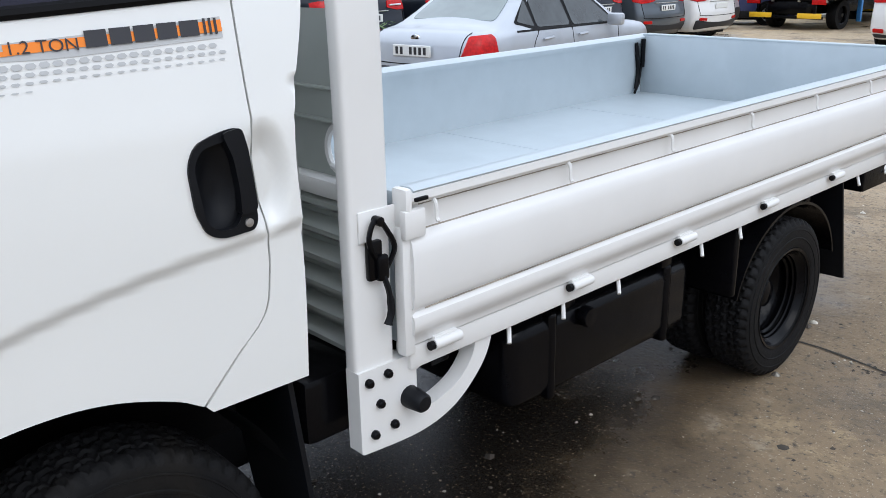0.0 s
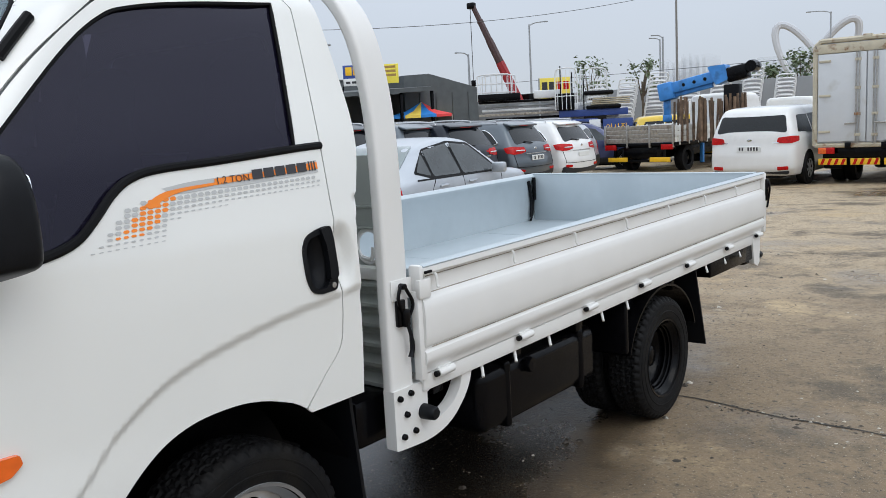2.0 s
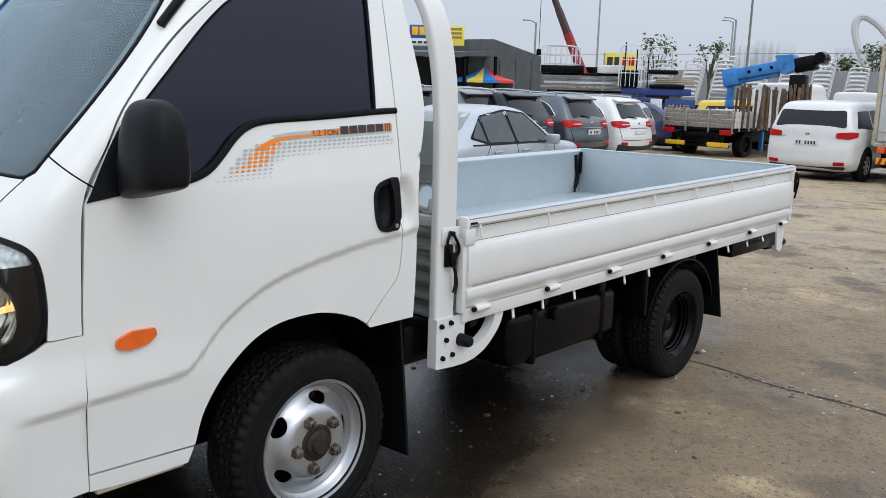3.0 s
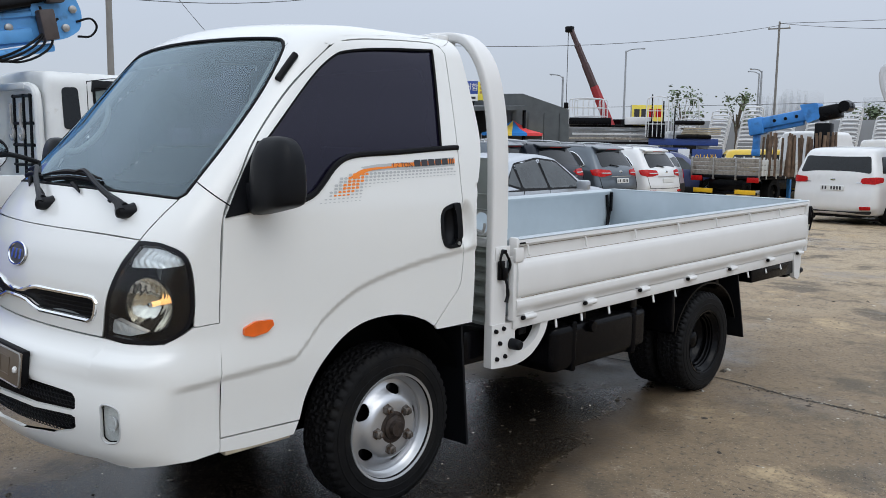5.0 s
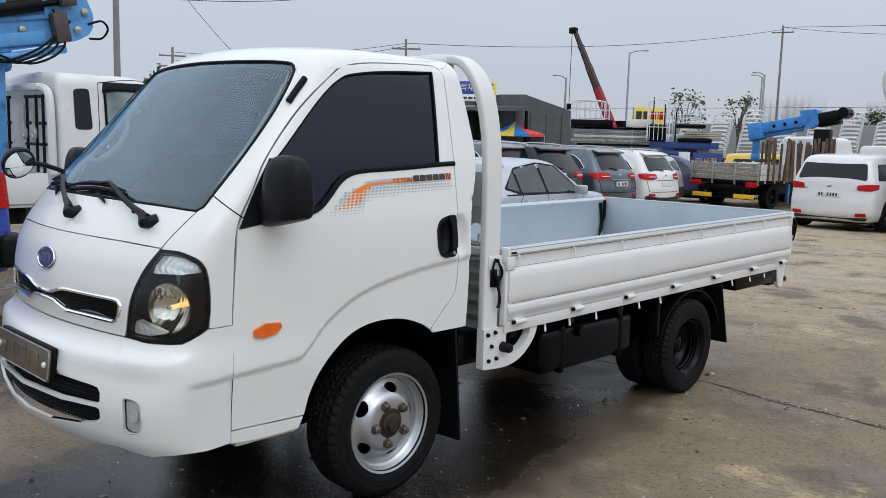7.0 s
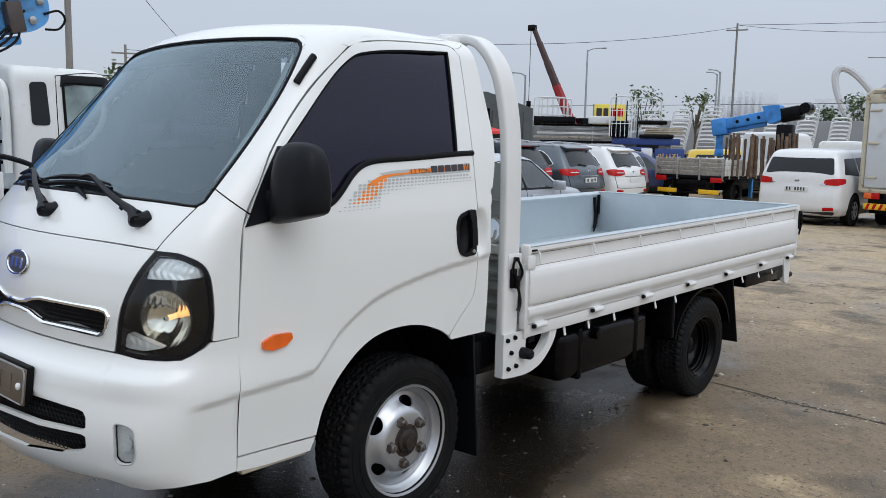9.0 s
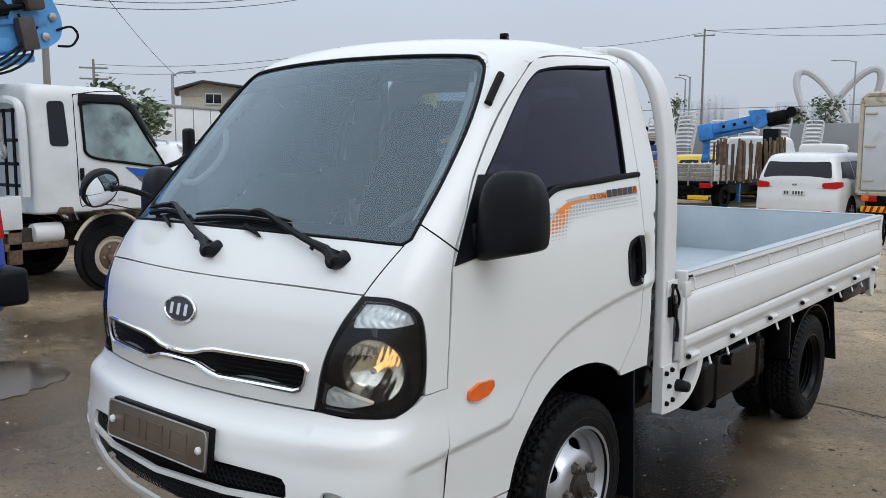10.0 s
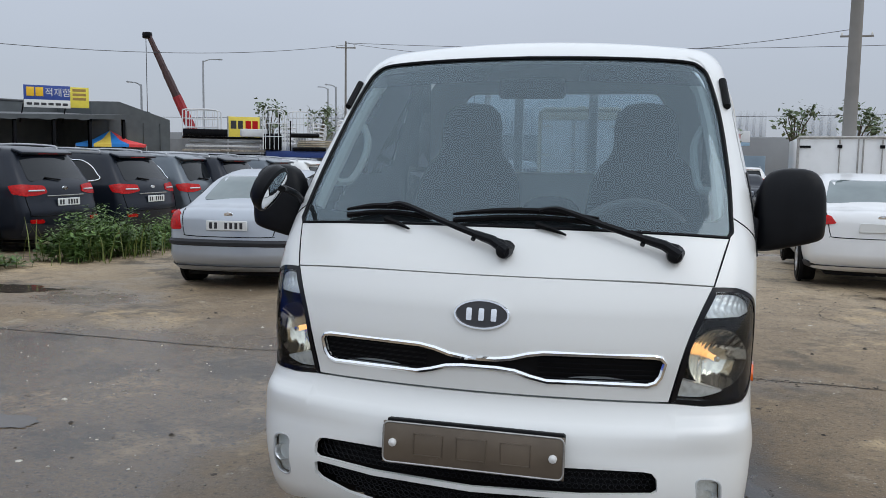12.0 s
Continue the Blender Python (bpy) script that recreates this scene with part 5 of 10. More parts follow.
# -- wheels
def tyre(r, width, rim, blocks=48):
    """One skin: side walls with rings, and a tread of staggered blocks cut by zigzag grooves."""
    h, n = width / 2, blocks * 5
    wall = [(rim, 0.86), (rim + 0.012, 0.98), (rim + 0.03, 1.02), (r * 0.755, 1.035), (r * 0.760, 1.06), (r * 0.772, 1.06), (r * 0.778, 1.03), (r * 0.83, 1.045), (r * 0.862, 1.035), (r * 0.867, 1.055), (r * 0.877, 1.05), (r * 0.882, 1.015), (r * 0.91, 1.005), (r * 0.93, 0.98)]
    cols = [(q, x, 0) for q, x in wall] + [(r * 0.952, 0.95, 3), (r * 0.972, 0.90, 3), (r * 0.985, 0.84, 3)]
    mid = [(r * (1 - 0.012 * abs(x) ** 3), x, 1) for x in np.linspace(0.78, -0.78, 27)]
    prof = cols + mid + [(q, -x, k) for q, x, k in reversed(cols)]
    v = []
    for c, (q, x, kind) in enumerate(prof):
        for i in range(n):
            a = 2 * math.pi * i / n
            d = 0.0
            if kind == 3 and (i + (2 if x < 0 else 0)) % 5 < 2:
                d = 0.009
            elif kind == 1:
                zig = 0.035 * (1 if (i // 2) % 2 else -1)
                lane = min(abs(x - g - zig) for g in (-0.50, -0.17, 0.17, 0.50))
                shift = int((x + 1) * 3.01) * 2
                d = 0.010 if lane < 0.045 else (0.008 if (i + shift) % 5 < 1 else 0.0)
            v.append((x * h, (q - d) * math.cos(a), (q - d) * math.sin(a)))
    f = [(c * n + i, c * n + (i + 1) % n, (c + 1) * n + (i + 1) % n, (c + 1) * n + i) for c in range(len(prof) - 1) for i in range(n)]
    return v, f


def rim_face(rr, dish, hub, holes, hole_r, hole_at):
    """A pressed disc with oblong hand holes, in the x = 0 plane looking to +x."""
    outer = [(rr * math.cos(a), rr * math.sin(a)) for a in np.linspace(0, 2 * math.pi, 72, endpoint=False)]
    cut = [[(hub * math.cos(a), hub * math.sin(a)) for a in np.linspace(0, 2 * math.pi, 28, endpoint=False)]]
    for k in range(holes):
        c = 2 * math.pi * (k + 0.79) / holes
        ring = []
        for a in np.linspace(0, 2 * math.pi, 18, endpoint=False):
            u, w = hole_at + 0.6 * hole_r * math.cos(a), 1.15 * hole_r * math.sin(a)
            ring.append((u * math.cos(c) - w * math.sin(c), u * math.sin(c) + w * math.cos(c)))
        cut.append(ring)
    va, fa = mesh2d(outer, cut, 0.016)
    v = []
    for a, b in va:
        d = math.hypot(a, b)
        v.append((float(np.interp(d, [p[0] for p in dish], [p[1] for p in dish])), a, b))
    fa = [tuple(map(int, q)) for q in fa]
    return merge((v, fa), ([(x - 0.006, y, z) for x, y, z in v], fa))


def wheel(name, m, r, width, rim, front):
    w = part(name, moved(tyre(r, width, rim), m), RUBBER, truck, "worn black tyre on a silver pressed steel rim with five nuts" if front else "black tyre on a deep black steel rim")
    metal = SILVER if front else CHASSIS
    h = width / 2
    lip = [(rim - 0.022, -h * 0.7), (rim - 0.02, h * 0.55), (rim - 0.006, h * 0.66), (rim - 0.002, h * 0.80), (rim + 0.008, h * 0.90), (rim + 0.014, h * 0.97), (rim + 0.012, h * 1.02), (rim + 0.002, h * 0.98)]
    v, f = lathe(lip, 72, "X")
    part("rim", moved((v, f[:-2]), m), metal, w)
    if front:
        dish = [(0.0, h * 0.98), (0.115, h * 0.96), (0.128, h * 0.88), (0.150, h * 0.55), (0.172, h * 0.40), (rim, h * 0.38)]
        part("disc", moved(rim_face(rim - 0.020, dish, 0.056, 5, 0.033, 0.152), m), SILVER, w)
        part("brake_drum", moved(lathe([(0.180, -h * 0.6), (0.180, h * 0.12), (0.165, h * 0.20), (0.0, h * 0.22)], 40, "X"), m), CHASSIS, w)
        part("hub", moved(lathe([(0.066, h * 0.5), (0.066, h * 0.97), (0.060, h * 1.0), (0.050, h * 1.0), (0.048, h * 1.07), (0.034, h * 1.12), (0.030, h * 1.3), (0.0, h * 1.32)], 28, "X"), m), DARKHUB, w)
        for k in range(5):
            a = 2 * math.pi * (k + 0.29) / 5
            y, z = 0.088 * math.cos(a), 0.088 * math.sin(a)
            part("wheel_nut", moved(merge(lathe([(0.024, h * 0.95), (0.024, h * 1.0), (0.019, h * 1.01), (0.018, h * 1.20), (0.012, h * 1.24), (0.008, h * 1.25), (0.008, h * 1.33), (0, h * 1.34)], 6, "X", (0, y, z))), m), NUT, w)
    else:
        dish = [(0.0, -h * 0.7), (0.10, -h * 0.7), (0.125, -h * 0.62), (0.145, -h * 0.2), (rim, -h * 0.05)]
        part("disc", moved(rim_face(rim - 0.020, dish, 0.05, 5, 0.022, 0.118), m), CHASSIS, w)
        for rr, x in ((rim - 0.035, 0.30), (rim - 0.022, 0.5)):
            part("rim_step", moved(lathe([(rr - 0.004, h * (x - 0.12)), (rr + 0.006, h * (x - 0.02)), (rr - 0.002, h * (x + 0.08))], 64, "X", cap=False), m), CHASSIS, w)
        part("hub", moved(lathe([(0.05, -h * 0.7), (0.05, h * 0.1), (0.03, h * 0.2), (0, h * 0.22)], 24, "X"), m), CHASSIS, w)
    return w


for s in (1, -1):
    turn = pose(0, 0, 0, 0, 0, 0 if s > 0 else 180)
    wheel("front_wheel", Matrix.Translation((0.628 * s, -0.014, 0.332)) @ turn @ pose(0, 0, 0, 20), 0.332, 0.185, 0.211, True)
    wheel("rear_wheel", Matrix.Translation((0.712 * s, 2.47, 0.303)) @ turn, 0.303, 0.165, 0.183, False)
    wheel("rear_wheel", Matrix.Translation((0.505 * s, 2.47, 0.303)) @ turn, 0.303, 0.165, 0.183, False)
part("rear_axle", merge(tube([(-0.5, 2.47, 0.312), (0.5, 2.47, 0.312)], 0.05, 12), lathe([(0.05, -0.12), (0.13, -0.06), (0.14, 0), (0.13, 0.06), (0.05, 0.12)], 20, "X", (0, 2.47, 0.312))), CHASSIS, truck)
# plain boxes added unseen under the cab to block light from the ground
part("engine", rbox(-0.30, 0.30, -0.70, 0.60, 0.24, 0.75, 0.04), CHASSIS, truck)
part("under_tray", rbox(-0.62, 0.62, -1.08, -0.52, 0.455, 0.48, 0.01), CHASSIS, truck)
for s in (1, -1):
    part("sill_flange", rbox(0.70 * s - 0.035, 0.70 * s + 0.035, -0.80, -0.53, 0.418, 0.436, 0.006), mat("beige_underseal", (0.42, 0.36, 0.27), 0.7, vary=0.2, scale=20), truck)
part("front_axle", rbox(-0.55, 0.55, -0.08, 0.05, 0.28, 0.38, 0.02), CHASSIS, truck)

# -- stripe decal of the driver's door and its mate
SET = (0.013, 0.021)
for s in (1, -1):
    def sticker(name, shapes, material, depth):
        sheets = [skin_panel(SIDE, [(y + SET[0], z + SET[1]) for y, z in o], step=0.05, depth=-depth, edge=0) for o in shapes]
        piece = merge(*[q[0] for q in sheets])
        return part(name, piece if s > 0 else mirrored(piece), material, decal)
    decal = tagged(new("stripe_decal"), "grey and orange dotted stripe decal with lettering")
    decal.parent = truck
    band = loop([(-0.245, 1.372), (-0.17, 1.381), (-0.095, 1.385), (0.08, 1.394), (0.252, 1.406)], [(0.252, 1.406), (0.252, 1.372)], [(0.252, 1.372), (0.0, 1.360), (-0.10, 1.360)], [(-0.10, 1.360), (-0.20, 1.356), (-0.245, 1.372)])
    sticker("grey_band", [band], GREYINK, 0.0012)
    orange = loop([(-0.300, 1.335), (-0.25, 1.360), (-0.19, 1.369), (-0.095, 1.374)], [(-0.095, 1.374), (-0.095, 1.383)], [(-0.095, 1.383), (0.10, 1.391), (0.252, 1.401)], [(0.252, 1.401), (0.252, 1.382)], [(0.252, 1.382), (0.0, 1.372), (-0.10, 1.367)], [(-0.10, 1.367), (-0.19, 1.360), (-0.245, 1.345), (-0.27, 1.330), (-0.300, 1.335)])
    sticker("orange_band", [orange], ORANGEINK, 0.0024)
    grey, warm = [], []
    for j in range(11):
        for i in range(36):
            y = -0.440 + 0.0195 * i + 0.0030 * j
            top = float(knots(np.array(y), (-0.44, -0.36, -0.333, -0.284, -0.20, 0.25), (1.245, 1.315, 1.336, 1.352, 1.356, 1.366)))
            low = float(knots(np.array(y), (-0.44, -0.262, -0.235, -0.10, 0.25), (1.238, 1.249, 1.290, 1.313, 1.331)))
            z = 1.244 + 0.0118 * j + 0.030 * (y + 0.1)
            if z < low or z > top - 0.001 or y > 0.248:
                continue
            full = min(1.0, max(0.0, (z - low) / 0.038)) * min(1.0, 0.35 + max(0.0, z - 1.24) / 0.10)
            a, h = 0.0056 + 0.0032 * full, 0.0010 + 0.0038 * full
            dot = [(y - a, z), (y - a * 0.55, z - h), (y + a * 0.6, z - h * 0.9), (y + a, z), (y + a * 0.55, z + h), (y - a * 0.6, z + h * 0.9)]
            lean = abs(y + 0.302 - (z - 1.300) / 0.85)
            (warm if lean < 0.038 and z > 1.262 else grey).append(dot)

    def dots(name, shapes, material):
        flat = [(y + SET[0], z + SET[1]) for o in shapes for y, z in o]
        p = lift(SIDE, flat, depth=-0.0016)[0]
        v = [tuple(q) for q in p]
        piece = v, [tuple(range(6 * k, 6 * k + 6)) for k in range(len(shapes))]
        part(name, piece if s > 0 else mirrored(piece), material, decal)
    dots("grey_dots", grey, GREYINK)
    dots("orange_dots", warm, ORANGEINK)
    # lettering: the load in words, the model name as plain bars
    bars = []
    for k, (w, h) in enumerate(((0.034, 0.026), (0.034, 0.026), (0.034, 0.026), (0.034, 0.026), (0.034, 0.026))):
        y0, z0 = 0.022 + 0.0385 * k, 1.371 + 0.0014 * k
        bars.append([(y0, z0), (y0 + w, z0 + 0.001), (y0 + w, z0 + h), (y0, z0 + h - 0.001)])
    for k in range(3):
        y0 = 0.218 + 0.010 * k
        bars.append([(y0, 1.378), (y0 + 0.005, 1.378), (y0 + 0.005, 1.404), (y0, 1.404)])
    for bar in bars:
        sticker("name_bar", [bar], BLACKINK, 0.0036)
    cu = bpy.data.curves.new("load_text", "FONT")
    cu.body, cu.size = "1.2 TON", 0.026
    tmp = new("load_text", cu)
    bpy.context.view_layer.update()
    tm = bpy.data.meshes.new_from_object(tmp.evaluated_get(bpy.context.evaluated_depsgraph_get()))
    tv = [(q.co.x, q.co.y) for q in tm.vertices]
    tf = [tuple(q.vertices) for q in tm.polygons]
    bpy.data.objects.remove(tmp)
    w = max(q[0] for q in tv)
    p = lift(SIDE, [(SET[0] - 0.093 + (a if s > 0 else w - a) / w * 0.104, SET[1] + 1.369 + b) for a, b in tv], depth=-0.0038)[0]
    piece = [tuple(q) for q in p], tf
    part("load_text", piece if s > 0 else mirrored(piece), BLACKINK, decal)

# true up the height of the upper cab and the guard frame
for ob in truck.children_recursive:
    if ob.type == "MESH":
        co = np.empty(len(ob.data.vertices) * 3, np.float32)
        ob.data.vertices.foreach_get("co", co)
        co = co.reshape(-1, 3)
        if co[:, 2].max() > 1.42:
            co[:, 2] += 0.017 * smooth(1.42, 1.84, co[:, 2])
            ob.data.vertices.foreach_set("co", co.ravel())
            ob.data.update()
truck.location.x = -0.008


# ---- ground ----
def wet_concrete():
    m = bpy.data.materials.new("wet_stained_concrete")
    m.use_nodes = True
    n, l = m.node_tree.nodes, m.node_tree.links
    b = n["Principled BSDF"]
    b.inputs["Specular IOR Level"].default_value = 0.5
    tc = n.new("ShaderNodeTexCoord")

    def noise_tex(scale, detail=8, rough=0.6):
        t = n.new("ShaderNodeTexNoise")
        t.inputs["Scale"].default_value, t.inputs["Detail"].default_value, t.inputs["Roughness"].default_value = scale, detail, rough
        l.new(tc.outputs["Object"], t.inputs["Vector"])
        return t.outputs[0]

    def mask(src, a, c):
        t = n.new("ShaderNodeMapRange")
        t.inputs["From Min"].default_value, t.inputs["From Max"].default_value = a, c
        l.new(src, t.inputs[0])
        return t.outputs[0]

    def blend(f, a, c):
        t = n.new("ShaderNodeMix")
        t.data_type = "RGBA"
        l.new(f, t.inputs["Factor"])
        for key, val in (("A", a), ("B", c)):
            if isinstance(val, tuple):
                t.inputs[key].default_value = (*val, 1)
            else:
                l.new(val, t.inputs[key])
        return t.outputs["Result"]

    # under-truck shade painted in with the damp; drier and sandier further off
    sep, far, damp_shade = n.new("ShaderNodeSeparateXYZ"), n.new("ShaderNodeMath"), n.new("ShaderNodeVectorMath")
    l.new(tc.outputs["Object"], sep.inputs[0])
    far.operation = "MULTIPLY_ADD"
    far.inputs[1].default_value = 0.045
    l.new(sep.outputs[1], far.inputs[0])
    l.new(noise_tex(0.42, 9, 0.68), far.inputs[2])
    damp_shade.operation = "MULTIPLY_ADD"
    damp_shade.inputs[1].default_value, damp_shade.inputs[2].default_value = (0.92, 0.30, 0.0), (-0.18, 0.06, 0.0)
    l.new(tc.outputs["Object"], damp_shade.inputs[0])
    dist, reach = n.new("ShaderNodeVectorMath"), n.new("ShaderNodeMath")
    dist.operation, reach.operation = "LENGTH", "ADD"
    l.new(damp_shade.outputs[0], dist.inputs[0])
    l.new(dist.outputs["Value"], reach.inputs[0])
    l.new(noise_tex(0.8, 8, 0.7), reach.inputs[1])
    col = blend(mask(noise_tex(0.30, 9, 0.65), 0.38, 0.62), (0.182, 0.130, 0.077), (0.292, 0.212, 0.126))
    col = blend(mask(far.outputs[0], 0.66, 0.92), col, (0.435, 0.338, 0.220))
    col = blend(mask(noise_tex(0.95, 10, 0.7), 0.53, 0.61), col, (0.118, 0.089, 0.056))
    col = blend(mask(noise_tex(0.55, 12, 0.75), 0.545, 0.610), col, (0.46, 0.340, 0.195))
    col = blend(mask(noise_tex(2.6, 10, 0.7), 0.54, 0.76), col, (0.140, 0.100, 0.060))
    col = blend(mask(noise_tex(5.5, 9, 0.75), 0.52, 0.78), col, (0.130, 0.097, 0.062))
    col = blend(mask(noise_tex(1.6, 10, 0.75), 0.60, 0.68), col, (0.37, 0.31, 0.225))
    # near-black layer: the truck's shade on the ground, put into the colour
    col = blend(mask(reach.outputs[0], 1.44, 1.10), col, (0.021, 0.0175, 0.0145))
    col = blend(mask(noise_tex(16, 6, 0.7), 0.55, 0.80), col, (0.098, 0.072, 0.047))
    col = blend(mask(noise_tex(34, 5, 0.7), 0.54, 0.66), col, (0.066, 0.052, 0.038))
    col = blend(mask(noise_tex(95, 3), 0.615, 0.70), col, (0.475, 0.397, 0.292))
    # a thin film of water: one large wet patch before the truck, smaller ones elsewhere
    pool, pool_len, pool_sum = n.new("ShaderNodeVectorMath"), n.new("ShaderNodeVectorMath"), n.new("ShaderNodeMath")
    pool.operation, pool_len.operation, pool_sum.operation = "MULTIPLY_ADD", "LENGTH", "ADD"
    pool.inputs[1].default_value, pool.inputs[2].default_value = (0.34, 0.30, 0.0), (1.16, -0.26, 0.0)
    l.new(tc.outputs["Object"], pool.inputs[0])
    l.new(pool.outputs[0], pool_len.inputs[0])
    l.new(pool_len.outputs["Value"], pool_sum.inputs[0])
    l.new(noise_tex(0.75, 7, 0.62), pool_sum.inputs[1])
    wet_all, wet_two = n.new("ShaderNodeMath"), n.new("ShaderNodeMath")
    wet_all.operation = wet_two.operation = "MAXIMUM"
    l.new(mask(pool_sum.outputs[0], 1.34, 1.10), wet_all.inputs[0])
    l.new(mask(noise_tex(0.42, 6, 0.58), 0.52, 0.64), wet_all.inputs[1])
    l.new(wet_all.outputs[0], wet_two.inputs[0])
    # the under-truck mask counts as wet too, darkening and glossing the ground
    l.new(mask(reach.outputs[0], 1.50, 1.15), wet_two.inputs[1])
    wet = wet_two.outputs[0]
    soaked = n.new("ShaderNodeMix")
    soaked.data_type, soaked.blend_type = "RGBA", "MULTIPLY"
    soaked.inputs["B"].default_value = (0.52, 0.50, 0.48, 1)
    l.new(wet, soaked.inputs["Factor"])
    l.new(col, soaked.inputs["A"])
    l.new(soaked.outputs["Result"], b.inputs["Base Color"])
    grain = noise_tex(30, 6, 0.75)
    ro = n.new("ShaderNodeMapRange")
    ro.inputs["To Min"].default_value, ro.inputs["To Max"].default_value = 0.62, 0.12
    l.new(wet, ro.inputs[0])
    ro_sum = n.new("ShaderNodeMath")
    ro_sum.operation, ro_sum.inputs[1].default_value = "MULTIPLY_ADD", 0.16
    l.new(grain, ro_sum.inputs[0])
    l.new(ro.outputs[0], ro_sum.inputs[2])
    l.new(ro_sum.outputs[0], b.inputs["Roughness"])
    bn = n.new("ShaderNodeBump")
    bn.inputs["Distance"].default_value = 0.010
    rough_dry = n.new("ShaderNodeMapRange")
    rough_dry.inputs["To Min"].default_value, rough_dry.inputs["To Max"].default_value = 0.85, 0.22
    l.new(wet, rough_dry.inputs[0])
    l.new(rough_dry.outputs[0], bn.inputs["Strength"])
    l.new(noise_tex(55, 5, 0.7), bn.inputs["Height"])
    l.new(bn.outputs[0], b.inputs["Normal"])
    return m


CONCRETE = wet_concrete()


def ground_z(y):
    return -0.02 * np.clip(np.asarray(y, float) - 4.0, 0.0, 22.0)


gx = np.array([-900, -120, -30, -12, 0, 12, 30, 120, 900], float)
gy = np.concatenate([[-900, -60, -10, 0, 2], np.linspace(3, 27, 25), [40, 120, 900]])
gv = [(x, y, float(ground_z(y))) for y in gy for x in gx]
nx = len(gx)
gf = [(j * nx + i, j * nx + i + 1, (j + 1) * nx + i + 1, (j + 1) * nx + i) for j in range(len(gy) - 1) for i in range(nx - 1)]
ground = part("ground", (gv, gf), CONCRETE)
tagged(ground, "wet stained brown concrete yard with joints and cracks", "ground", kind="structure")


def strip(name, line, width, material, z=0.003, wobble=0.03, label="", category="", step=0.10):
    """A thin uneven strip on the ground along a line."""
    pts = []
    for (a, b), (c, d) in zip(line, line[1:]):
        n = max(2, int(math.hypot(c - a, d - b) / step))
        pts += [(a + (c - a) * k / n, b + (d - b) * k / n) for k in range(n)]
    v = []
    for k, (x, y) in enumerate(pts):
        q = noise.noise(Vector((x * 2.1, y * 2.1, 3.0))) * wobble + noise.noise(Vector((x * 9, y * 9, 1.0))) * wobble * 0.4
        h = width * (0.35 + 0.9 * abs(noise.noise(Vector((x * 6, y * 6, 7.0)))))
        a, b = pts[max(0, k - 1)], pts[min(len(pts) - 1, k + 1)]
        d = Vector((b[0] - a[0], b[1] - a[1])).normalized()
        for s in (1, -1):
            px_, py_ = x - d.y * (q + s * h), y + d.x * (q + s * h)
            v.append((px_, py_, float(ground_z(py_)) + z))
    ob = part(name, (v, [(2 * k, 2 * k + 2, 2 * k + 3, 2 * k + 1) for k in range(len(pts) - 1)]), material)
    return tagged(ob, label, category, kind="structure")


CRACK = mat("dirt_filled_joint", (0.035, 0.03, 0.024), 0.85, vary=0.4, scale=20)
strip("ground_joint", [(-14, 2.40), (-4.4, 2.44), (-2.8, 2.42), (0.8, 2.80), (1.3, 2.74), (2.4, 2.70), (6, 2.72), (12, 2.8)], 0.013, CRACK, label="dark dirt-filled joint between concrete slabs", category="joint")
strip("ground_crack", [(1.75, 6.9), (2.05, 6.4), (2.5, 6.1), (3.2, 5.2)], 0.009, CRACK, wobble=0.10, label="thin branching crack in wet concrete", category="crack")
strip("ground_crack", [(2.05, 6.4), (2.0, 5.7), (2.3, 5.1)], 0.006, CRACK, wobble=0.08, label="thin crack in wet concrete", category="crack")
strip("ground_crack", [(1.5, 9.8), (1.9, 9.0), (2.6, 8.6), (2.8, 7.6), (3.4, 7.2)], 0.008, CRACK, wobble=0.14, label="thin branching crack in pale concrete", category="crack")
strip("ground_joint", [(-14, 7.9), (-8, 7.9), (12, 8.25)], 0.010, CRACK, label="dark joint between far concrete slabs", category="joint")


def puddle(name, cx, cy, rx, ry, seed, label):
    ring = []
    for k in range(72):
        a = 2 * math.pi * k / 72
        q = 1 + 0.35 * noise.noise(Vector((math.cos(a) * 1.4 + seed, math.sin(a) * 1.4, seed))) + 0.22 * noise.noise(Vector((math.cos(a) * 4 + seed, math.sin(a) * 4, 2.0)))
        ring.append((cx + rx * q * math.cos(a), cy + ry * q * math.sin(a), float(ground_z(cy + ry * q * math.sin(a))) + 0.004))
    return tagged(part(name, (ring, [tuple(range(72))]), WATER), label, "puddle", kind="structure")


WATER = mat("shallow_muddy_water", (0.075, 0.058, 0.042), 0.08, vary=0.25, scale=1.5)
puddle("puddle", -3.75, -0.35, 0.62, 0.46, 1.0, "shallow muddy puddle reflecting the sky")
puddle("puddle", -3.1, 0.35, 0.26, 0.10, 4.0, "small shallow puddle on worn concrete")
puddle("puddle", -6.6, 4.3, 0.55, 0.28, 6.0, "dark wet puddle by the weeds")

# loose chips, leaves and small stones
CHIP = mat("loose_chips", (0.055, 0.045, 0.035), 0.8, vary=0.6, scale=3, stain=(0.60, 0.56, 0.48), stain_at=0.50, stain_scale=9)
rng = random.Random(7)
cv, cf = [], []
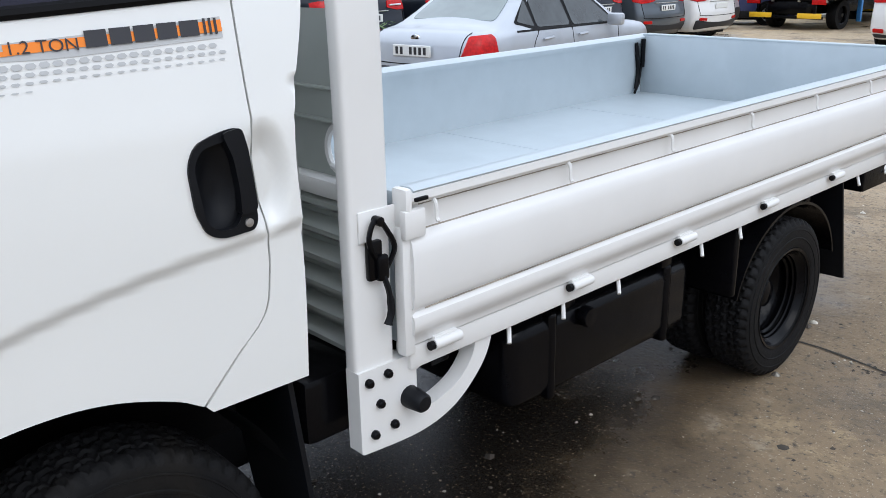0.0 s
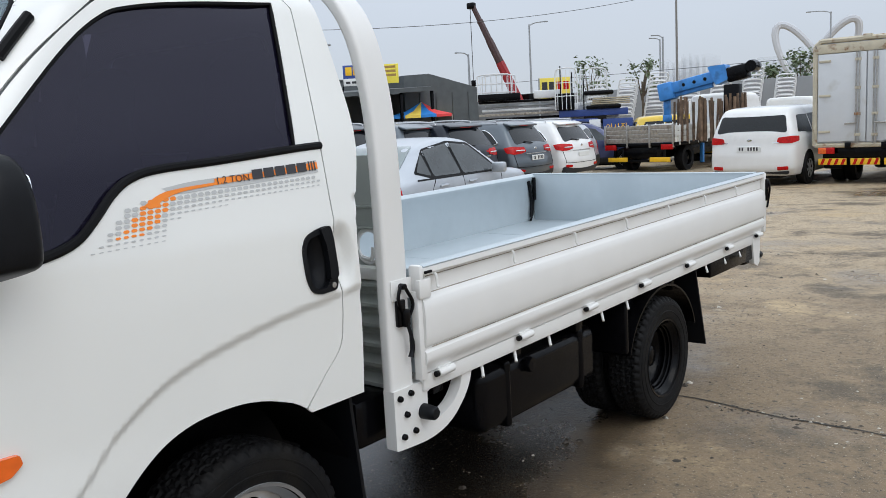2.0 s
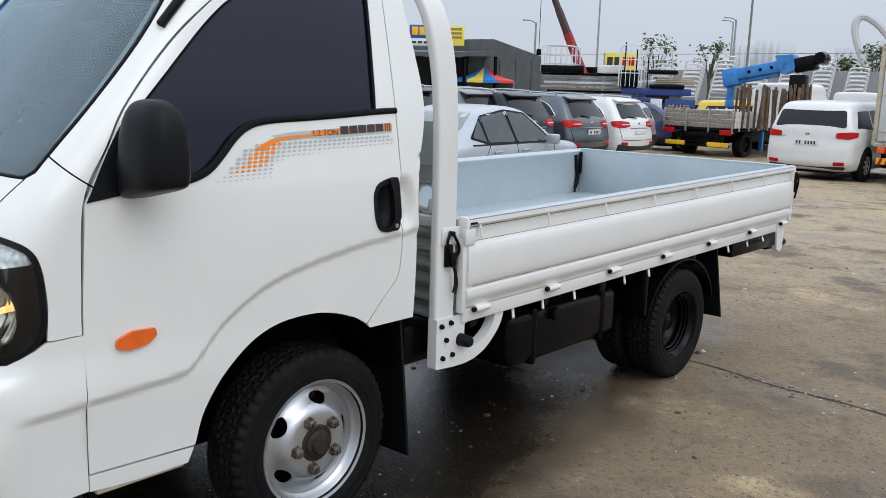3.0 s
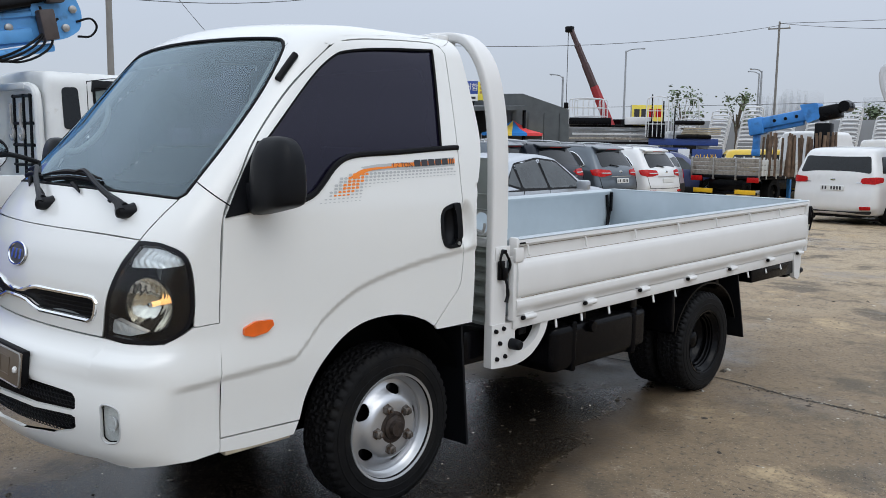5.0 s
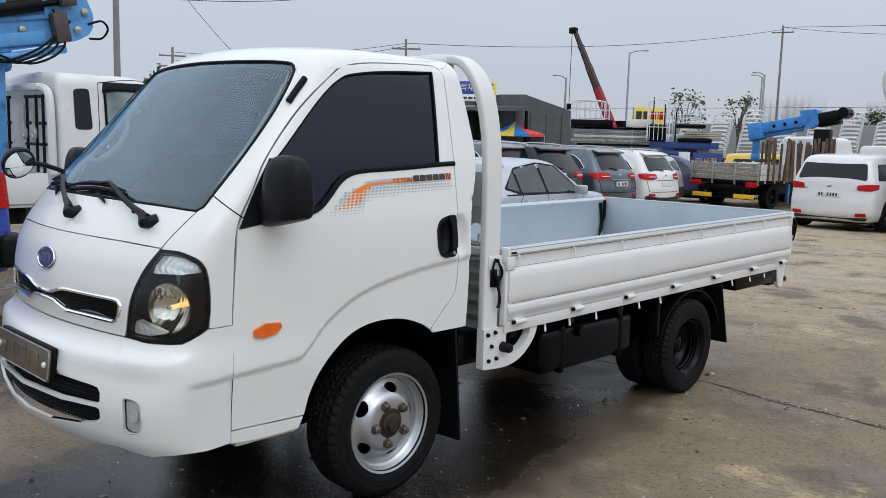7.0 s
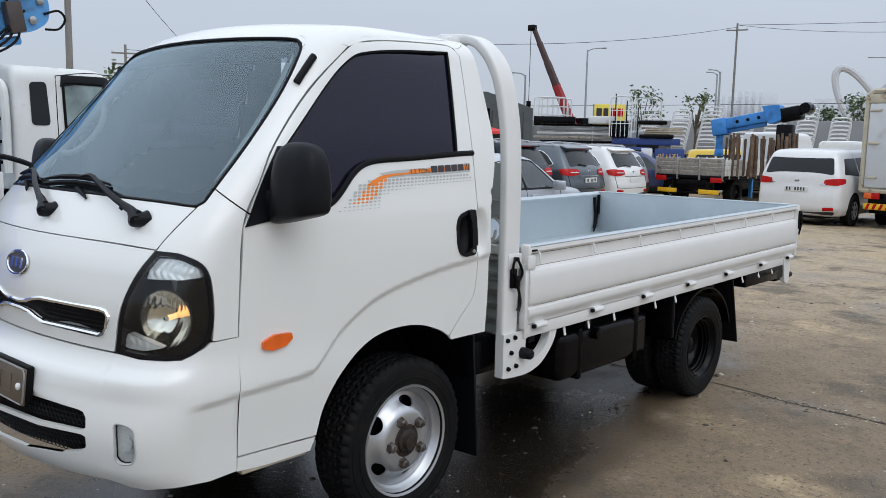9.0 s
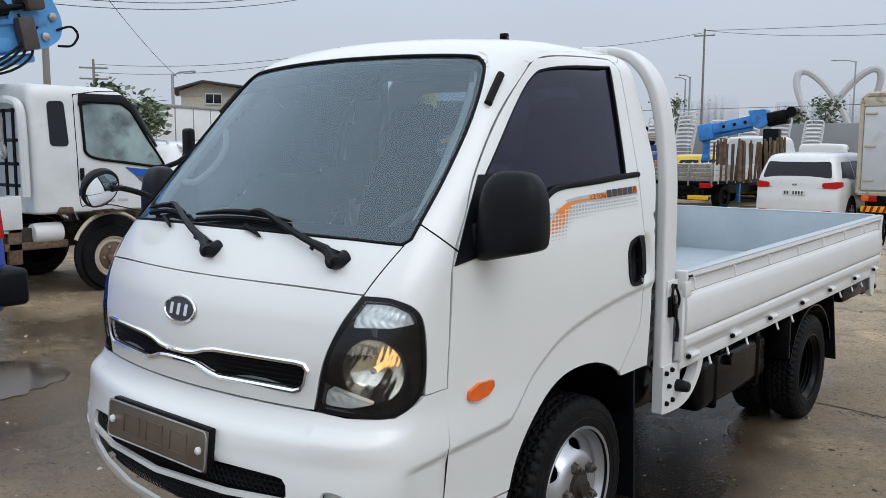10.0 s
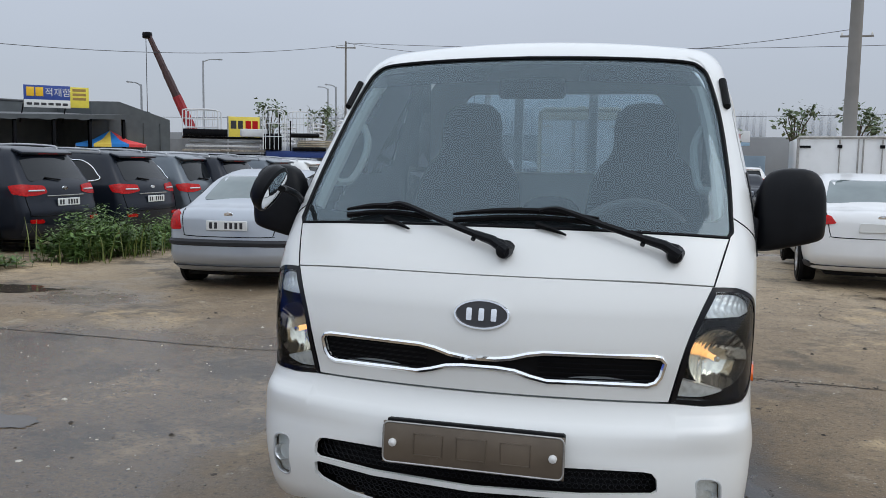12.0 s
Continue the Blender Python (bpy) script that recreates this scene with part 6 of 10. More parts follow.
for k in range(3200):
    x, y = rng.uniform(-6, 5), rng.uniform(-3.4, 8)
    r = rng.uniform(0.004, 0.010) * (2.4 if rng.random() < 0.10 else 1)
    b, n, z0 = len(cv), rng.randint(4, 6), float(ground_z(y))
    t0 = rng.uniform(0, 6)
    for i in range(n):
        a = t0 + 2 * math.pi * i / n
        cv.append((x + r * rng.uniform(0.6, 1.3) * math.cos(a), y + r * rng.uniform(0.6, 1.3) * math.sin(a), z0 + 0.001))
    cv.append((x, y, z0 + r * rng.uniform(0.3, 0.8)))
    cf += [(b + i, b + (i + 1) % n, b + n) for i in range(n)]
for k in range(6500):
    x, y = rng.uniform(-4.5, 4.5), rng.uniform(-3.4, 6.5)
    r, b, z0, t0 = rng.uniform(0.0018, 0.0045), len(cv), float(ground_z(y)), rng.uniform(0, 6)
    cv += [(x + r * rng.uniform(0.6, 1.4) * math.cos(t0 + 2.1 * i), y + r * rng.uniform(0.6, 1.4) * math.sin(t0 + 2.1 * i), z0 + 0.001) for i in range(3)]
    cv.append((x, y, z0 + r * rng.uniform(0.5, 1.0)))
    cf += [(b + i, b + (i + 1) % 3, b + 3) for i in range(3)]
tagged(part("ground_litter", (cv, cf), CHIP), "small stones, chips and leaf bits on wet concrete", "litter", kind="stuff")


rv, rf = [], []
for k in range(420):
    u = rng.uniform(0.9, 5.5)
    x, y = u, 2.74 + rng.gauss(0, 0.035)
    r = rng.uniform(0.004, 0.012) * (1.8 if 2.3 < u < 3.3 and rng.random() < 0.4 else 1)
    q, n = len(rv), rng.randint(4, 6)
    for i in range(n):
        a = 2 * math.pi * i / n
        rv.append((x + r * rng.uniform(0.6, 1.3) * math.cos(a), y + r * rng.uniform(0.6, 1.3) * math.sin(a), 0.001))
    rv.append((x, y, r * rng.uniform(0.4, 0.8)))
    rf += [(q + i, q + (i + 1) % n, q + n) for i in range(n)]
tagged(part("joint_rubble", (rv, rf), CHIP), "crumbled concrete bits along a slab joint", "rubble", kind="stuff")


# ---- other vehicles ----
def paint(name, color, metal=0.0, rough=0.3, vary=0.03, coat=0.6):
    return mat(name, color, rough, metal, vary=vary, scale=4, coat=coat, spec=0.5 if coat > 0.3 else 0.25, stain=tuple(c * 0.86 for c in color), stain_at=0.6, stain_scale=2)


P_BLACK = paint("black_metallic_paint", (0.011, 0.0145, 0.023), 0.2, coat=0.25)
P_SLATE = paint("slate_grey_paint", (0.10, 0.12, 0.14), 0.5)
P_WHITE = paint("white_van_paint", (0.74, 0.74, 0.73))
P_SILVER = paint("silver_paint", (0.43, 0.46, 0.50), 0.35)
P_BEIGE = paint("pale_beige_silver_paint", (0.42, 0.42, 0.38), 0.45)
P_BLUE = paint("bright_blue_paint", (0.022, 0.07, 0.42))
P_YELLOW = paint("yellow_paint", (0.70, 0.47, 0.03))
P_NAVY = paint("navy_paint", (0.02, 0.035, 0.13))
P_CRANE = mat("blue_crane_paint", (0.045, 0.24, 0.62), 0.45, vary=0.12, scale=5, stain=(0.03, 0.14, 0.36), stain_at=0.58, stain_scale=3)
P_CRANE_PALE = mat("pale_blue_crane_paint", (0.10, 0.33, 0.66), 0.45, vary=0.12, scale=5, stain=(0.05, 0.12, 0.22), stain_at=0.62, stain_scale=4)
OLDWHITE = mat("old_white_paint", (0.70, 0.71, 0.69), 0.5, vary=0.06, scale=4, stain=(0.42, 0.36, 0.27), stain_at=0.63, stain_scale=3, bump=0.05, bump_scale=30)
RUSTY = mat("rusting_cream_paint", (0.52, 0.47, 0.36), 0.6, vary=0.12, scale=6, stain=(0.22, 0.11, 0.05), stain_at=0.56, stain_scale=5)
WINDOW = mat("dark_car_glass", (0.008, 0.010, 0.012), 0.05, vary=0.1, spec=0.35)
PALEWIN = mat("pale_car_glass", (0.13, 0.17, 0.17), 0.04, vary=0.15, scale=3, coat=1.0)
SIDEWIN = mat("grey_car_side_glass", (0.035, 0.042, 0.045), 0.05, vary=0.3, scale=4, spec=0.5)
REDLENS = mat("red_lamp_lens", (0.46, 0.008, 0.008), 0.25, vary=0.3, scale=30, spec=0.25)
CLEARLENS = mat("clear_lamp_lens", (0.65, 0.66, 0.68), 0.15, 0.3, vary=0.1, scale=40, coat=0.8)
LOWER = mat("grey_lower_cladding", (0.035, 0.036, 0.04), 0.5, vary=0.1, spec=0.2)
WHITEBOARD = mat("white_plate", (0.72, 0.73, 0.71), 0.4, vary=0.03)
WOOD = mat("weathered_grey_wood", (0.30, 0.27, 0.23), 0.8, vary=0.3, scale=12, stain=(0.16, 0.13, 0.10), stain_scale=4, bump=0.2, bump_scale=40, rand=0.25)
YELLOWBAR = mat("yellow_marker", (0.85, 0.50, 0.02), 0.4, vary=0.08)
GREYBOX = mat("pale_grey_box_panel", (0.60, 0.62, 0.64), 0.45, vary=0.04, scale=3, stain=(0.50, 0.50, 0.49), stain_at=0.58, stain_scale=2)
TARP = mat("grey_tarpaulin", (0.075, 0.085, 0.09), 0.7, vary=0.15, scale=2, bump=0.2, bump_scale=4)
# near-black holds the shade of the shed's inside and the wheel arches
DARK = mat("hollow_shade_black", (0.012, 0.012, 0.013), 0.8, vary=0.3, spec=0.1)
# far sculpture's grey: the haze over it is put into the colour
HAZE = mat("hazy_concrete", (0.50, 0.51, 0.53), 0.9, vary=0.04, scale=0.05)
POLE = mat("grey_pole_concrete", (0.215, 0.205, 0.19), 0.8, vary=0.12, scale=2)
GALVPOLE = mat("galvanised_pole", (0.34, 0.36, 0.38), 0.5, 0.4, vary=0.08)
WIRE = mat("dark_cable", (0.06, 0.06, 0.065), 0.6)
REDPAINT = mat("red_crane_paint", (0.34, 0.022, 0.028), 0.5, vary=0.2, scale=1)
LEAF = mat("leaf_green", (0.105, 0.185, 0.042), 0.6, vary=0.5, scale=3, rand=0.2)
GRASS = mat("yellow_green_grass", (0.15, 0.185, 0.042), 0.6, vary=0.5, scale=3)
BARK = mat("bark", (0.09, 0.07, 0.05), 0.9, vary=0.3)


def g_level(y):
    """The yard falls away slightly behind the truck."""
    return -0.02 * min(max(y - 4.0, 0.0), 22.0)


def hull(field, c, rad, n=22):
    """A closed skin found by rays from a centre: a rounded cube of rays."""
    c, rad = np.array(c, float), np.array(rad, float)
    k = np.linspace(-1, 1, n + 1)
    a, b = np.meshgrid(k, k)
    a, b, o = a.ravel(), b.ravel(), np.ones(a.size)
    dirs, faces = [], []
    for f, d in enumerate(((a, b, o), (b, a, -o), (o, a, b), (-o, b, a), (b, o, a), (a, -o, b))):
        dirs.append(np.stack(d, 1) * rad)
        for i in range(n):
            for j in range(n):
                q = f * (n + 1) ** 2 + i * (n + 1) + j
                faces.append((q, q + 1, q + n + 2, q + n + 1))
    d = np.concatenate(dirs)
    lo, hi = np.zeros(len(d)), np.full(len(d), 1.6)
    for _ in range(18):
        m = (lo + hi) / 2
        p = c + m[:, None] * d
        neg = field(p[:, 0], p[:, 1], p[:, 2]) < 0
        lo, hi = np.where(neg, m, lo), np.where(neg, hi, m)
    p, e = c + lo[:, None] * d, 1e-3
    g = np.stack([field(*(p + e * np.eye(3)[q]).T) - field(*(p - e * np.eye(3)[q]).T) for q in range(3)], 1)
    g /= np.linalg.norm(g, axis=1)[:, None] + 1e-12
    _, first, back = np.unique(np.round(p, 4), axis=0, return_index=True, return_inverse=True)
    back = back.ravel()
    p, g = p[first], g[first]
    faces = [tuple(int(back[v]) for v in q) for q in faces]
    return ([tuple(q) for q in p], faces), [tuple(q) for q in g]


def car_field(L, width, top, rear, half, clear=0.22, nose=0.30, blend=0.14):
    (ty, tz), (rz, ry), (hz, hx) = top, rear, half

    def field(x, y, z):
        ax = np.abs(x)
        w = knots(z, hz, hx) * width / 2
        w = w - 0.07 * smooth(0.9, 0.0, y) ** 2 - 0.16 * smooth(L - 1.0, L, y) ** 2
        back = knots(z, rz, ry) + 0.16 * x * x - y
        front = y - (L - nose * np.clip(z - 0.55, 0, 1) ** 2 - 0.20 * x * x)
        f = soft_max(ax - w, z - knots(y, ty, tz) + 0.05 * x * x, blend)
        return soft_max(soft_max(soft_max(f, back, blend), front, blend), clear - z, 0.06)
    return field


def road_wheel(name, r, width, at, parent, rim_mat, out, spokes=5):
    """A tyre with a spoked rim; out is +1 or -1, the side that it faces."""
    h = width / 2
    w = part(name, lathe([(r * 0.60, -h), (r * 0.95, -h), (r, -h * 0.7), (r, h * 0.7), (r * 0.95, h), (r * 0.62, h), (r * 0.60, h * 0.7)], 32, "X", at, cap=False), RUBBER, parent)
    x = at[0] + out * h * 0.88
    pieces = [lathe([(r * 0.62, out * h * 0.60), (r * 0.61, out * h * 1.0), (r * 0.57, out * h * 0.95), (r * 0.53, out * h * 0.6)], 28, "X", at, cap=False), lathe([(r * 0.16, 0), (r * 0.14, out * 0.012), (0, out * 0.014)], 12, "X", (x, at[1], at[2]))]
    for k in range(spokes):
        q = 2 * math.pi * k / spokes
        bar = rbox(-0.012, 0.012, -0.022, 0.022, r * 0.12, r * 0.56, 0.006, 1)
        pieces.append(moved(bar, Matrix.Translation((x, at[1], at[2])) @ Matrix.Rotation(q, 4, "X")))
    part("rim", merge(*pieces), rim_mat, w)
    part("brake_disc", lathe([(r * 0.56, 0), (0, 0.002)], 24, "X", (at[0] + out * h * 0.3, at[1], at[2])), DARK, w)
    return w


def car(name, label, category, spec, body_paint, at, lights, group=""):
    """A car with its rear at y = 0, facing +y. A second one of the same kind and paint is a copy."""
    key = (id(spec), body_paint.name)
    if key in CARS:
        return tagged(copy_thing(CARS[key], at), label, category, group)
    fld, L, wd = spec["field"], spec["L"], spec["W"]
    c = thing(name, label, category, at, group)
    sh = hull(fld, (0, L * 0.5, spec["mid"]), (wd * 0.75, L * 0.75, spec["H"] * 0.75), spec.get("n", 22))
    sheet_part("body", sh, body_paint, c)
    ops = dict(step=0.09, edge=0.012, field=fld)
    sheet_part("rear_window", skin_panel(FRONT, spec["rear_glass"], depth=-0.006, **ops), spec.get("glass", WINDOW), c)
    for poly in spec["side_glass"]:
        sh = skin_panel(SIDE, poly, depth=-0.006, **ops)
        sheet_part("side_window", sh, spec.get("side_mat", spec.get("glass", WINDOW)), c)
        sheet_part("side_window", flip(sh), spec.get("side_mat", spec.get("glass", WINDOW)), c)
    for view, poly in spec["lamps"]:
        sh = skin_panel(view, poly, depth=-0.014, step=0.05, edge=0.02, field=fld)
        sheet_part("tail_lamp", sh, lights, c, "red tail lamp")
        sheet_part("tail_lamp", flip(sh), lights, c, "red tail lamp")
    for view, poly in spec.get("reflectors", ()):
        sh = skin_panel(view, poly, depth=-0.02, step=0.05, edge=0.02, field=fld)
        sheet_part("rear_reflector", sh, REDLENS, c)
        sheet_part("rear_reflector", flip(sh), REDLENS, c)
    for nm, poly, m in spec.get("bands", ()):
        sheet_part(nm, skin_panel(FRONT, poly, depth=-0.022, **ops), m, c)
    for nm, poly, m in spec.get("side_bands", ()):
        sh = skin_panel(SIDE, poly, depth=-0.008, **ops)
        sheet_part(nm, sh, m, c)
        sheet_part(nm, flip(sh), m, c)
    # plate with bars for its number
    py = float(lift(FRONT, [(0, spec["plate_z"])], fld)[0][0][1])
    plate = part("number_plate", rbox(-0.26, 0.26, py - 0.028, py - 0.012, spec["plate_z"] - 0.06, spec["plate_z"] + 0.06, 0.006, 1), WHITEBOARD, c, "white number plate")
    for k in range(7):
        x = -0.20 + 0.064 * k
        if k != 2 and spec.get("number", True):
            part("digit_bar", rbox(x - 0.018, x + 0.018, py - 0.0305, py - 0.0275, spec["plate_z"] - 0.038, spec["plate_z"] + 0.038, 0), BLACKINK, plate)
    part("badge", moved(lathe([(0.055, 0), (0.05, -0.012), (0, -0.013)], 18, "Y"), Matrix.Translation((0, float(lift(FRONT, [(0, spec["badge_z"])], fld)[0][0][1]) + 0.002, spec["badge_z"])) @ Matrix.Diagonal((1.1, 1, 0.6, 1))), CHROME, c)
    r = spec["r"]
    for y in spec["axles"]:
        for s in (1, -1):
            x = s * (wd / 2 - 0.12)
            # near-black disc on the uncut body stands in for the shaded arch
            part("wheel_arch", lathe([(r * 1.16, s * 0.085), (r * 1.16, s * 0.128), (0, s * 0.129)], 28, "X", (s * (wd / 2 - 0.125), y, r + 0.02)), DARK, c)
            road_wheel("wheel", r, 0.22, (x + s * 0.031, y, r), c, spec.get("rim", SILVER), s, 7)
    for x in (0.30, -0.30):
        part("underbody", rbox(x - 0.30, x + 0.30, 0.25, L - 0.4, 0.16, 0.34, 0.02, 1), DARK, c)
    for s in (1, -1):
        if spec.get("mirror"):
            y, z = spec["mirror"]
            part("door_mirror", moved(rbox(-0.10, 0.10, -0.055, 0.055, -0.07, 0.07, 0.03, 2), Matrix.Translation((s * (wd / 2 + 0.09), y, z))), spec.get("mirror_paint", body_paint), c)
        for y in spec.get("handles", ()):
            p = lift(SIDE, [(y, spec["handle_z"]), (y + 0.2, spec["handle_z"] + 0.01)], fld, -0.02)[0]
            part("door_handle", tube([(s * q[0], q[1], q[2]) for q in p], 0.016, 6), body_paint, c)
        if spec.get("rails"):
            y0, y1, x, z = spec["rails"]
            part("roof_rail", tube(catmull([(s * x, y0, z - 0.05), (s * x, y0 + 0.1, z), (s * x * 1.01, (y0 + y1) / 2, z + 0.025), (s * x, y1, z - 0.04)], 4), 0.018, 6), spec.get("rail_mat", SILVER), c)
    if spec.get("spoiler"):
        hw, deep, z0, z1 = spec["spoiler"]
        y0 = float(lift(FRONT, [(0, z0)], fld)[0][0][1])
        part("spoiler_lip", moved(rbox(-hw, hw, 0, deep + 0.12, 0, 0.045, 0.018, 2), Matrix.Translation((0, y0 - deep * 0.55, z0)) @ pose(0, 0, 0, 16, 0, 0)), body_paint, c)
        part("brake_lamp", rbox(-0.22, 0.22, y0 - deep * 0.55 - 0.006, y0 - deep * 0.55 + 0.02, z0 + 0.012, z0 + 0.03, 0.004, 1), lights, c)
        part("rear_wiper", tube([(-0.05, float(lift(FRONT, [(-0.05, 1.15)], fld)[0][0][1]) - 0.03, 1.15), (-0.34, float(lift(FRONT, [(-0.34, 1.19)], fld)[0][0][1]) - 0.03, 1.19)], 0.014, 6), TRIM, c)
        for x0, x1, z in ((-0.42, 0.42, 0.90),):
            part("tailgate_garnish", tube([tuple(q) for q in lift(FRONT, [(x, z) for x in np.linspace(x0, x1, 9)], fld, -0.012)[0]], 0.010, 6), STEEL, c)
        part("tailgate_seam", tube([tuple(q) for q in lift(FRONT, catmull([(-0.80, 0.92), (-0.77, 0.66), (-0.70, 0.60), (0, 0.59), (0.70, 0.60), (0.77, 0.66), (0.80, 0.92)], 4), fld, -0.001)[0]], 0.007, 5), TRIM, c)
        for x in (0.66,):
            for s in (1, -1):
                bar = [tuple(q) for q in lift(FRONT, [(s * xx, 0.985) for xx in np.linspace(0.46, 0.74, 6)], fld, -0.022)[0]]
                part("lamp_strip", tube(bar, 0.014, 6), CLEARLENS, c)
    if spec.get("strip"):
        z, half, r0 = spec["strip"]
        p = lift(FRONT, [(half * k / 12, z) for k in range(-12, 13)], fld, 0.022)[0]
        part("bumper_strip", tube([tuple(q) for q in p], r0, 8), LOWER, c, "dark bumper moulding")
    for view, line in spec.get("seams", ()):
        p = lift(view, catmull(line, 4), fld, 0.001)[0]
        for s in (1, -1) if view is SIDE else (1,):
            part("panel_seam", tube([(s * q[0], q[1], q[2]) for q in p], 0.006, 5), TRIM, c)
    for poly in spec.get("surrounds", ()):
        sh = skin_panel(SIDE, poly, depth=-0.003, **ops)
        sheet_part("window_surround", sh, TRIM, c)
        sheet_part("window_surround", flip(sh), TRIM, c)
    if spec.get("trim"):
        p = lift(SIDE, catmull([(2.7, 1.49), (2.2, 1.535), (1.6, 1.53), (1.22, 1.50), (1.02, 1.485), (0.81, 1.385), (0.66, 1.25), (0.59, 1.175), (0.74, 1.13), (1.22, 1.09)], 4), fld, -0.012)[0]
        for s in (1, -1):
            part("window_trim", tube([(s * q[0], q[1], q[2]) for q in p], 0.012, 6), CHROME, c)
    CARS[key] = c
    return c


CARS = {}


suv_f = car_field(4.7, 1.89, ((0.0, 0.45, 1.0, 1.9, 2.6, 3.0, 3.55, 4.2, 4.7), (1.50, 1.645, 1.685, 1.70, 1.655, 1.50, 1.12, 1.03, 0.86)), ((0.25, 0.45, 0.62, 0.85, 1.02, 1.25, 1.50, 1.70), (0.12, 0.01, 0.0, 0.05, 0.09, 0.24, 0.42, 0.55)), ((0.22, 0.45, 0.8, 1.0, 1.1, 1.62, 1.8), (0.93, 1.0, 1.0, 0.985, 0.95, 0.73, 0.66)))
SUV = dict(field=suv_f, L=4.7, W=1.89, H=1.70, mid=0.85, plate_z=0.80, badge_z=1.02, r=0.35, axles=(0.95, 3.70),
           rear_glass=rounded([(-0.66, 1.13), (0.66, 1.13), (0.58, 1.50), (-0.58, 1.50)], 0.07),
           side_glass=[rounded([(0.60, 1.19), (0.74, 1.14), (1.22, 1.10), (1.22, 1.49), (1.02, 1.475), (0.82, 1.38)], 0.04), rounded([(1.30, 1.09), (2.15, 1.07), (2.12, 1.52), (1.30, 1.50)], 0.04), rounded([(2.22, 1.07), (3.18, 1.06), (2.72, 1.46), (2.22, 1.52)], 0.04)],
           lamps=[(CORNER * np.array([[1, 1, 1]]), None)], bands=[("spoiler", rounded([(-0.60, 1.52), (0.60, 1.52), (0.52, 1.60), (-0.52, 1.60)], 0.03), P_BLACK), ("bumper_cladding", rounded([(-0.84, 0.30), (0.84, 0.30), (0.86, 0.50), (-0.86, 0.50)], 0.05), LOWER)],
           side_bands=[("sill_cladding", rounded([(1.36, 0.24), (3.30, 0.24), (3.30, 0.38), (1.36, 0.38)], 0.03), LOWER)], mirror=(3.05, 1.10), handles=(1.4, 2.3), handle_z=0.98, rails=(0.75, 2.6, 0.64, 1.695), spoiler=(0.58, 0.11, 1.545, 1.60), trim=2)


def wrap_lamp(fld, pts):
    """A lamp outline given by rear view (x, z), recast for the corner view."""
    out = []
    for x, z in pts:
        while float(lift(FRONT, [(x, z)], fld)[0][0][1]) > 0.5 or float(fld(np.array(x), np.array(0.5), np.array(z))) > -0.005:
            x -= 0.01
        out.append((x, z))
    return to_view(CORNER, lift(FRONT, out, fld)[0])


SUV["lamps"] = [(CORNER, rounded(wrap_lamp(suv_f, [(0.40, 0.95), (0.43, 1.06), (0.80, 1.085), (0.91, 1.06), (0.90, 0.94), (0.80, 0.905), (0.62, 0.91)]), 0.03))]
SUV["reflectors"] = [(CORNER, rounded(wrap_lamp(suv_f, [(0.55, 0.48), (0.55, 0.54), (0.78, 0.55), (0.78, 0.49)]), 0.02))]
SUV_STRIP = dict(SUV, bands=SUV["bands"] + [("lamp_strip", rounded([(-0.52, 0.985), (0.52, 0.985), (0.52, 1.02), (-0.52, 1.02)], 0.01), REDLENS)])
WHITE_SUV = dict(SUV, number=False, bands=[("spoiler", SUV["bands"][0][1], P_WHITE), SUV["bands"][1]])
SLATE_SUV = dict(SUV, bands=[("spoiler", SUV["bands"][0][1], P_SLATE), SUV["bands"][1]])
west = pose(0, 0, 0, 0, 0, 90)
for y, x, spec, pt, lab in ((5.92, -9.35, WHITE_SUV, P_WHITE, "white family car with a dark lower bumper, parked by weeds"), (8.30, -9.0, SUV, P_BLACK, "black tall family car parked tail out"), (10.72, -9.0, SUV, P_BLACK, "black tall family car parked tail out"),
                             (12.85, -9.0, SLATE_SUV, P_SLATE, "slate grey tall family car parked tail out"), (13.85, -8.6, SUV_STRIP, P_BLACK, "black family car with a red lamp strip across its tail"), (16.15, -8.6, SLATE_SUV, P_SLATE, "slate grey tall family car parked tail out"), (18.35, -8.6, WHITE_SUV, P_WHITE, "white tall family car parked tail out")):
    car("parked_car", lab, "car", spec, pt, Matrix.Translation((x, y, g_level(y))) @ west, REDLENS, "cars parked in a row")

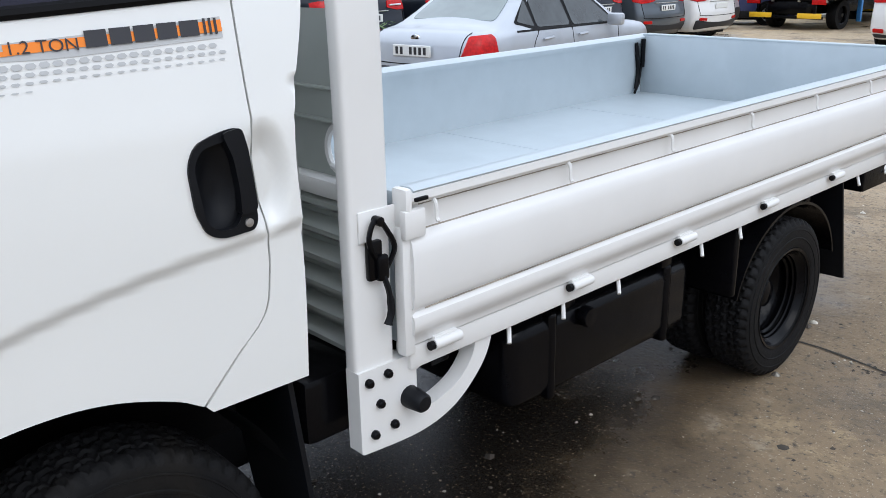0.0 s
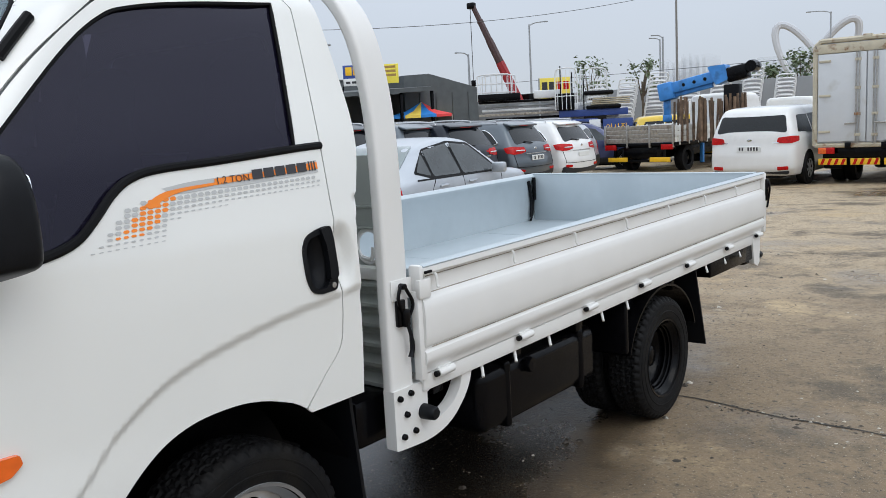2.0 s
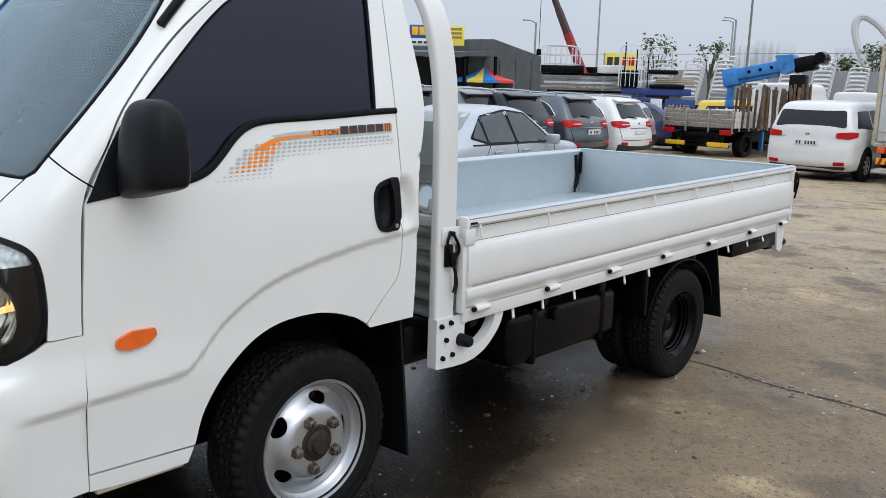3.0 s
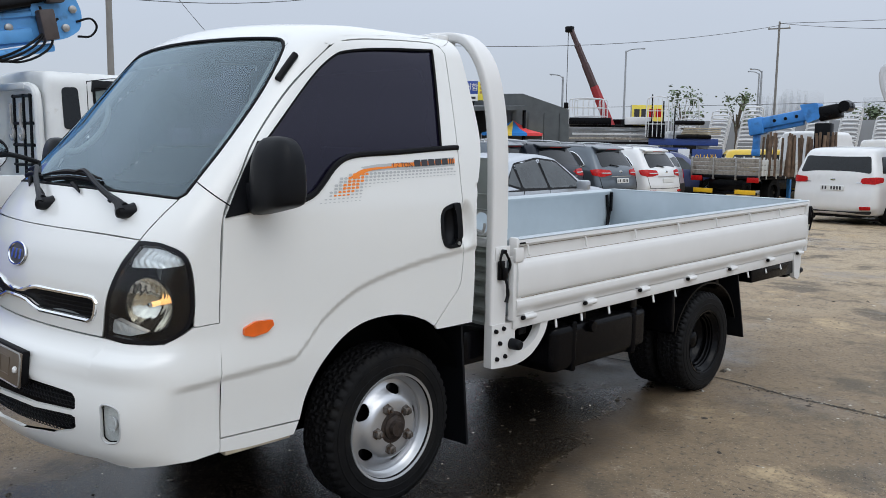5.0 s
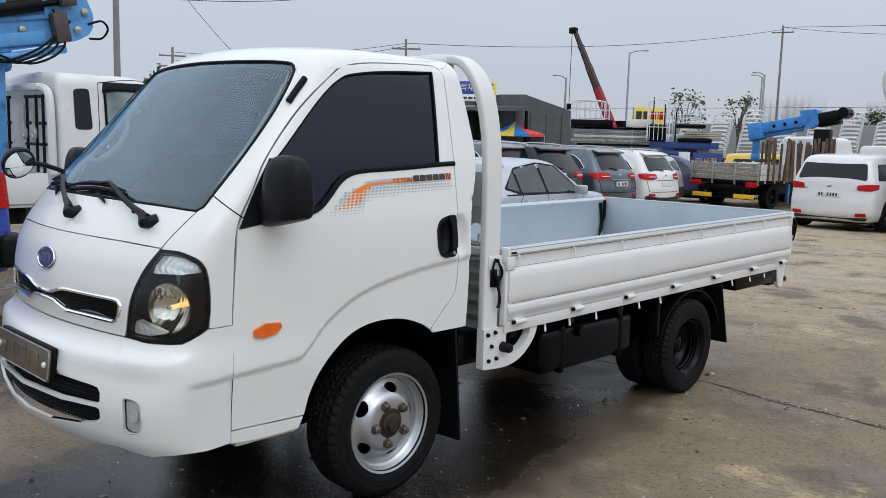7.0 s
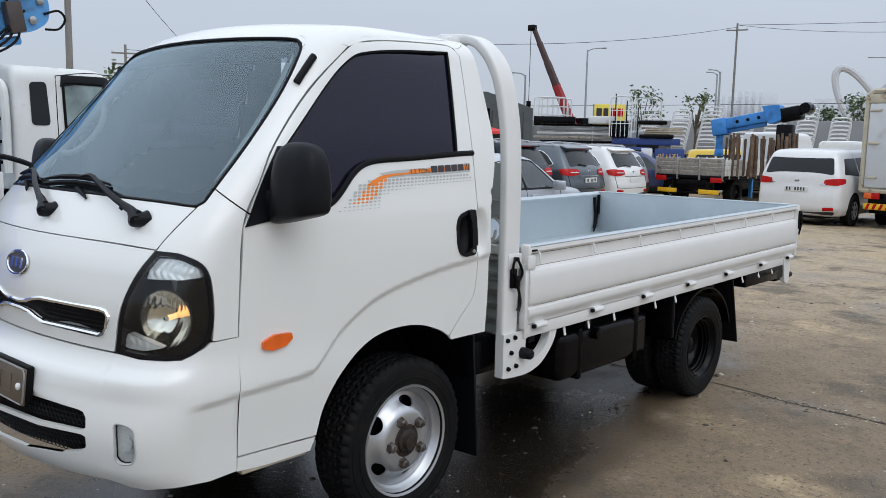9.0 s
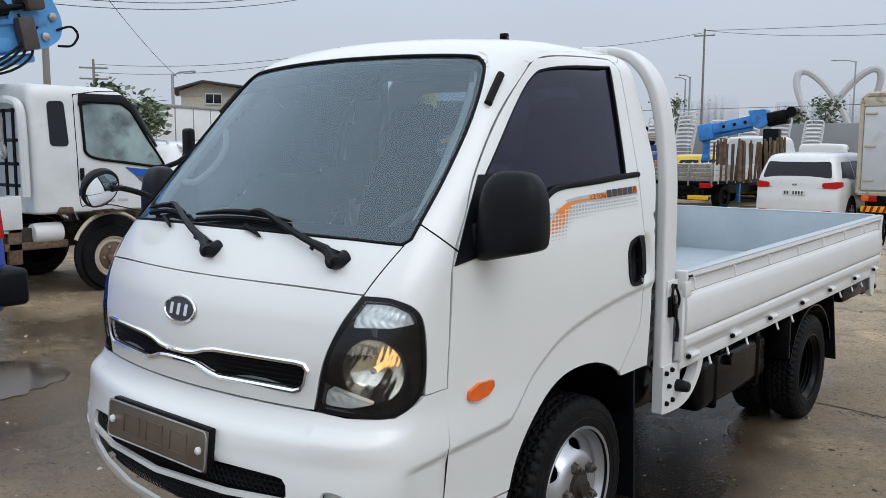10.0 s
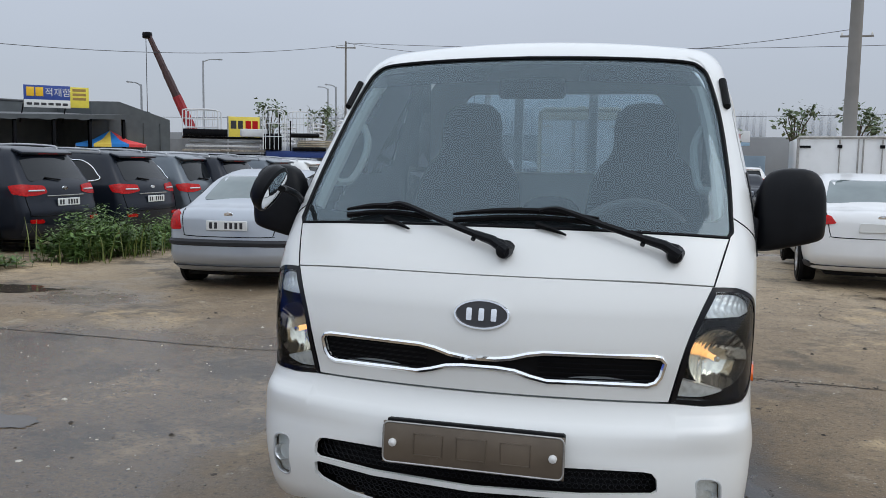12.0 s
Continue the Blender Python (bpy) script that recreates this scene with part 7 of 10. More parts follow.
sed_f = car_field(4.24, 1.70, ((0.0, 0.12, 0.55, 0.85, 1.25, 1.9, 2.4, 2.75, 3.2, 3.9, 4.24), (0.97, 1.0, 1.03, 1.17, 1.385, 1.47, 1.43, 1.26, 1.0, 0.92, 0.74)), ((0.25, 0.42, 0.62, 0.85, 0.98, 1.2), (0.10, 0.0, 0.015, 0.05, 0.10, 0.2)), ((0.22, 0.45, 0.75, 0.93, 1.0, 1.42, 1.6), (0.93, 1.0, 1.0, 0.975, 0.93, 0.68, 0.60)), blend=0.12)
SEDAN = dict(field=sed_f, L=4.24, W=1.70, H=1.47, mid=0.72, plate_z=0.80, badge_z=0.93, r=0.295, axles=(0.88, 3.38), glass=PALEWIN, side_mat=SIDEWIN, strip=(0.585, 0.79, 0.05),
             rear_glass=rounded([(-0.58, 1.075), (0.58, 1.075), (0.48, 1.375), (-0.48, 1.375)], 0.05),
             side_glass=[rounded([(0.86, 1.06), (1.15, 1.00), (1.15, 1.28)], 0.03), rounded([(1.20, 0.99), (1.88, 0.98), (1.85, 1.38), (1.22, 1.31)], 0.05), rounded([(1.94, 0.975), (2.90, 0.965), (2.40, 1.33), (1.93, 1.38)], 0.05)],
             lamps=[], bands=[("lower_bumper", rounded([(-0.80, 0.26), (0.80, 0.26), (0.82, 0.34), (-0.82, 0.34)], 0.03), LOWER)],
             side_bands=[("weather_strip", rounded([(0.80, 1.37 - 0.41), (2.95, 0.945), (2.95, 0.955), (0.80, 0.975)], 0.002), TRIM)], mirror=(2.72, 1.0), handles=(1.25, 2.0), handle_z=0.86,
             surrounds=[rounded([(0.80, 1.05), (1.15, 0.965), (2.96, 0.945), (2.72, 1.15), (2.42, 1.365), (1.90, 1.41), (1.24, 1.335)], 0.05)],
             seams=[(FRONT, [(-0.62, 0.99), (-0.60, 0.86), (-0.57, 0.70), (-0.50, 0.665), (0, 0.66), (0.50, 0.665), (0.57, 0.70), (0.60, 0.86), (0.62, 0.99)]), (FRONT, [(-0.78, 0.655), (-0.57, 0.668)]), (FRONT, [(0.57, 0.668), (0.78, 0.655)]), (SIDE, [(1.90, 1.37), (1.90, 0.95), (1.92, 0.60), (1.94, 0.36)]), (SIDE, [(1.22, 0.97), (1.08, 0.80), (1.16, 0.62), (1.26, 0.42)]), (SIDE, [(2.98, 0.93), (2.96, 0.62), (2.90, 0.38)])])
SEDAN["lamps"] = [(CORNER, rounded(wrap_lamp(sed_f, [(0.60, 0.74), (0.64, 0.95), (0.76, 0.96), (0.835, 0.93), (0.83, 0.76), (0.72, 0.735)]), 0.03))]
car("parked_sedan", "silver compact saloon parked on wet concrete", "car", SEDAN, P_SILVER, Matrix.Translation((-4.39, 5.13, g_level(5.6))) @ pose(0, 0, 0, 0, 0, 8) @ Matrix.Diagonal((0.93, 0.93, 0.93, 1)), REDLENS)
WSED = dict(SEDAN, number=False, strip=None, bands=[("lower_bumper", SEDAN["bands"][0][1], LOWER)], lamps=[(CORNER, rounded(wrap_lamp(sed_f, [(0.50, 0.84), (0.56, 0.93), (0.74, 0.955), (0.835, 0.95), (0.82, 0.86), (0.66, 0.82)]), 0.03))])
car("parked_sedan", "white saloon parked with its tail to the yard", "car", WSED, P_WHITE, Matrix.Translation((3.02, 8.25, g_level(8.3))) @ pose(0, 0, 0, 0, 0, -2) @ Matrix.Diagonal((1.05, 1.04, 1.0, 1)), REDLENS)
car("parked_sedan", "silver saloon parked further down the lane", "car", SEDAN, P_SILVER, Matrix.Translation((3.35, 20.6, g_level(20))) @ pose(0, 0, 0, 0, 0, -2), REDLENS)
car("parked_sedan", "black saloon facing down the lane", "car", SEDAN, P_BLACK, Matrix.Translation((3.2, 36.5, g_level(36))) @ pose(0, 0, 0, 0, 0, 180), CLEARLENS)

tuc_f = car_field(4.33, 1.80, ((0.0, 0.35, 0.9, 1.7, 2.3, 2.7, 3.2, 3.9, 4.33), (1.46, 1.62, 1.67, 1.68, 1.62, 1.44, 1.08, 1.0, 0.82)), ((0.25, 0.45, 0.62, 0.85, 1.02, 1.25, 1.50, 1.70), (0.10, 0.0, 0.0, 0.05, 0.07, 0.18, 0.32, 0.45)), ((0.22, 0.45, 0.8, 1.0, 1.1, 1.62, 1.8), (0.93, 1.0, 1.0, 0.985, 0.95, 0.76, 0.70)))
TUC = dict(field=tuc_f, L=4.33, W=1.80, H=1.68, mid=0.84, plate_z=0.92, badge_z=1.08, r=0.34, axles=(0.85, 3.45), number=False, glass=SIDEWIN,
           rear_glass=rounded([(-0.62, 1.17), (0.62, 1.17), (0.55, 1.50), (-0.55, 1.50)], 0.12, 6), side_glass=[rounded([(0.55, 1.13), (1.10, 1.10), (1.10, 1.47), (0.78, 1.45)], 0.05), rounded([(1.18, 1.09), (1.95, 1.06), (1.92, 1.50), (1.18, 1.48)], 0.04), rounded([(2.02, 1.06), (2.92, 1.04), (2.48, 1.43), (2.02, 1.50)], 0.04)],
           lamps=[(CORNER, rounded(wrap_lamp(tuc_f, [(0.70, 0.80), (0.69, 1.10), (0.80, 1.12), (0.88, 1.08), (0.89, 0.80)]), 0.03))], bands=[("bumper_cladding", rounded([(-0.84, 0.28), (0.84, 0.28), (0.88, 0.70), (-0.88, 0.70)], 0.06), LOWER)],
           side_bands=[("sill_cladding", rounded([(1.24, 0.24), (3.05, 0.24), (3.05, 0.45), (1.24, 0.45)], 0.03), LOWER)], mirror=(2.85, 1.08), mirror_paint=P_BLACK, handles=(1.25, 2.1), handle_z=0.95, rails=(0.6, 2.3, 0.60, 1.70), rail_mat=PLASTIC)
car("parked_car", "pale beige silver off-road car with grey cladding", "car", TUC, P_BEIGE, Matrix.Translation((0.72, 14.7, g_level(15))) @ pose(0, 0, 0, 0, 0, 1) @ Matrix.Diagonal((0.96, 0.96, 0.96, 1)), REDLENS)
car("parked_car", "navy off-road car parked beyond a beige one", "car", TUC, P_NAVY, Matrix.Translation((1.15, 20.5, g_level(21))), REDLENS)
car("parked_car", "white family car far down the lane", "car", WHITE_SUV, P_WHITE, Matrix.Translation((1.0, 40, g_level(40))), REDLENS)
car("parked_car", "white family car far down the lane", "car", WHITE_SUV, P_WHITE, Matrix.Translation((4.2, 46, g_level(40))), REDLENS)

van_f = car_field(5.11, 1.985, ((0.0, 0.4, 1.2, 2.6, 3.2, 3.6, 4.2, 4.8, 5.11), (1.60, 1.72, 1.76, 1.76, 1.66, 1.46, 1.12, 0.98, 0.80)), ((0.25, 0.42, 0.62, 0.9, 1.1, 1.35, 1.60, 1.75), (0.10, 0.0, 0.0, 0.04, 0.06, 0.14, 0.27, 0.36)), ((0.22, 0.45, 0.85, 1.05, 1.15, 1.65, 1.85), (0.93, 1.0, 1.0, 0.985, 0.96, 0.78, 0.72)))
VAN = dict(field=van_f, L=5.11, W=1.985, H=1.76, mid=0.88, plate_z=0.83, badge_z=1.02, r=0.345, axles=(1.0, 4.05),
           rear_glass=rounded([(-0.78, 1.17), (0.78, 1.17), (0.70, 1.54), (-0.70, 1.54)], 0.06), side_glass=[rounded([(0.42, 1.17), (1.30, 1.13), (1.30, 1.54), (0.62, 1.53)], 0.04), rounded([(1.38, 1.12), (2.45, 1.10), (2.43, 1.56), (1.38, 1.55)], 0.04), rounded([(2.53, 1.10), (3.80, 1.06), (3.28, 1.48), (2.53, 1.56)], 0.04)],
           lamps=[(CORNER, rounded(wrap_lamp(van_f, [(0.58, 0.94), (0.60, 1.06), (0.86, 1.09), (0.96, 1.08), (0.96, 0.98), (0.85, 0.93)]), 0.03))], reflectors=[(CORNER, rounded(wrap_lamp(van_f, [(0.60, 0.36), (0.60, 0.43), (0.82, 0.44), (0.82, 0.37)]), 0.02))],
           bands=[("chrome_strip", [(-0.62, 0.945), (0.62, 0.945), (0.62, 0.965), (-0.62, 0.965)], CHROME), ("lower_bumper", rounded([(-0.80, 0.27), (0.80, 0.27), (0.84, 0.34), (-0.84, 0.34)], 0.03), LOWER)], mirror=(3.55, 1.15), handles=(1.5, 2.6), handle_z=1.0)
car("parked_minivan", "white people carrier with dark rear glass", "minivan", VAN, P_WHITE, Matrix.Translation((-4.15, 17.75, g_level(18))) @ pose(0, 0, 0, 0, 0, -1), REDLENS)
YEL = dict(VAN, number=False)
car("parked_minivan", "yellow minibus among parked lorries", "minivan", YEL, P_YELLOW, Matrix.Translation((-13.2, 30.0, g_level(30))) @ pose(0, 0, 0, 0, 0, -60), REDLENS)
car("parked_car", "navy pickup parked among other cars", "car", TUC, P_NAVY, Matrix.Translation((-14.5, 24.5, g_level(30))) @ pose(0, 0, 0, 0, 0, -60), REDLENS)
car("parked_car", "silver car parked in the second row", "car", TUC, P_SILVER, Matrix.Translation((-10.8, 22.6, g_level(30))) @ pose(0, 0, 0, 0, 0, 90), REDLENS)
car("parked_car", "white car parked in the second row", "car", TUC, P_WHITE, Matrix.Translation((-15.5, 20.0, g_level(30))) @ pose(0, 0, 0, 0, 0, 80), REDLENS)

# small blue van, tail to the camera truck
bv_f = car_field(3.4, 1.42, ((0.0, 0.25, 0.8, 2.0, 2.7, 3.05, 3.4), (1.72, 1.83, 1.86, 1.86, 1.76, 1.40, 0.95)), ((0.3, 0.42, 0.62, 0.9, 1.2, 1.50, 1.8), (0.06, 0.0, 0.0, 0.02, 0.05, 0.13, 0.30)), ((0.25, 0.45, 0.9, 1.15, 1.7, 1.9), (0.96, 1.0, 1.0, 0.985, 0.86, 0.80)), clear=0.34, blend=0.10)
BV = dict(field=bv_f, L=3.4, W=1.42, H=1.86, mid=1.0, plate_z=0.62, badge_z=0.95, r=0.27, axles=(0.75, 2.6), number=False, glass=PALEWIN,
          rear_glass=rounded([(-0.52, 1.18), (0.52, 1.18), (0.47, 1.62), (-0.47, 1.62)], 0.06), side_glass=[rounded([(0.20, 1.17), (1.02, 1.15), (1.02, 1.62), (0.30, 1.60)], 0.07), rounded([(1.12, 1.15), (2.0, 1.13), (2.0, 1.63), (1.12, 1.62)], 0.05)],
          lamps=[(CORNER, rounded(wrap_lamp(bv_f, [(0.585, 0.84), (0.585, 1.10), (0.645, 1.11), (0.65, 0.84)]), 0.02))], bands=[("bumper_cladding", rounded([(-0.66, 0.40), (0.66, 0.40), (0.67, 0.62), (-0.67, 0.62)], 0.03), PLASTIC)],
          # navy strips lie on the skin; the sill grooves' shade is their colour
          side_bands=[("side_strip", rounded([(0.12, 0.86), (2.9, 0.86), (2.9, 0.92), (0.12, 0.92)], 0.01), LOWER), ("sill_groove", rounded([(0.10, 0.66), (2.0, 0.66), (2.0, 0.672), (0.10, 0.672)], 0.004), P_NAVY), ("sill_groove", rounded([(0.10, 0.61), (2.0, 0.61), (2.0, 0.622), (0.10, 0.622)], 0.004), P_NAVY)])
blue_van = car("parked_van", "small bright blue van with a black rear bumper", "van", BV, P_BLUE, Matrix.Translation((-4.64, 0.10, 0.0)) @ pose(0, 0, 0, 0, 0, 180) @ Matrix.Diagonal((1.04, 1.04, 1.09, 1)), REDLENS)


for s in (1, -1):
    part("bumper_corner", rbox(min(s * 0.45, s * 0.725), max(s * 0.45, s * 0.725), -0.035, 0.17, 0.40, 0.645, 0.04, 3), PLASTIC, blue_van)


# ---- lorry with a pale blue folding crane ----
def lorry_cab_field(L=1.68, width=1.86, height=2.22, sill=0.0):
    def field(x, y, z):
        w = width / 2 - 0.06 * smooth(1.3, 2.2, z) - 0.03 * smooth(L - 0.3, L, y)
        front = y - (L - 0.52 * np.clip((z - 1.22) / 0.95, 0, 1.2) - 0.06 * x * x)
        f = soft_max(np.abs(x) - w, front, 0.12)
        f = soft_max(f, z - height + 0.04 * x * x + 0.05 * smooth(0.9, L - 0.5, y), 0.16)
        return soft_max(soft_max(f, -y, 0.08), 0.60 + sill * smooth(1.38, 1.18, y) - z, 0.03)
    return field


lc_f = lorry_cab_field(sill=0.26)
# opaque pane: reflections and the view through are mottled into its colour
LORRYGLASS = mat("pale_green_lorry_glass", (0.20, 0.27, 0.26), 0.06, vary=0.55, scale=2.2, coat=1.0, stain=(0.06, 0.08, 0.085), stain_at=0.55, stain_scale=2.6)
crane_truck = thing("crane_lorry", "old rusting white lorry with a pale blue folding crane", "lorry", Matrix.Translation((-7.44, 1.43, 0)))
sheet_part("cab", hull(lc_f, (0, 0.75, 1.35), (1.3, 1.3, 1.3), 44), OLDWHITE, crane_truck, "white cab with rust at the sill")
for s in (1, -1):
    win = rounded([(0.545, 1.50), (0.54, 2.03), (1.00, 2.03), (1.12, 1.95), (1.30, 1.64), (1.49, 1.35), (1.38, 1.335), (1.08, 1.375), (0.72, 1.42), (0.60, 1.45)], 0.03)
    sh = skin_panel(SIDE, win, depth=-0.006, step=0.06, edge=0.012, field=lc_f)
    sheet_part("door_window", sh if s > 0 else flip(sh), LORRYGLASS, crane_truck, "pale green door window with a dark seal")
    p = lift(SIDE, win, lc_f, -0.010)[0]
    part("window_seal", tube([(s * q[0], q[1], q[2]) for q in p], 0.016, 6, True), TRIM, crane_truck)
    visor = rounded([(0.51, 1.98), (0.53, 2.11), (1.04, 2.11), (1.20, 1.98), (1.44, 1.56), (1.40, 1.55), (1.13, 1.94), (1.0, 2.01), (0.70, 2.02)], 0.02)
    sh = skin_panel(SIDE, visor, depth=-0.018, step=0.05, edge=0.02, field=lc_f)
    sheet_part("wind_deflector", sh if s > 0 else flip(sh), PLASTIC, crane_truck)
    win = rounded([(0.18, 1.56), (0.18, 2.02), (0.36, 2.03), (0.38, 1.56)], 0.05)
    sh = skin_panel(SIDE, win, depth=-0.006, step=0.06, edge=0.012, field=lc_f)
    sheet_part("quarter_window", sh if s > 0 else flip(sh), WINDOW, crane_truck)
    for poly, nm, m in ((rounded([(1.00, 1.335), (1.53, 1.275), (1.555, 1.18), (1.13, 1.235)], 0.01), "blue_stripe", mat("blue_vinyl_stripe", (0.01, 0.09, 0.42), 0.35)), (rounded([(1.12, 1.24), (1.36, 1.215), (1.50, 1.06), (1.28, 1.085)], 0.01), "grey_stripe", mat("grey_vinyl_stripe", (0.12, 0.125, 0.14), 0.4)), (rounded([(1.48, 0.80), (1.62, 0.80), (1.62, 0.88), (1.48, 0.88)], 0.02), "side_marker", ORANGE), (rounded([(0.20, 0.86), (0.40, 0.86), (0.38, 0.93), (0.24, 0.93)], 0.02), "rust_patch", RUST), (rounded([(0.58, 0.84), (0.86, 0.86), (0.84, 0.89), (0.60, 0.88)], 0.01), "rust_patch", RUST)):
        sh = skin_panel(SIDE, poly, depth=-0.011, step=0.05, edge=0.008, field=lc_f)
        sheet_part(nm, sh if s > 0 else flip(sh), m, crane_truck)
    for line in ([(0.47, 2.10), (0.46, 1.50), (0.47, 0.98), (0.53, 0.93)], [(0.47, 2.10), (0.80, 2.15), (1.08, 2.14), (1.25, 1.99)], [(0.53, 0.93), (0.80, 0.93), (1.02, 0.88)], [(1.02, 0.88), (1.25, 0.76), (1.38, 0.66)]):
        p = lift(SIDE, catmull(line, 5), lc_f, 0.0005)[0]
        part("door_seam", tube([(s * q[0], q[1], q[2]) for q in p], 0.006, 5), TRIM, crane_truck)
    p = lift(SIDE, [(0.50, 1.20), (0.50, 1.33)], lc_f, -0.01)[0]
    part("door_handle", tube([(s * q[0], q[1], q[2]) for q in p], 0.025, 6), PLASTIC, crane_truck)
    # the arch opening's shade as a near-black disc against the cab
    part("wheel_arch", lathe([(0.43, s * 0.0), (0.43, s * 0.045), (0.0, s * 0.046)], 32, "X", (s * 0.885, 0.82, 0.39)), DARK, crane_truck)
    w = road_wheel("wheel", 0.365, 0.20, (s * 0.86, 0.81, 0.365), crane_truck, RUSTY, s, 0)
    part("rim_disc", lathe([(0.225, s * 0.04), (0.20, s * 0.075), (0.165, s * 0.082), (0.15, s * 0.06)], 28, "X", (s * 0.86, 0.81, 0.365), cap=False), RUSTY, w)
    part("rusty_disc", lathe([(0.16, s * 0.07), (0.14, s * 0.092), (0.09, s * 0.10), (0.085, s * 0.14), (0, s * 0.145)], 24, "X", (s * 0.86, 0.81, 0.365)), RUST, w)
    for k in range(6):
        a = math.pi / 3 * k
        part("wheel_nut", lathe([(0.014, s * 0.08), (0.014, s * 0.12), (0, s * 0.121)], 6, "X", (s * 0.86, 0.81 + 0.125 * math.cos(a), 0.365 + 0.125 * math.sin(a))), STEEL, w)
    arc = [(s * 0.915, 0.82 + 0.445 * math.cos(a), 0.40 + 0.445 * math.sin(a)) for a in np.linspace(0.25, 2.75, 20)]
    part("arch_lip", tube(arc, 0.022, 6), RUSTY, crane_truck, "white arch lip blistered with rust")
    part("air_tank", lathe([(0.0, -0.16), (0.10, -0.15), (0.11, -0.10), (0.11, 0.10), (0.10, 0.15), (0.0, 0.16)], 18, "Y", (s * 0.78, 0.16, 0.66)), OLDWHITE, crane_truck, "small grimy air tank")
    part("side_frame", merge(rbox(s * 0.80 - 0.05, s * 0.80 + 0.05, -0.30, 0.36, 0.50, 0.58, 0.01), rbox(s * 0.82 - 0.03, s * 0.82 + 0.03, -0.26, -0.12, 0.36, 0.74, 0.01)), RUST, crane_truck)
    for y0, y1, z in ((0.80, 0.96, 1.13), (0.62, 0.86, 0.965), (0.90, 1.02, 0.965)):
        sh = skin_panel(SIDE, [(y0, z), (y1, z - 0.006), (y1, z + 0.022), (y0, z + 0.028)], depth=-0.004, step=0.05, edge=0.004, field=lc_f)
        sheet_part("name_bar", sh if s > 0 else flip(sh), GREYINK, crane_truck)
    part("step_box", rbox(s * 0.78 - 0.13, s * 0.78 + 0.13, 1.20, 1.62, 0.36, 0.62, 0.03), PLASTIC, crane_truck)
    part("step_tread", rbox(s * 0.88 - 0.05, s * 0.88 + 0.05, 1.26, 1.50, 0.44, 0.47, 0.008), STEEL, crane_truck)
    part("bumper_end", rbox(s * 0.72 - 0.22, s * 0.72 + 0.22, 1.56, 1.80, 0.34, 0.66, 0.07, 3), OLDWHITE, crane_truck)
    part("corner_lamp", rbox(s * 0.88 - 0.03, s * 0.88 + 0.03, 1.60, 1.66, 0.72, 0.98, 0.015), ORANGE, crane_truck)
    part("door_mirror", moved(rbox(-0.09, 0.09, -0.045, 0.045, -0.17, 0.17, 0.042, 4), Matrix.Translation((s * 1.08, 1.72, 1.60))), PLASTIC, crane_truck)
    part("mirror_arm", tube([(s * 0.88, 1.45, 1.30), (s * 1.0, 1.62, 1.38), (s * 1.08, 1.70, 1.46)], 0.03, 8), PLASTIC, crane_truck)
    part("bed_side", rbox(s * 0.86 - 0.02, s * 0.86 + 0.02, -3.6, -0.12, 0.72, 1.06, 0.01), OLDWHITE, crane_truck)
    part("rack_post", tube(catmull([(s * 0.86, -0.06, 1.05), (s * 0.86, -0.07, 1.75), (s * 0.82, -0.08, 1.97), (s * 0.62, -0.09, 2.03)], 5), 0.045, 8), OLDWHITE, crane_truck)
    for z in (1.16, 1.38, 1.62, 1.92):
        part("rack_rung", tube([(s * 0.80, -0.10, z), (s * 0.25, -0.12, z)], 0.019, 6), PLASTIC, crane_truck)
    for x in (0.78, 0.58, 0.30):
        part("rack_upright", tube([(s * x, -0.12, 1.06), (s * x, -0.12, 1.94)], 0.018, 6), PLASTIC, crane_truck)
    road_wheel("wheel", 0.365, 0.22, (s * 0.80, -2.6, 0.365), crane_truck, OLDWHITE, s, 0)
sheet_part("windscreen", skin_panel(np.array([(-1, 0, 0), (0, 0, 1), (0, -1, 0)], float), rounded([(-0.78, 1.34), (0.78, 1.34), (0.70, 2.0), (-0.70, 2.0)], 0.08), depth=-0.006, step=0.1, edge=0.012, field=lc_f), PALEWIN, crane_truck)
part("rack_top_bar", rbox(-0.64, 0.64, -0.14, -0.05, 1.99, 2.07, 0.02), OLDWHITE, crane_truck)
part("chassis", merge(rbox(-0.45, -0.33, -3.6, 1.5, 0.46, 0.66, 0.01), rbox(0.33, 0.45, -3.6, 1.5, 0.46, 0.66, 0.01), rbox(-0.8, 0.8, -0.35, 0.05, 0.50, 0.72, 0.02)), mat("dark_rusted_frame", (0.035, 0.026, 0.02), 0.7, vary=0.4, scale=12, stain=(0.16, 0.09, 0.05), stain_at=0.6, stain_scale=6, bump=0.3), crane_truck)
part("bed_floor", rbox(-0.85, 0.85, -3.6, -0.12, 0.68, 0.74, 0.01), OLDWHITE, crane_truck)
for x in (0.70, 0.42):
    part("load_hook", tube(catmull([(x, -0.20, 1.84), (x, -0.20, 1.60), (x + 0.05, -0.20, 1.54), (x + 0.06, -0.20, 1.48), (x, -0.20, 1.44), (x - 0.05, -0.20, 1.49)], 4), 0.018, 6), STEEL, crane_truck, "steel hook hanging in the rack")
crane = part("crane_column", merge(rbox(-0.22, 0.22, -0.75, -0.30, 0.74, 2.35, 0.05), rbox(-0.16, 0.16, -0.90, -0.20, 2.2, 2.55, 0.06)), P_CRANE_PALE, crane_truck, "pale blue crane column")
boom_m = Matrix.Translation((0.14, -0.42, 2.42)) @ pose(0, 0, 0, 11, 0, 4)
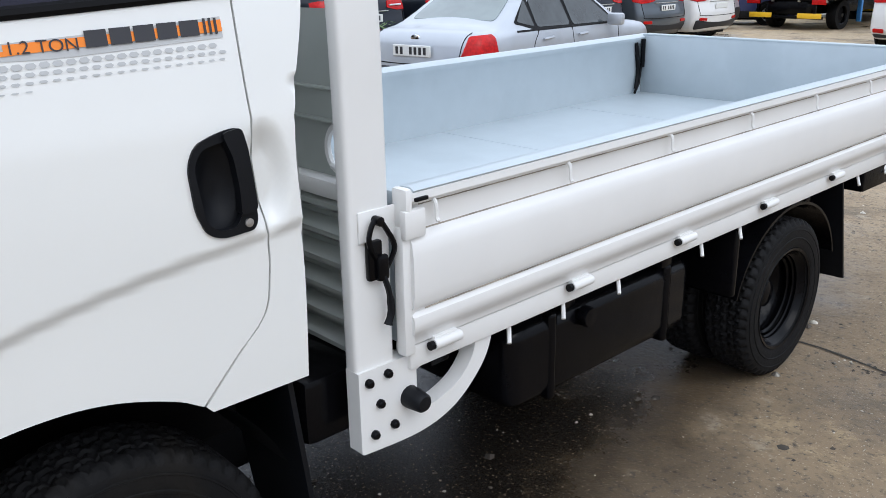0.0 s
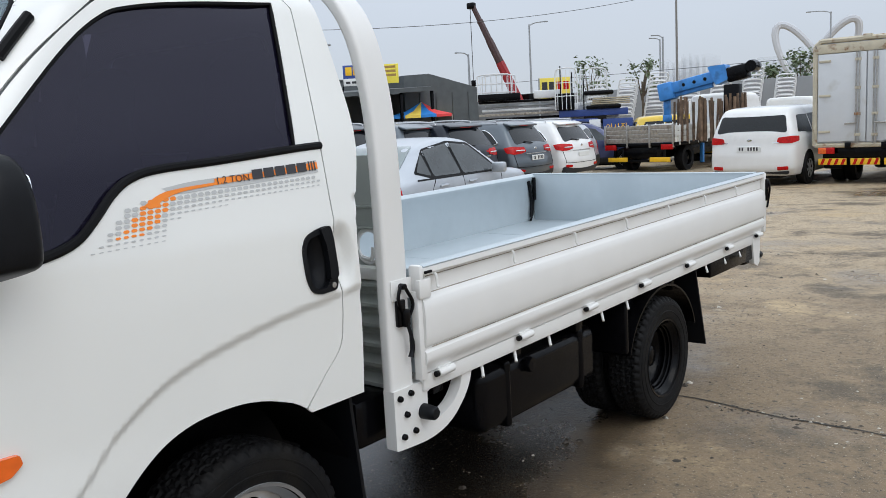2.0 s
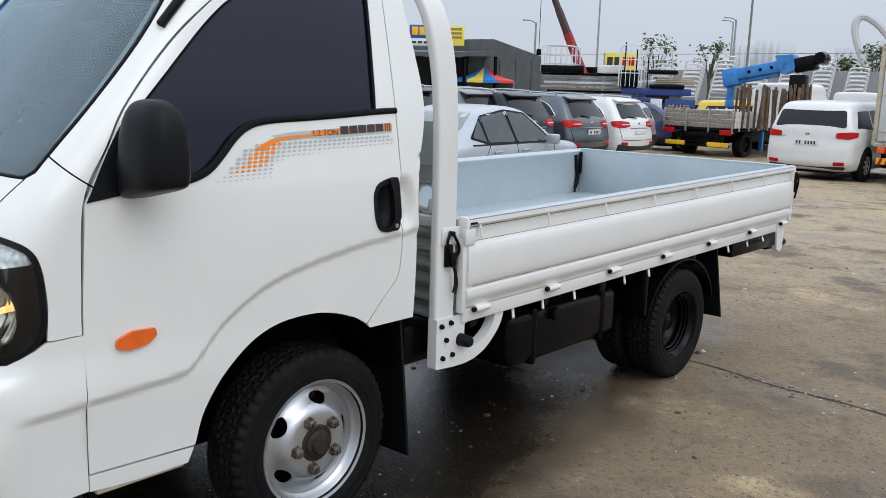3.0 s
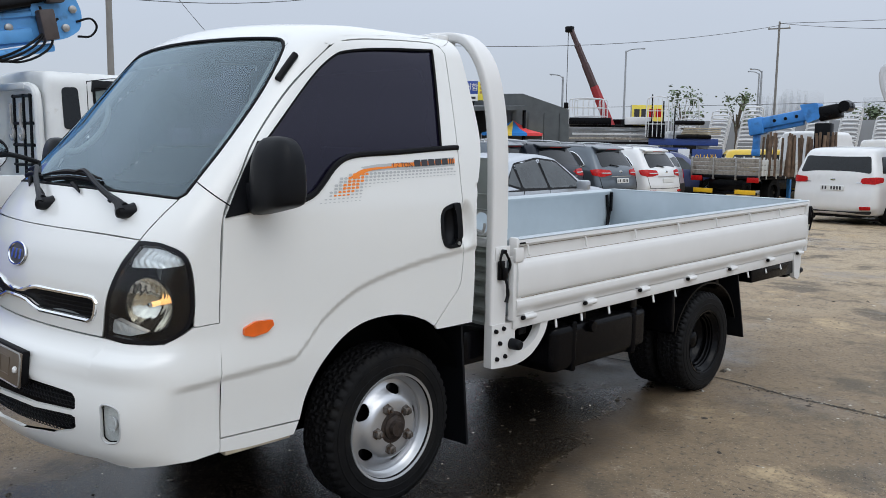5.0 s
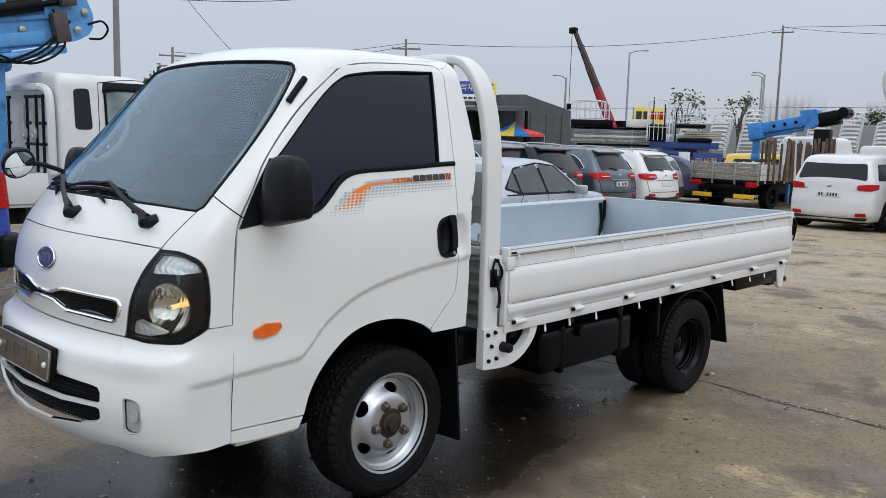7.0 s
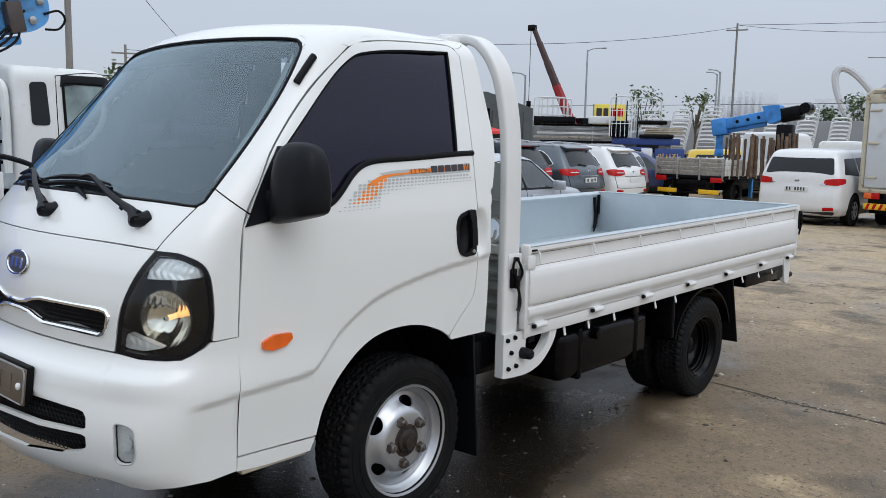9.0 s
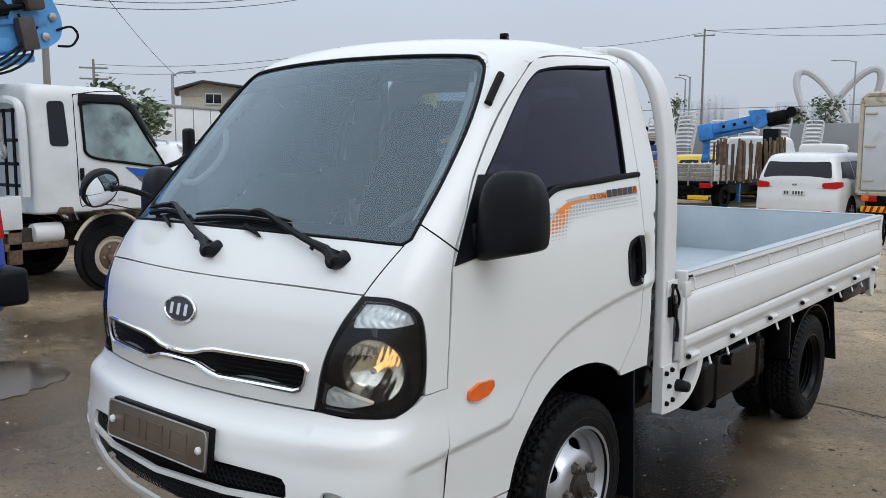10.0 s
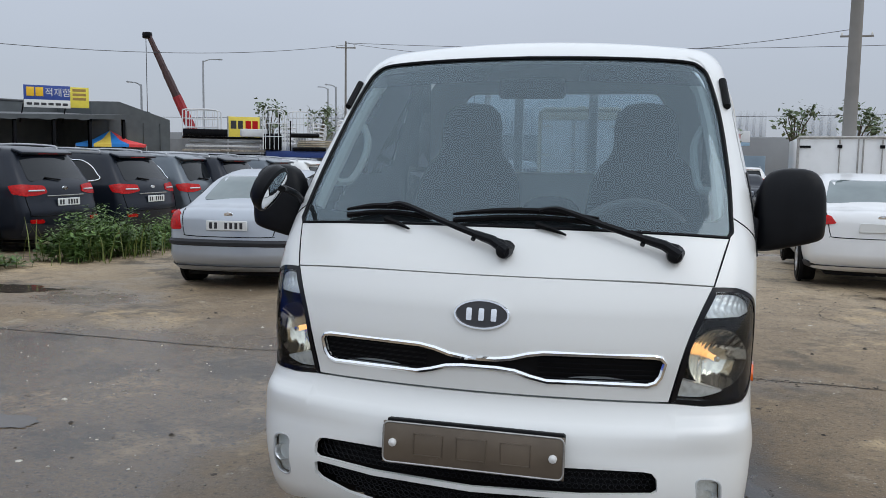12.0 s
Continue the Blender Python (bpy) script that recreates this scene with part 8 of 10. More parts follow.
part("crane_boom", moved(merge(prism(rounded([(-0.55, -0.05), (0.95, 0.02), (1.14, 0.10), (1.20, 0.30), (1.12, 0.58), (0.70, 0.80), (-0.55, 0.74)], 0.08), 0.06, lambda a, b, w: (0.13 + w, a, b)), prism(rounded([(-0.55, -0.05), (0.95, 0.02), (1.14, 0.10), (1.20, 0.30), (1.12, 0.58), (0.70, 0.80), (-0.55, 0.74)], 0.08), 0.06, lambda a, b, w: (-0.19 + w, a, b)), rbox(-0.15, 0.15, -0.5, 0.6, 0.55, 0.85, 0.03)), boom_m), P_CRANE_PALE, crane, "pale blue crane boom with side plates")
# flat dark patch on the plate stands in for a shaded opening
part("boom_opening", moved(prism(rounded([(0.18, 0.50), (0.26, 0.66), (0.70, 0.70), (0.96, 0.66), (0.93, 0.50), (0.72, 0.44), (0.40, 0.52)], 0.04), 0.004, lambda a, b, w: (0.192 + w, a, b)), boom_m), mat("dark_hollow_patch", (0.018, 0.014, 0.012), 0.5, vary=0.5, scale=12), crane)
part("boom_rail", moved(tube(catmull([(0.23, 0.28, 0.60), (0.24, 0.34, 0.76), (0.24, 0.66, 0.80), (0.24, 0.98, 0.76), (0.23, 1.03, 0.62)], 5), 0.016, 6), boom_m), P_CRANE_PALE, crane)
part("boom_rib", moved(merge(rbox(0.19, 0.23, 0.58, 0.66, 0.30, 0.74, 0.01), rbox(0.19, 0.22, -0.2, 0.60, 0.30, 0.36, 0.01)), boom_m), P_CRANE_PALE, crane)
part("boom_arm", moved(merge(rbox(-0.10, 0.24, -1.1, 0.55, 0.02, 0.18, 0.03), tube([(0.2, -0.6, -0.10), (0.2, 0.75, -0.06)], 0.05, 10)), boom_m), P_CRANE_PALE, crane)
part("ram", moved(merge(tube([(0.26, -0.3, 0.40), (0.26, 0.55, 0.46)], 0.075, 12), tube([(0.26, 0.5, 0.46), (0.26, 0.92, 0.49)], 0.035, 10)), boom_m), CHASSIS, crane, "black hydraulic ram")
part("motor", moved(merge(rbox(0.20, 0.34, 0.62, 0.80, 0.02, 0.36, 0.02), rbox(0.20, 0.36, 0.75, 0.95, 0.42, 0.70, 0.03)), boom_m), mat("brown_gear_box", (0.06, 0.045, 0.04), 0.5, vary=0.3), crane)
for y, z in ((1.08, 0.34), (0.95, 0.14), (0.30, 0.20), (0.42, 0.50)):
    part("pivot_pin", moved(lathe([(0.045, 0.19), (0.045, 0.225), (0.03, 0.235), (0, 0.236)], 14, "X", (0, y, z)), boom_m), STEEL, crane)
for k in range(4):
    part("hose", moved(tube(catmull([(0.21, -0.5 + 0.1 * k, 0.05), (0.30, -0.1 + 0.12 * k, -0.12 - 0.02 * k), (0.31, 0.4 + 0.1 * k, -0.02), (0.27, 0.85 - 0.06 * k, 0.25 + 0.05 * k)], 6), 0.014, 6), boom_m), TRIM, crane)
part("hose_loop", moved(tube(catmull([(0.2, 1.10, 0.20), (0.2, 1.28, 0.22), (0.2, 1.34, 0.12), (0.2, 1.24, 0.02), (0.2, 1.08, 0.03)], 6), 0.014, 6), boom_m), TRIM, crane)

# ---- box lorry ----
bx = thing("box_lorry", "pale box lorry with rust-streaked frame and double rear doors", "lorry", Matrix.Translation((-1.93, 18.5, g_level(18.5))) @ pose(0, 0, 0, 0, 0, -1.0))
W2, ZB, ZT, LB = 1.04, 0.86, 3.06, 5.9
prof = rounded([(-W2, ZB), (W2, ZB), (W2, ZT - 0.10), (W2 - 0.12, ZT), (-W2 + 0.12, ZT), (-W2, ZT - 0.10)], 0.03)
part("box", ([(x, y, z) for y in (0.06, LB) for x, z in prof], [tuple(range(len(prof))), tuple(range(2 * len(prof) - 1, len(prof) - 1, -1))] + [(i, (i + 1) % len(prof), (i + 1) % len(prof) + len(prof), i + len(prof)) for i in range(len(prof))]), GREYBOX, bx)
outer = [(-W2 - 0.01, ZB - 0.02), (W2 + 0.01, ZB - 0.02), (W2 + 0.01, ZT - 0.10), (W2 - 0.11, ZT + 0.01), (-W2 + 0.11, ZT + 0.01), (-W2 - 0.01, ZT - 0.10)]
for (a, b), (c2, d) in zip(outer, outer[1:] + outer[:1]):
    part("rear_frame", tube([(a, 0.05, b), (c2, 0.05, d)], 0.055, 6), RUSTY, bx, "cream frame streaked with rust")
part("top_beam", rbox(-W2 + 0.02, W2 - 0.02, 0.0, 0.10, ZT - 0.26, ZT - 0.06, 0.02), RUSTY, bx)
for s in (1, -1):
    d = part("rear_door", rbox(min(0.012 * s, s * (W2 - 0.06)), max(0.012 * s, s * (W2 - 0.06)), 0.0, 0.06, ZB + 0.06, ZT - 0.27, 0.012), GREYBOX, bx, "flat pale grey box door")
    for x in (0.14, 0.20):
        part("lock_rod", tube([(s * x, -0.03, ZB + 0.02), (s * x, -0.03, ZT - 0.25)], 0.016, 6), STEEL, d)
        for z in (ZB + 0.2, 1.5, 2.05, ZT - 0.42):
            part("rod_bracket", rbox(s * x - 0.03, s * x + 0.03, -0.045, 0.0, z - 0.03, z + 0.03, 0.006), RUSTY, d)
    part("lock_handle", tube([(s * 0.17, -0.05, ZB + 0.46), (s * 0.42, -0.05, ZB + 0.44)], 0.018, 6), STEEL, d)
    for z in (ZB + 0.28, ZB + 1.05, ZT - 0.42):
        part("door_hinge", rbox(s * (W2 - 0.20) - 0.12, s * (W2 - 0.20) + 0.12, -0.025, 0.0, z - 0.025, z + 0.025, 0.008), RUSTY, d)
    part("tail_lamp", rbox(s * 0.80 - 0.17, s * 0.80 + 0.17, 0.0, 0.06, 0.66, 0.80, 0.01), REDLENS, bx, "orange and red tail lamp")
    part("amber_lamp", rbox(s * 0.88 - 0.08, s * 0.88 + 0.08, -0.01, 0.06, 0.665, 0.795, 0.01), ORANGE, bx)
    part("side_rail", rbox(s * W2 - 0.02, s * W2 + 0.02, 0.0, LB, ZB - 0.06, ZB + 0.04, 0.01), STEEL, bx)
    part("roof_rail", rbox(s * W2 - 0.03, s * W2 + 0.03, 0.0, LB, ZT - 0.14, ZT - 0.06, 0.02), mat("brown_roof_rail", (0.22, 0.20, 0.18), 0.6), bx)
    part("mud_guard", rbox(s * 0.80 - 0.20, s * 0.80 + 0.20, 0.55, 0.60, 0.30, 0.85, 0.02), PLASTIC, bx)
    for y in (1.15, 4.9):
        road_wheel("wheel", 0.39, 0.25, (s * 0.80, y, 0.39), bx, OLDWHITE, s, 0)
    road_wheel("wheel", 0.39, 0.22, (s * 0.52, 1.15, 0.39), bx, OLDWHITE, s, 0)
part("chassis", merge(rbox(-0.45, -0.30, 0.2, 6.5, 0.50, 0.80, 0.01), rbox(0.30, 0.45, 0.2, 6.5, 0.50, 0.80, 0.01), rbox(-0.9, 0.9, 0.1, 0.3, 0.50, 0.84, 0.02)), CHASSIS, bx)
for k in range(3):
    bar = part("hazard_board", rbox(-0.96 + 0.66 * k, -0.38 + 0.66 * k, 0.0, 0.03, 0.42, 0.56, 0.006), YELLOWBAR, bx, "yellow and red striped hazard board")
    for i in range(4):
        x = -0.92 + 0.66 * k + 0.14 * i
        part("red_stripe", prism([(x, 0.425), (x + 0.06, 0.425), (x + 0.11, 0.555), (x + 0.05, 0.555)], 0.004, lambda a, b, w: (a, -0.005 + w, b)), REDLENS, bar)
part("lamp_pod", rbox(-0.09, 0.09, -0.02, 0.10, ZT - 0.02, ZT + 0.09, 0.02), RUSTY, bx)
for x in (-0.36, 0.36):
    part("door_latch_block", rbox(x - 0.06, x + 0.06, -0.02, 0.04, 0.76, 0.90, 0.01), CHASSIS, bx)
sheet_part("cab", hull(lorry_cab_field(1.7, 1.95, 2.25), (0, 0.75, 1.35), (1.3, 1.3, 1.3), 14), P_WHITE, bx).matrix_local = Matrix.Translation((0, LB + 0.1, 0))
part("mirror_arm", merge(tube([(1.0, LB + 1.3, 1.4), (1.25, LB + 1.5, 1.6), (1.25, LB + 1.5, 1.9), (1.0, LB + 1.3, 2.0)], 0.02, 6), rbox(1.16, 1.34, LB + 1.46, LB + 1.52, 1.35, 1.72, 0.03)), PLASTIC, bx)

# ---- white refrigerated box on a small lorry ----
rb = thing("small_box_lorry", "white insulated box body with dark edge frame and door bolts", "lorry", Matrix.Translation((3.55, 13.0, g_level(13))) @ pose(0, 0, 0, 0, 0, -4))
part("box", rbox(-1.0, 1.0, 0.0, 3.4, 0.75, 2.16, 0.02), P_WHITE, rb)
for a, b in (((-1.0, 0.75), (-1.0, 2.16)), ((1.0, 0.75), (1.0, 2.16)), ((-1.0, 2.16), (1.0, 2.16)), ((-0.02, 0.75), (-0.02, 2.14)), ((0.06, 0.75), (0.06, 2.14))):
    part("edge_frame", tube([(a[0], -0.012, a[1]), (b[0], -0.012, b[1])], 0.026 if abs(a[0]) > 0.5 else 0.014, 6), STEEL, rb)
for x in (-0.32, 0.36):
    part("lock_rod", tube([(x, -0.03, 0.8), (x, -0.03, 2.12)], 0.012, 6), STEEL, rb)
    for z in (1.0, 1.45, 2.0):
        part("rod_bracket", rbox(x - 0.04, x + 0.04, -0.045, 0, z - 0.03, z + 0.03, 0.008), CHASSIS, rb)
for x in (-0.88, 0.88):
    part("door_hinge", rbox(x - 0.09, x + 0.09, -0.03, 0, 1.97, 2.01, 0.008), CHASSIS, rb)
part("notice_board", rbox(0.50, 0.86, -0.012, -0.004, 1.35, 2.03, 0.002), WHITEBOARD, rb, "white notice with dark bars")
for k in range(4):
    part("notice_bar", rbox(0.60, 0.76, -0.015, -0.0125, 1.90 - 0.06 * k, 1.935 - 0.06 * k, 0), BLACKINK, rb)
for s in (1, -1):
    for y in (0.6, 3.3):
        road_wheel("wheel", 0.32, 0.2, (s * 0.78, y, 0.32), rb, OLDWHITE, s, 0)
part("chassis", rbox(-0.6, 0.6, 0.1, 4.4, 0.42, 0.72, 0.02), CHASSIS, rb)
sheet_part("cab", hull(lorry_cab_field(1.5, 1.75, 1.95), (0, 0.70, 1.25), (1.3, 1.3, 1.3), 12), P_WHITE, rb).matrix_local = Matrix.Translation((0, 3.5, 0))

# ---- flat lorry with a blue crane ----
fl = thing("crane_flat_lorry", "old flat lorry with weathered boards, blue crane and wooden stakes", "lorry", Matrix.Translation((-9.75, 23.8, g_level(30))) @ pose(0, 0, 0, 0, 0, -4))
for k in range(4):
    part("tail_board", rbox(-1.25, 1.25, 0.0, 0.05, 0.96 + 0.135 * k, 1.085 + 0.135 * k, 0.008), WOOD, fl, "weathered grey board")
for x in (-1.2, -0.4, 0.4, 1.2):
    part("board_post", rbox(x - 0.03, x + 0.03, -0.02, 0.06, 0.80, 1.52, 0.008), STEEL, fl)
for s in (1, -1):
    for k in range(3):
        part("side_board", rbox(s * 1.24 - 0.02, s * 1.24 + 0.02, 0.05, 5.4, 0.96 + 0.17 * k, 1.12 + 0.17 * k, 0.008), OLDWHITE, fl)
    for k in range(9):
        part("side_post", rbox(s * 1.265 - 0.01, s * 1.265 + 0.01, 0.3 + 0.62 * k, 0.35 + 0.62 * k, 0.86, 1.5, 0.004), OLDWHITE, fl)
    for y in (1.2, 5.9):
        road_wheel("wheel", 0.42, 0.28, (s * 0.95, y, 0.42), fl, CHASSIS, s, 0)
    part("tail_lamp", rbox(s * 1.0 - 0.2, s * 1.0 + 0.2, -0.03, 0.03, 0.74, 0.90, 0.01), REDLENS, fl)
    part("yellow_board", rbox(s * 0.75 - 0.35, s * 0.75 + 0.35, -0.02, 0.02, 0.36, 0.50, 0.006), YELLOWBAR, fl)
    part("blue_mud_flap", rbox(s * 1.15 - 0.06, s * 1.15 + 0.06, 2.0, 2.1, 0.2, 0.85, 0.01), P_CRANE, fl)
part("bed_floor", merge(rbox(-1.25, 1.25, 0.0, 5.4, 0.84, 0.95, 0.01), rbox(-0.6, 0.6, 0.1, 7.0, 0.45, 0.82, 0.02)), CHASSIS, fl)
part("under_run_frame", merge(rbox(-1.1, 1.1, 0.02, 0.12, 0.34, 0.42, 0.01), rbox(-0.9, -0.82, 0.02, 0.1, 0.36, 0.84, 0.01), rbox(0.82, 0.9, 0.02, 0.1, 0.36, 0.84, 0.01)), CHASSIS, fl)
col = part("crane_column", merge(rbox(2.15, 2.65, 1.45, 1.75, 0.95, 2.62, 0.04)), CHASSIS, fl, "dark crane column")
bm_ = Matrix.Translation((0.45, 1.5, 2.42)) @ pose(0, 0, 0, 0, -11, 8)
part("crane_boom", moved(merge(rbox(-0.3, 1.75, -0.20, 0.20, 0.02, 0.38, 0.05), rbox(-0.42, 0.08, -0.24, 0.24, -0.14, 0.42, 0.06), rbox(-0.15, 1.3, -0.10, 0.10, -0.10, 0.04, 0.03), prism(rounded([(1.45, -0.08), (1.85, 0.0), (1.85, 0.48), (1.3, 0.54)], 0.06), 0.5, lambda a, b, w: (a, -0.25 + w, b))), bm_), P_CRANE, col, "blue crane boom")
# black discs laid on the boom: the holes' shade is only colour
for x in (0.45, 0.8, 1.15):
    part("boom_hole", moved(lathe([(0.055, -0.209), (0.055, -0.204), (0, -0.203)], 16, "Y", (x, 0, 0.2)), bm_), TRIM, col)
part("hook_block", merge(rbox(0.12, 0.34, 1.40, 1.58, 1.75, 2.42, 0.05), rbox(0.10, 0.36, 1.38, 1.60, 1.55, 1.80, 0.06)), P_CRANE, col)
part("winch", moved(merge(rbox(1.8, 2.45, -0.26, 0.26, -0.10, 0.36, 0.08), lathe([(0.17, -0.3), (0.20, 0.0), (0.17, 0.3)], 20, "Y", (2.6, 0, 0.22)), rbox(2.4, 2.8, -0.1, 0.1, 0.12, 0.30, 0.03)), bm_), CHASSIS, col, "black winch head")
STAKE = mat("rusty_brown_stake", (0.13, 0.085, 0.055), 0.85, vary=0.45, scale=6, rand=0.3)
for k in range(46):
    x, y = 0.95 + random.uniform(-0.1, 2.2), 0.75 + random.uniform(-0.5, 0.5)
    part("stake", tube([(x, y, 0.95), (x + random.uniform(-0.08, 0.08), y + random.uniform(-0.1, 0.1), 2.22 + random.uniform(-0.12, 0.12))], 0.036, 6), STAKE, fl)
sheet_part("cab", hull(lorry_cab_field(1.9, 2.2, 2.45), (0, 0.8, 1.4), (1.4, 1.4, 1.4), 14), P_WHITE, fl).matrix_local = Matrix.Translation((0, 5.6, 0))


# ---- sheds, containers, houses beyond the cars ----
def at_ground(x, y, turn=0.0, z=None):
    return Matrix.Translation((x, y, g_level(y) if z is None else z)) @ pose(0, 0, 0, 0, 0, turn)


def text_piece(body, size, m):
    """Lettering as a flat piece in the x-z plane, facing -y."""
    cu = bpy.data.curves.new("lettering", "FONT")
    cu.body, cu.size = body, size
    tmp = new("lettering", cu)
    bpy.context.view_layer.update()
    me = bpy.data.meshes.new_from_object(tmp.evaluated_get(bpy.context.evaluated_depsgraph_get()))
    piece = [(q.co.x, 0.0, q.co.y) for q in me.vertices], [tuple(q.vertices) for q in me.polygons]
    bpy.data.objects.remove(tmp)
    return moved(piece, m)


GREYROOF = mat("grey_sheet_roof", (0.10, 0.105, 0.11), 0.6, vary=0.15, scale=2)
shed = thing("open_shed", "long dark open-fronted shed with a low sheet roof", "shed", at_ground(-29.6, 25.2, 71))
# walls and goods are near black: the inside's shade is in their colour
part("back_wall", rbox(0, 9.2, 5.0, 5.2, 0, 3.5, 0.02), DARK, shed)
part("roof", ([(x, y, z + d) for x, d in ((-0.3, 0.0), (9.4, 0.36)) for y, z in ((-0.8, 3.30), (5.4, 3.62), (5.4, 3.70), (-0.8, 3.42))], [(0, 1, 2, 3), (7, 6, 5, 4), (0, 4, 5, 1), (1, 5, 6, 2), (2, 6, 7, 3), (3, 7, 4, 0)]), GREYROOF, shed, "sagging grey sheet roof")
for k in range(6):
    part("post", rbox(-0.2 + 1.85 * k, -0.06 + 1.85 * k, -0.6, -0.46, 0, 3.38 + 0.07 * k, 0.01), CHASSIS, shed)
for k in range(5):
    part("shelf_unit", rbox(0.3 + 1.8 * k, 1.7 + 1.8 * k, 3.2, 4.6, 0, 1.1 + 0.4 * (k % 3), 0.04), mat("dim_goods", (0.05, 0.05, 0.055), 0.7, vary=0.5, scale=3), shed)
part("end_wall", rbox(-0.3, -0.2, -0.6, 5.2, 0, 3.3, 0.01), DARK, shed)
fringe = [(x, 3.44 + 0.037 * x + dz) for x in np.linspace(-0.3, 9.4, 40) for dz in (0.0, -0.22 - 0.10 * noise.noise(Vector((x * 1.7, 0.0, 2.0))))]
part("eave_fringe", ([(x, y, z) for y in (-0.86, -0.82) for x, z in fringe], [(2 * k, 2 * k + 2, 2 * k + 3, 2 * k + 1) for k in range(39)] + [(80 + 2 * k, 81 + 2 * k, 83 + 2 * k, 82 + 2 * k) for k in range(39)] + [(2 * k + 1, 2 * k + 3, 83 + 2 * k, 81 + 2 * k) for k in range(39)]), TARP, shed, "ragged dark tarpaulin fringe")
sign = thing("roof_sign", "blue and yellow shop sign with white lettering on a shed roof", "sign", Matrix.Translation((-28.35, 29.5, 3.77)) @ pose(0, 0, 0, 0, 0, 40))
part("blue_board", rbox(0, 1.95, -0.03, 0.03, 0, 0.75, 0.01), mat("blue_sign_board", (0.03, 0.07, 0.30), 0.5, vary=0.05), sign)
part("yellow_board", rbox(1.95, 2.75, -0.03, 0.03, -0.22, 0.72, 0.01), mat("yellow_sign_board", (0.80, 0.68, 0.08), 0.5, vary=0.05), sign)
part("white_foot", rbox(0, 1.95, -0.034, 0.026, -0.26, 0.10, 0.005), WHITEBOARD, sign)
part("name_bar", rbox(0.12, 0.44, -0.040, -0.034, 0.25, 0.66, 0.01), YELLOWBAR, sign)
part("name_bar", rbox(0.50, 0.82, -0.040, -0.034, 0.25, 0.66, 0.01), YELLOWBAR, sign)
part("lettering", text_piece("\uc801\uc7ac\ud568", 0.40, Matrix.Translation((0.88, -0.042, 0.30))), WHITEBOARD, sign)
for k in range(3):
    part("small_print", rbox(2.05, 2.62, -0.036, -0.032, 0.12 + 0.2 * k, 0.24 + 0.2 * k, 0.0), mat("red_brown_print", (0.35, 0.22, 0.06), 0.6), sign)
for k in range(6):
    part("small_print", rbox(0.12 + 0.30 * k, 0.34 + 0.30 * k, -0.038, -0.036, -0.15, -0.04, 0.0), BLACKINK, sign)
for x in (0.1, 1.9):
    part("strut", tube([(x, 0.02, 0.5), (x - 0.3, 1.0, -0.9)], 0.03, 6), CHASSIS, sign)
hall = thing("tarpaulin_hall", "dark grey tarpaulin-covered hall with a sloping roof", "hall", at_ground(-27.6, 33.2, 68))
pts = [(0, 0), (0, 4.45), (1.5, 4.52), (4.5, 3.72), (4.5, 0)]
part("cover", ([(x, y, z) for y in (0, 6) for x, z in pts], [(0, 1, 2, 3, 4), (9, 8, 7, 6, 5)] + [(i, (i + 1) % 5, (i + 1) % 5 + 5, i + 5) for i in range(5)]), TARP, hall)
part("rear_block", rbox(-3.8, 0.05, 3.2, 6.0, 0, 4.48, 0.04), TARP, hall, "grey sheet-clad block of the hall")
part("block_edge", tube([(-3.8, 3.18, 4.46), (0.05, 3.18, 4.46)], 0.05, 6), GREYROOF, hall)
for x in (0.9, 1.9, 2.9, 3.9):
    part("cover_fold", tube([(x, -0.01, 0.1), (x, -0.01, 3.5)], 0.05, 5), TARP, hall)
tent = thing("market_tent", "peaked tent roof in blue, red, yellow and green wedges", "tent", at_ground(-27.0, 33.8, 38))
COLS = [mat("tent_" + n, c, 0.6, vary=0.06) for n, c in (("blue", (0.02, 0.22, 0.62)), ("yellow", (0.85, 0.62, 0.10)), ("red", (0.75, 0.06, 0.06)), ("pale_yellow", (0.80, 0.68, 0.22)))]
corner = []
for k in range(16):
    side, u = divmod(k, 4)
    u = -1.6 + 0.8 * u
    corner.append(((u, -1.6), (1.6, u), (-u, 1.6), (-1.6, -u))[side])
for k in range(16):
    a, b = corner[k], corner[(k + 1) % 16]
    part("roof_wedge", ([(0, 0, 3.05), (a[0] * 0.5, a[1] * 0.5, 2.58), (b[0] * 0.5, b[1] * 0.5, 2.58), (a[0], a[1], 2.36), (b[0], b[1], 2.36), (a[0], a[1], 2.22), (b[0], b[1], 2.22)], [(0, 1, 2), (1, 3, 4, 2), (3, 5, 6, 4)]), COLS[(0, 1, 0, 2, 1, 0, 2, 1)[k % 8]], tent)
for x, y in corner[::4]:
    part("leg", tube([(x, y, 0), (x, y, 2.3)], 0.03, 6), STEEL, tent)

FRAMEW = mat("white_frame_paint", (0.66, 0.67, 0.68), 0.5, vary=0.05)


def ladder_frame(parent, m, w, h, bars=6, r=0.03):
    """A welded guard frame: two posts, cross rungs and thin uprights."""
    part("frame_hoop", moved(tube(catmull([(-w / 2, 0, 0), (-w / 2, 0, h * 0.8), (-w / 2 + 0.15, 0, h), (w / 2 - 0.15, 0, h), (w / 2, 0, h * 0.8), (w / 2, 0, 0)], 4), r, 6), m), FRAMEW, parent)
    for k in range(bars):
        x = -w / 2 + w * (k + 0.5) / bars
        part("frame_bar", moved(tube([(x, 0, 0), (x, 0, h * 0.97)], r * 0.5, 5), m), FRAMEW, parent)
    for z in (0.33, 0.66):
        part("frame_rung", moved(tube([(-w / 2, 0, h * z), (w / 2, 0, h * z)], r * 0.6, 5), m), FRAMEW, parent)


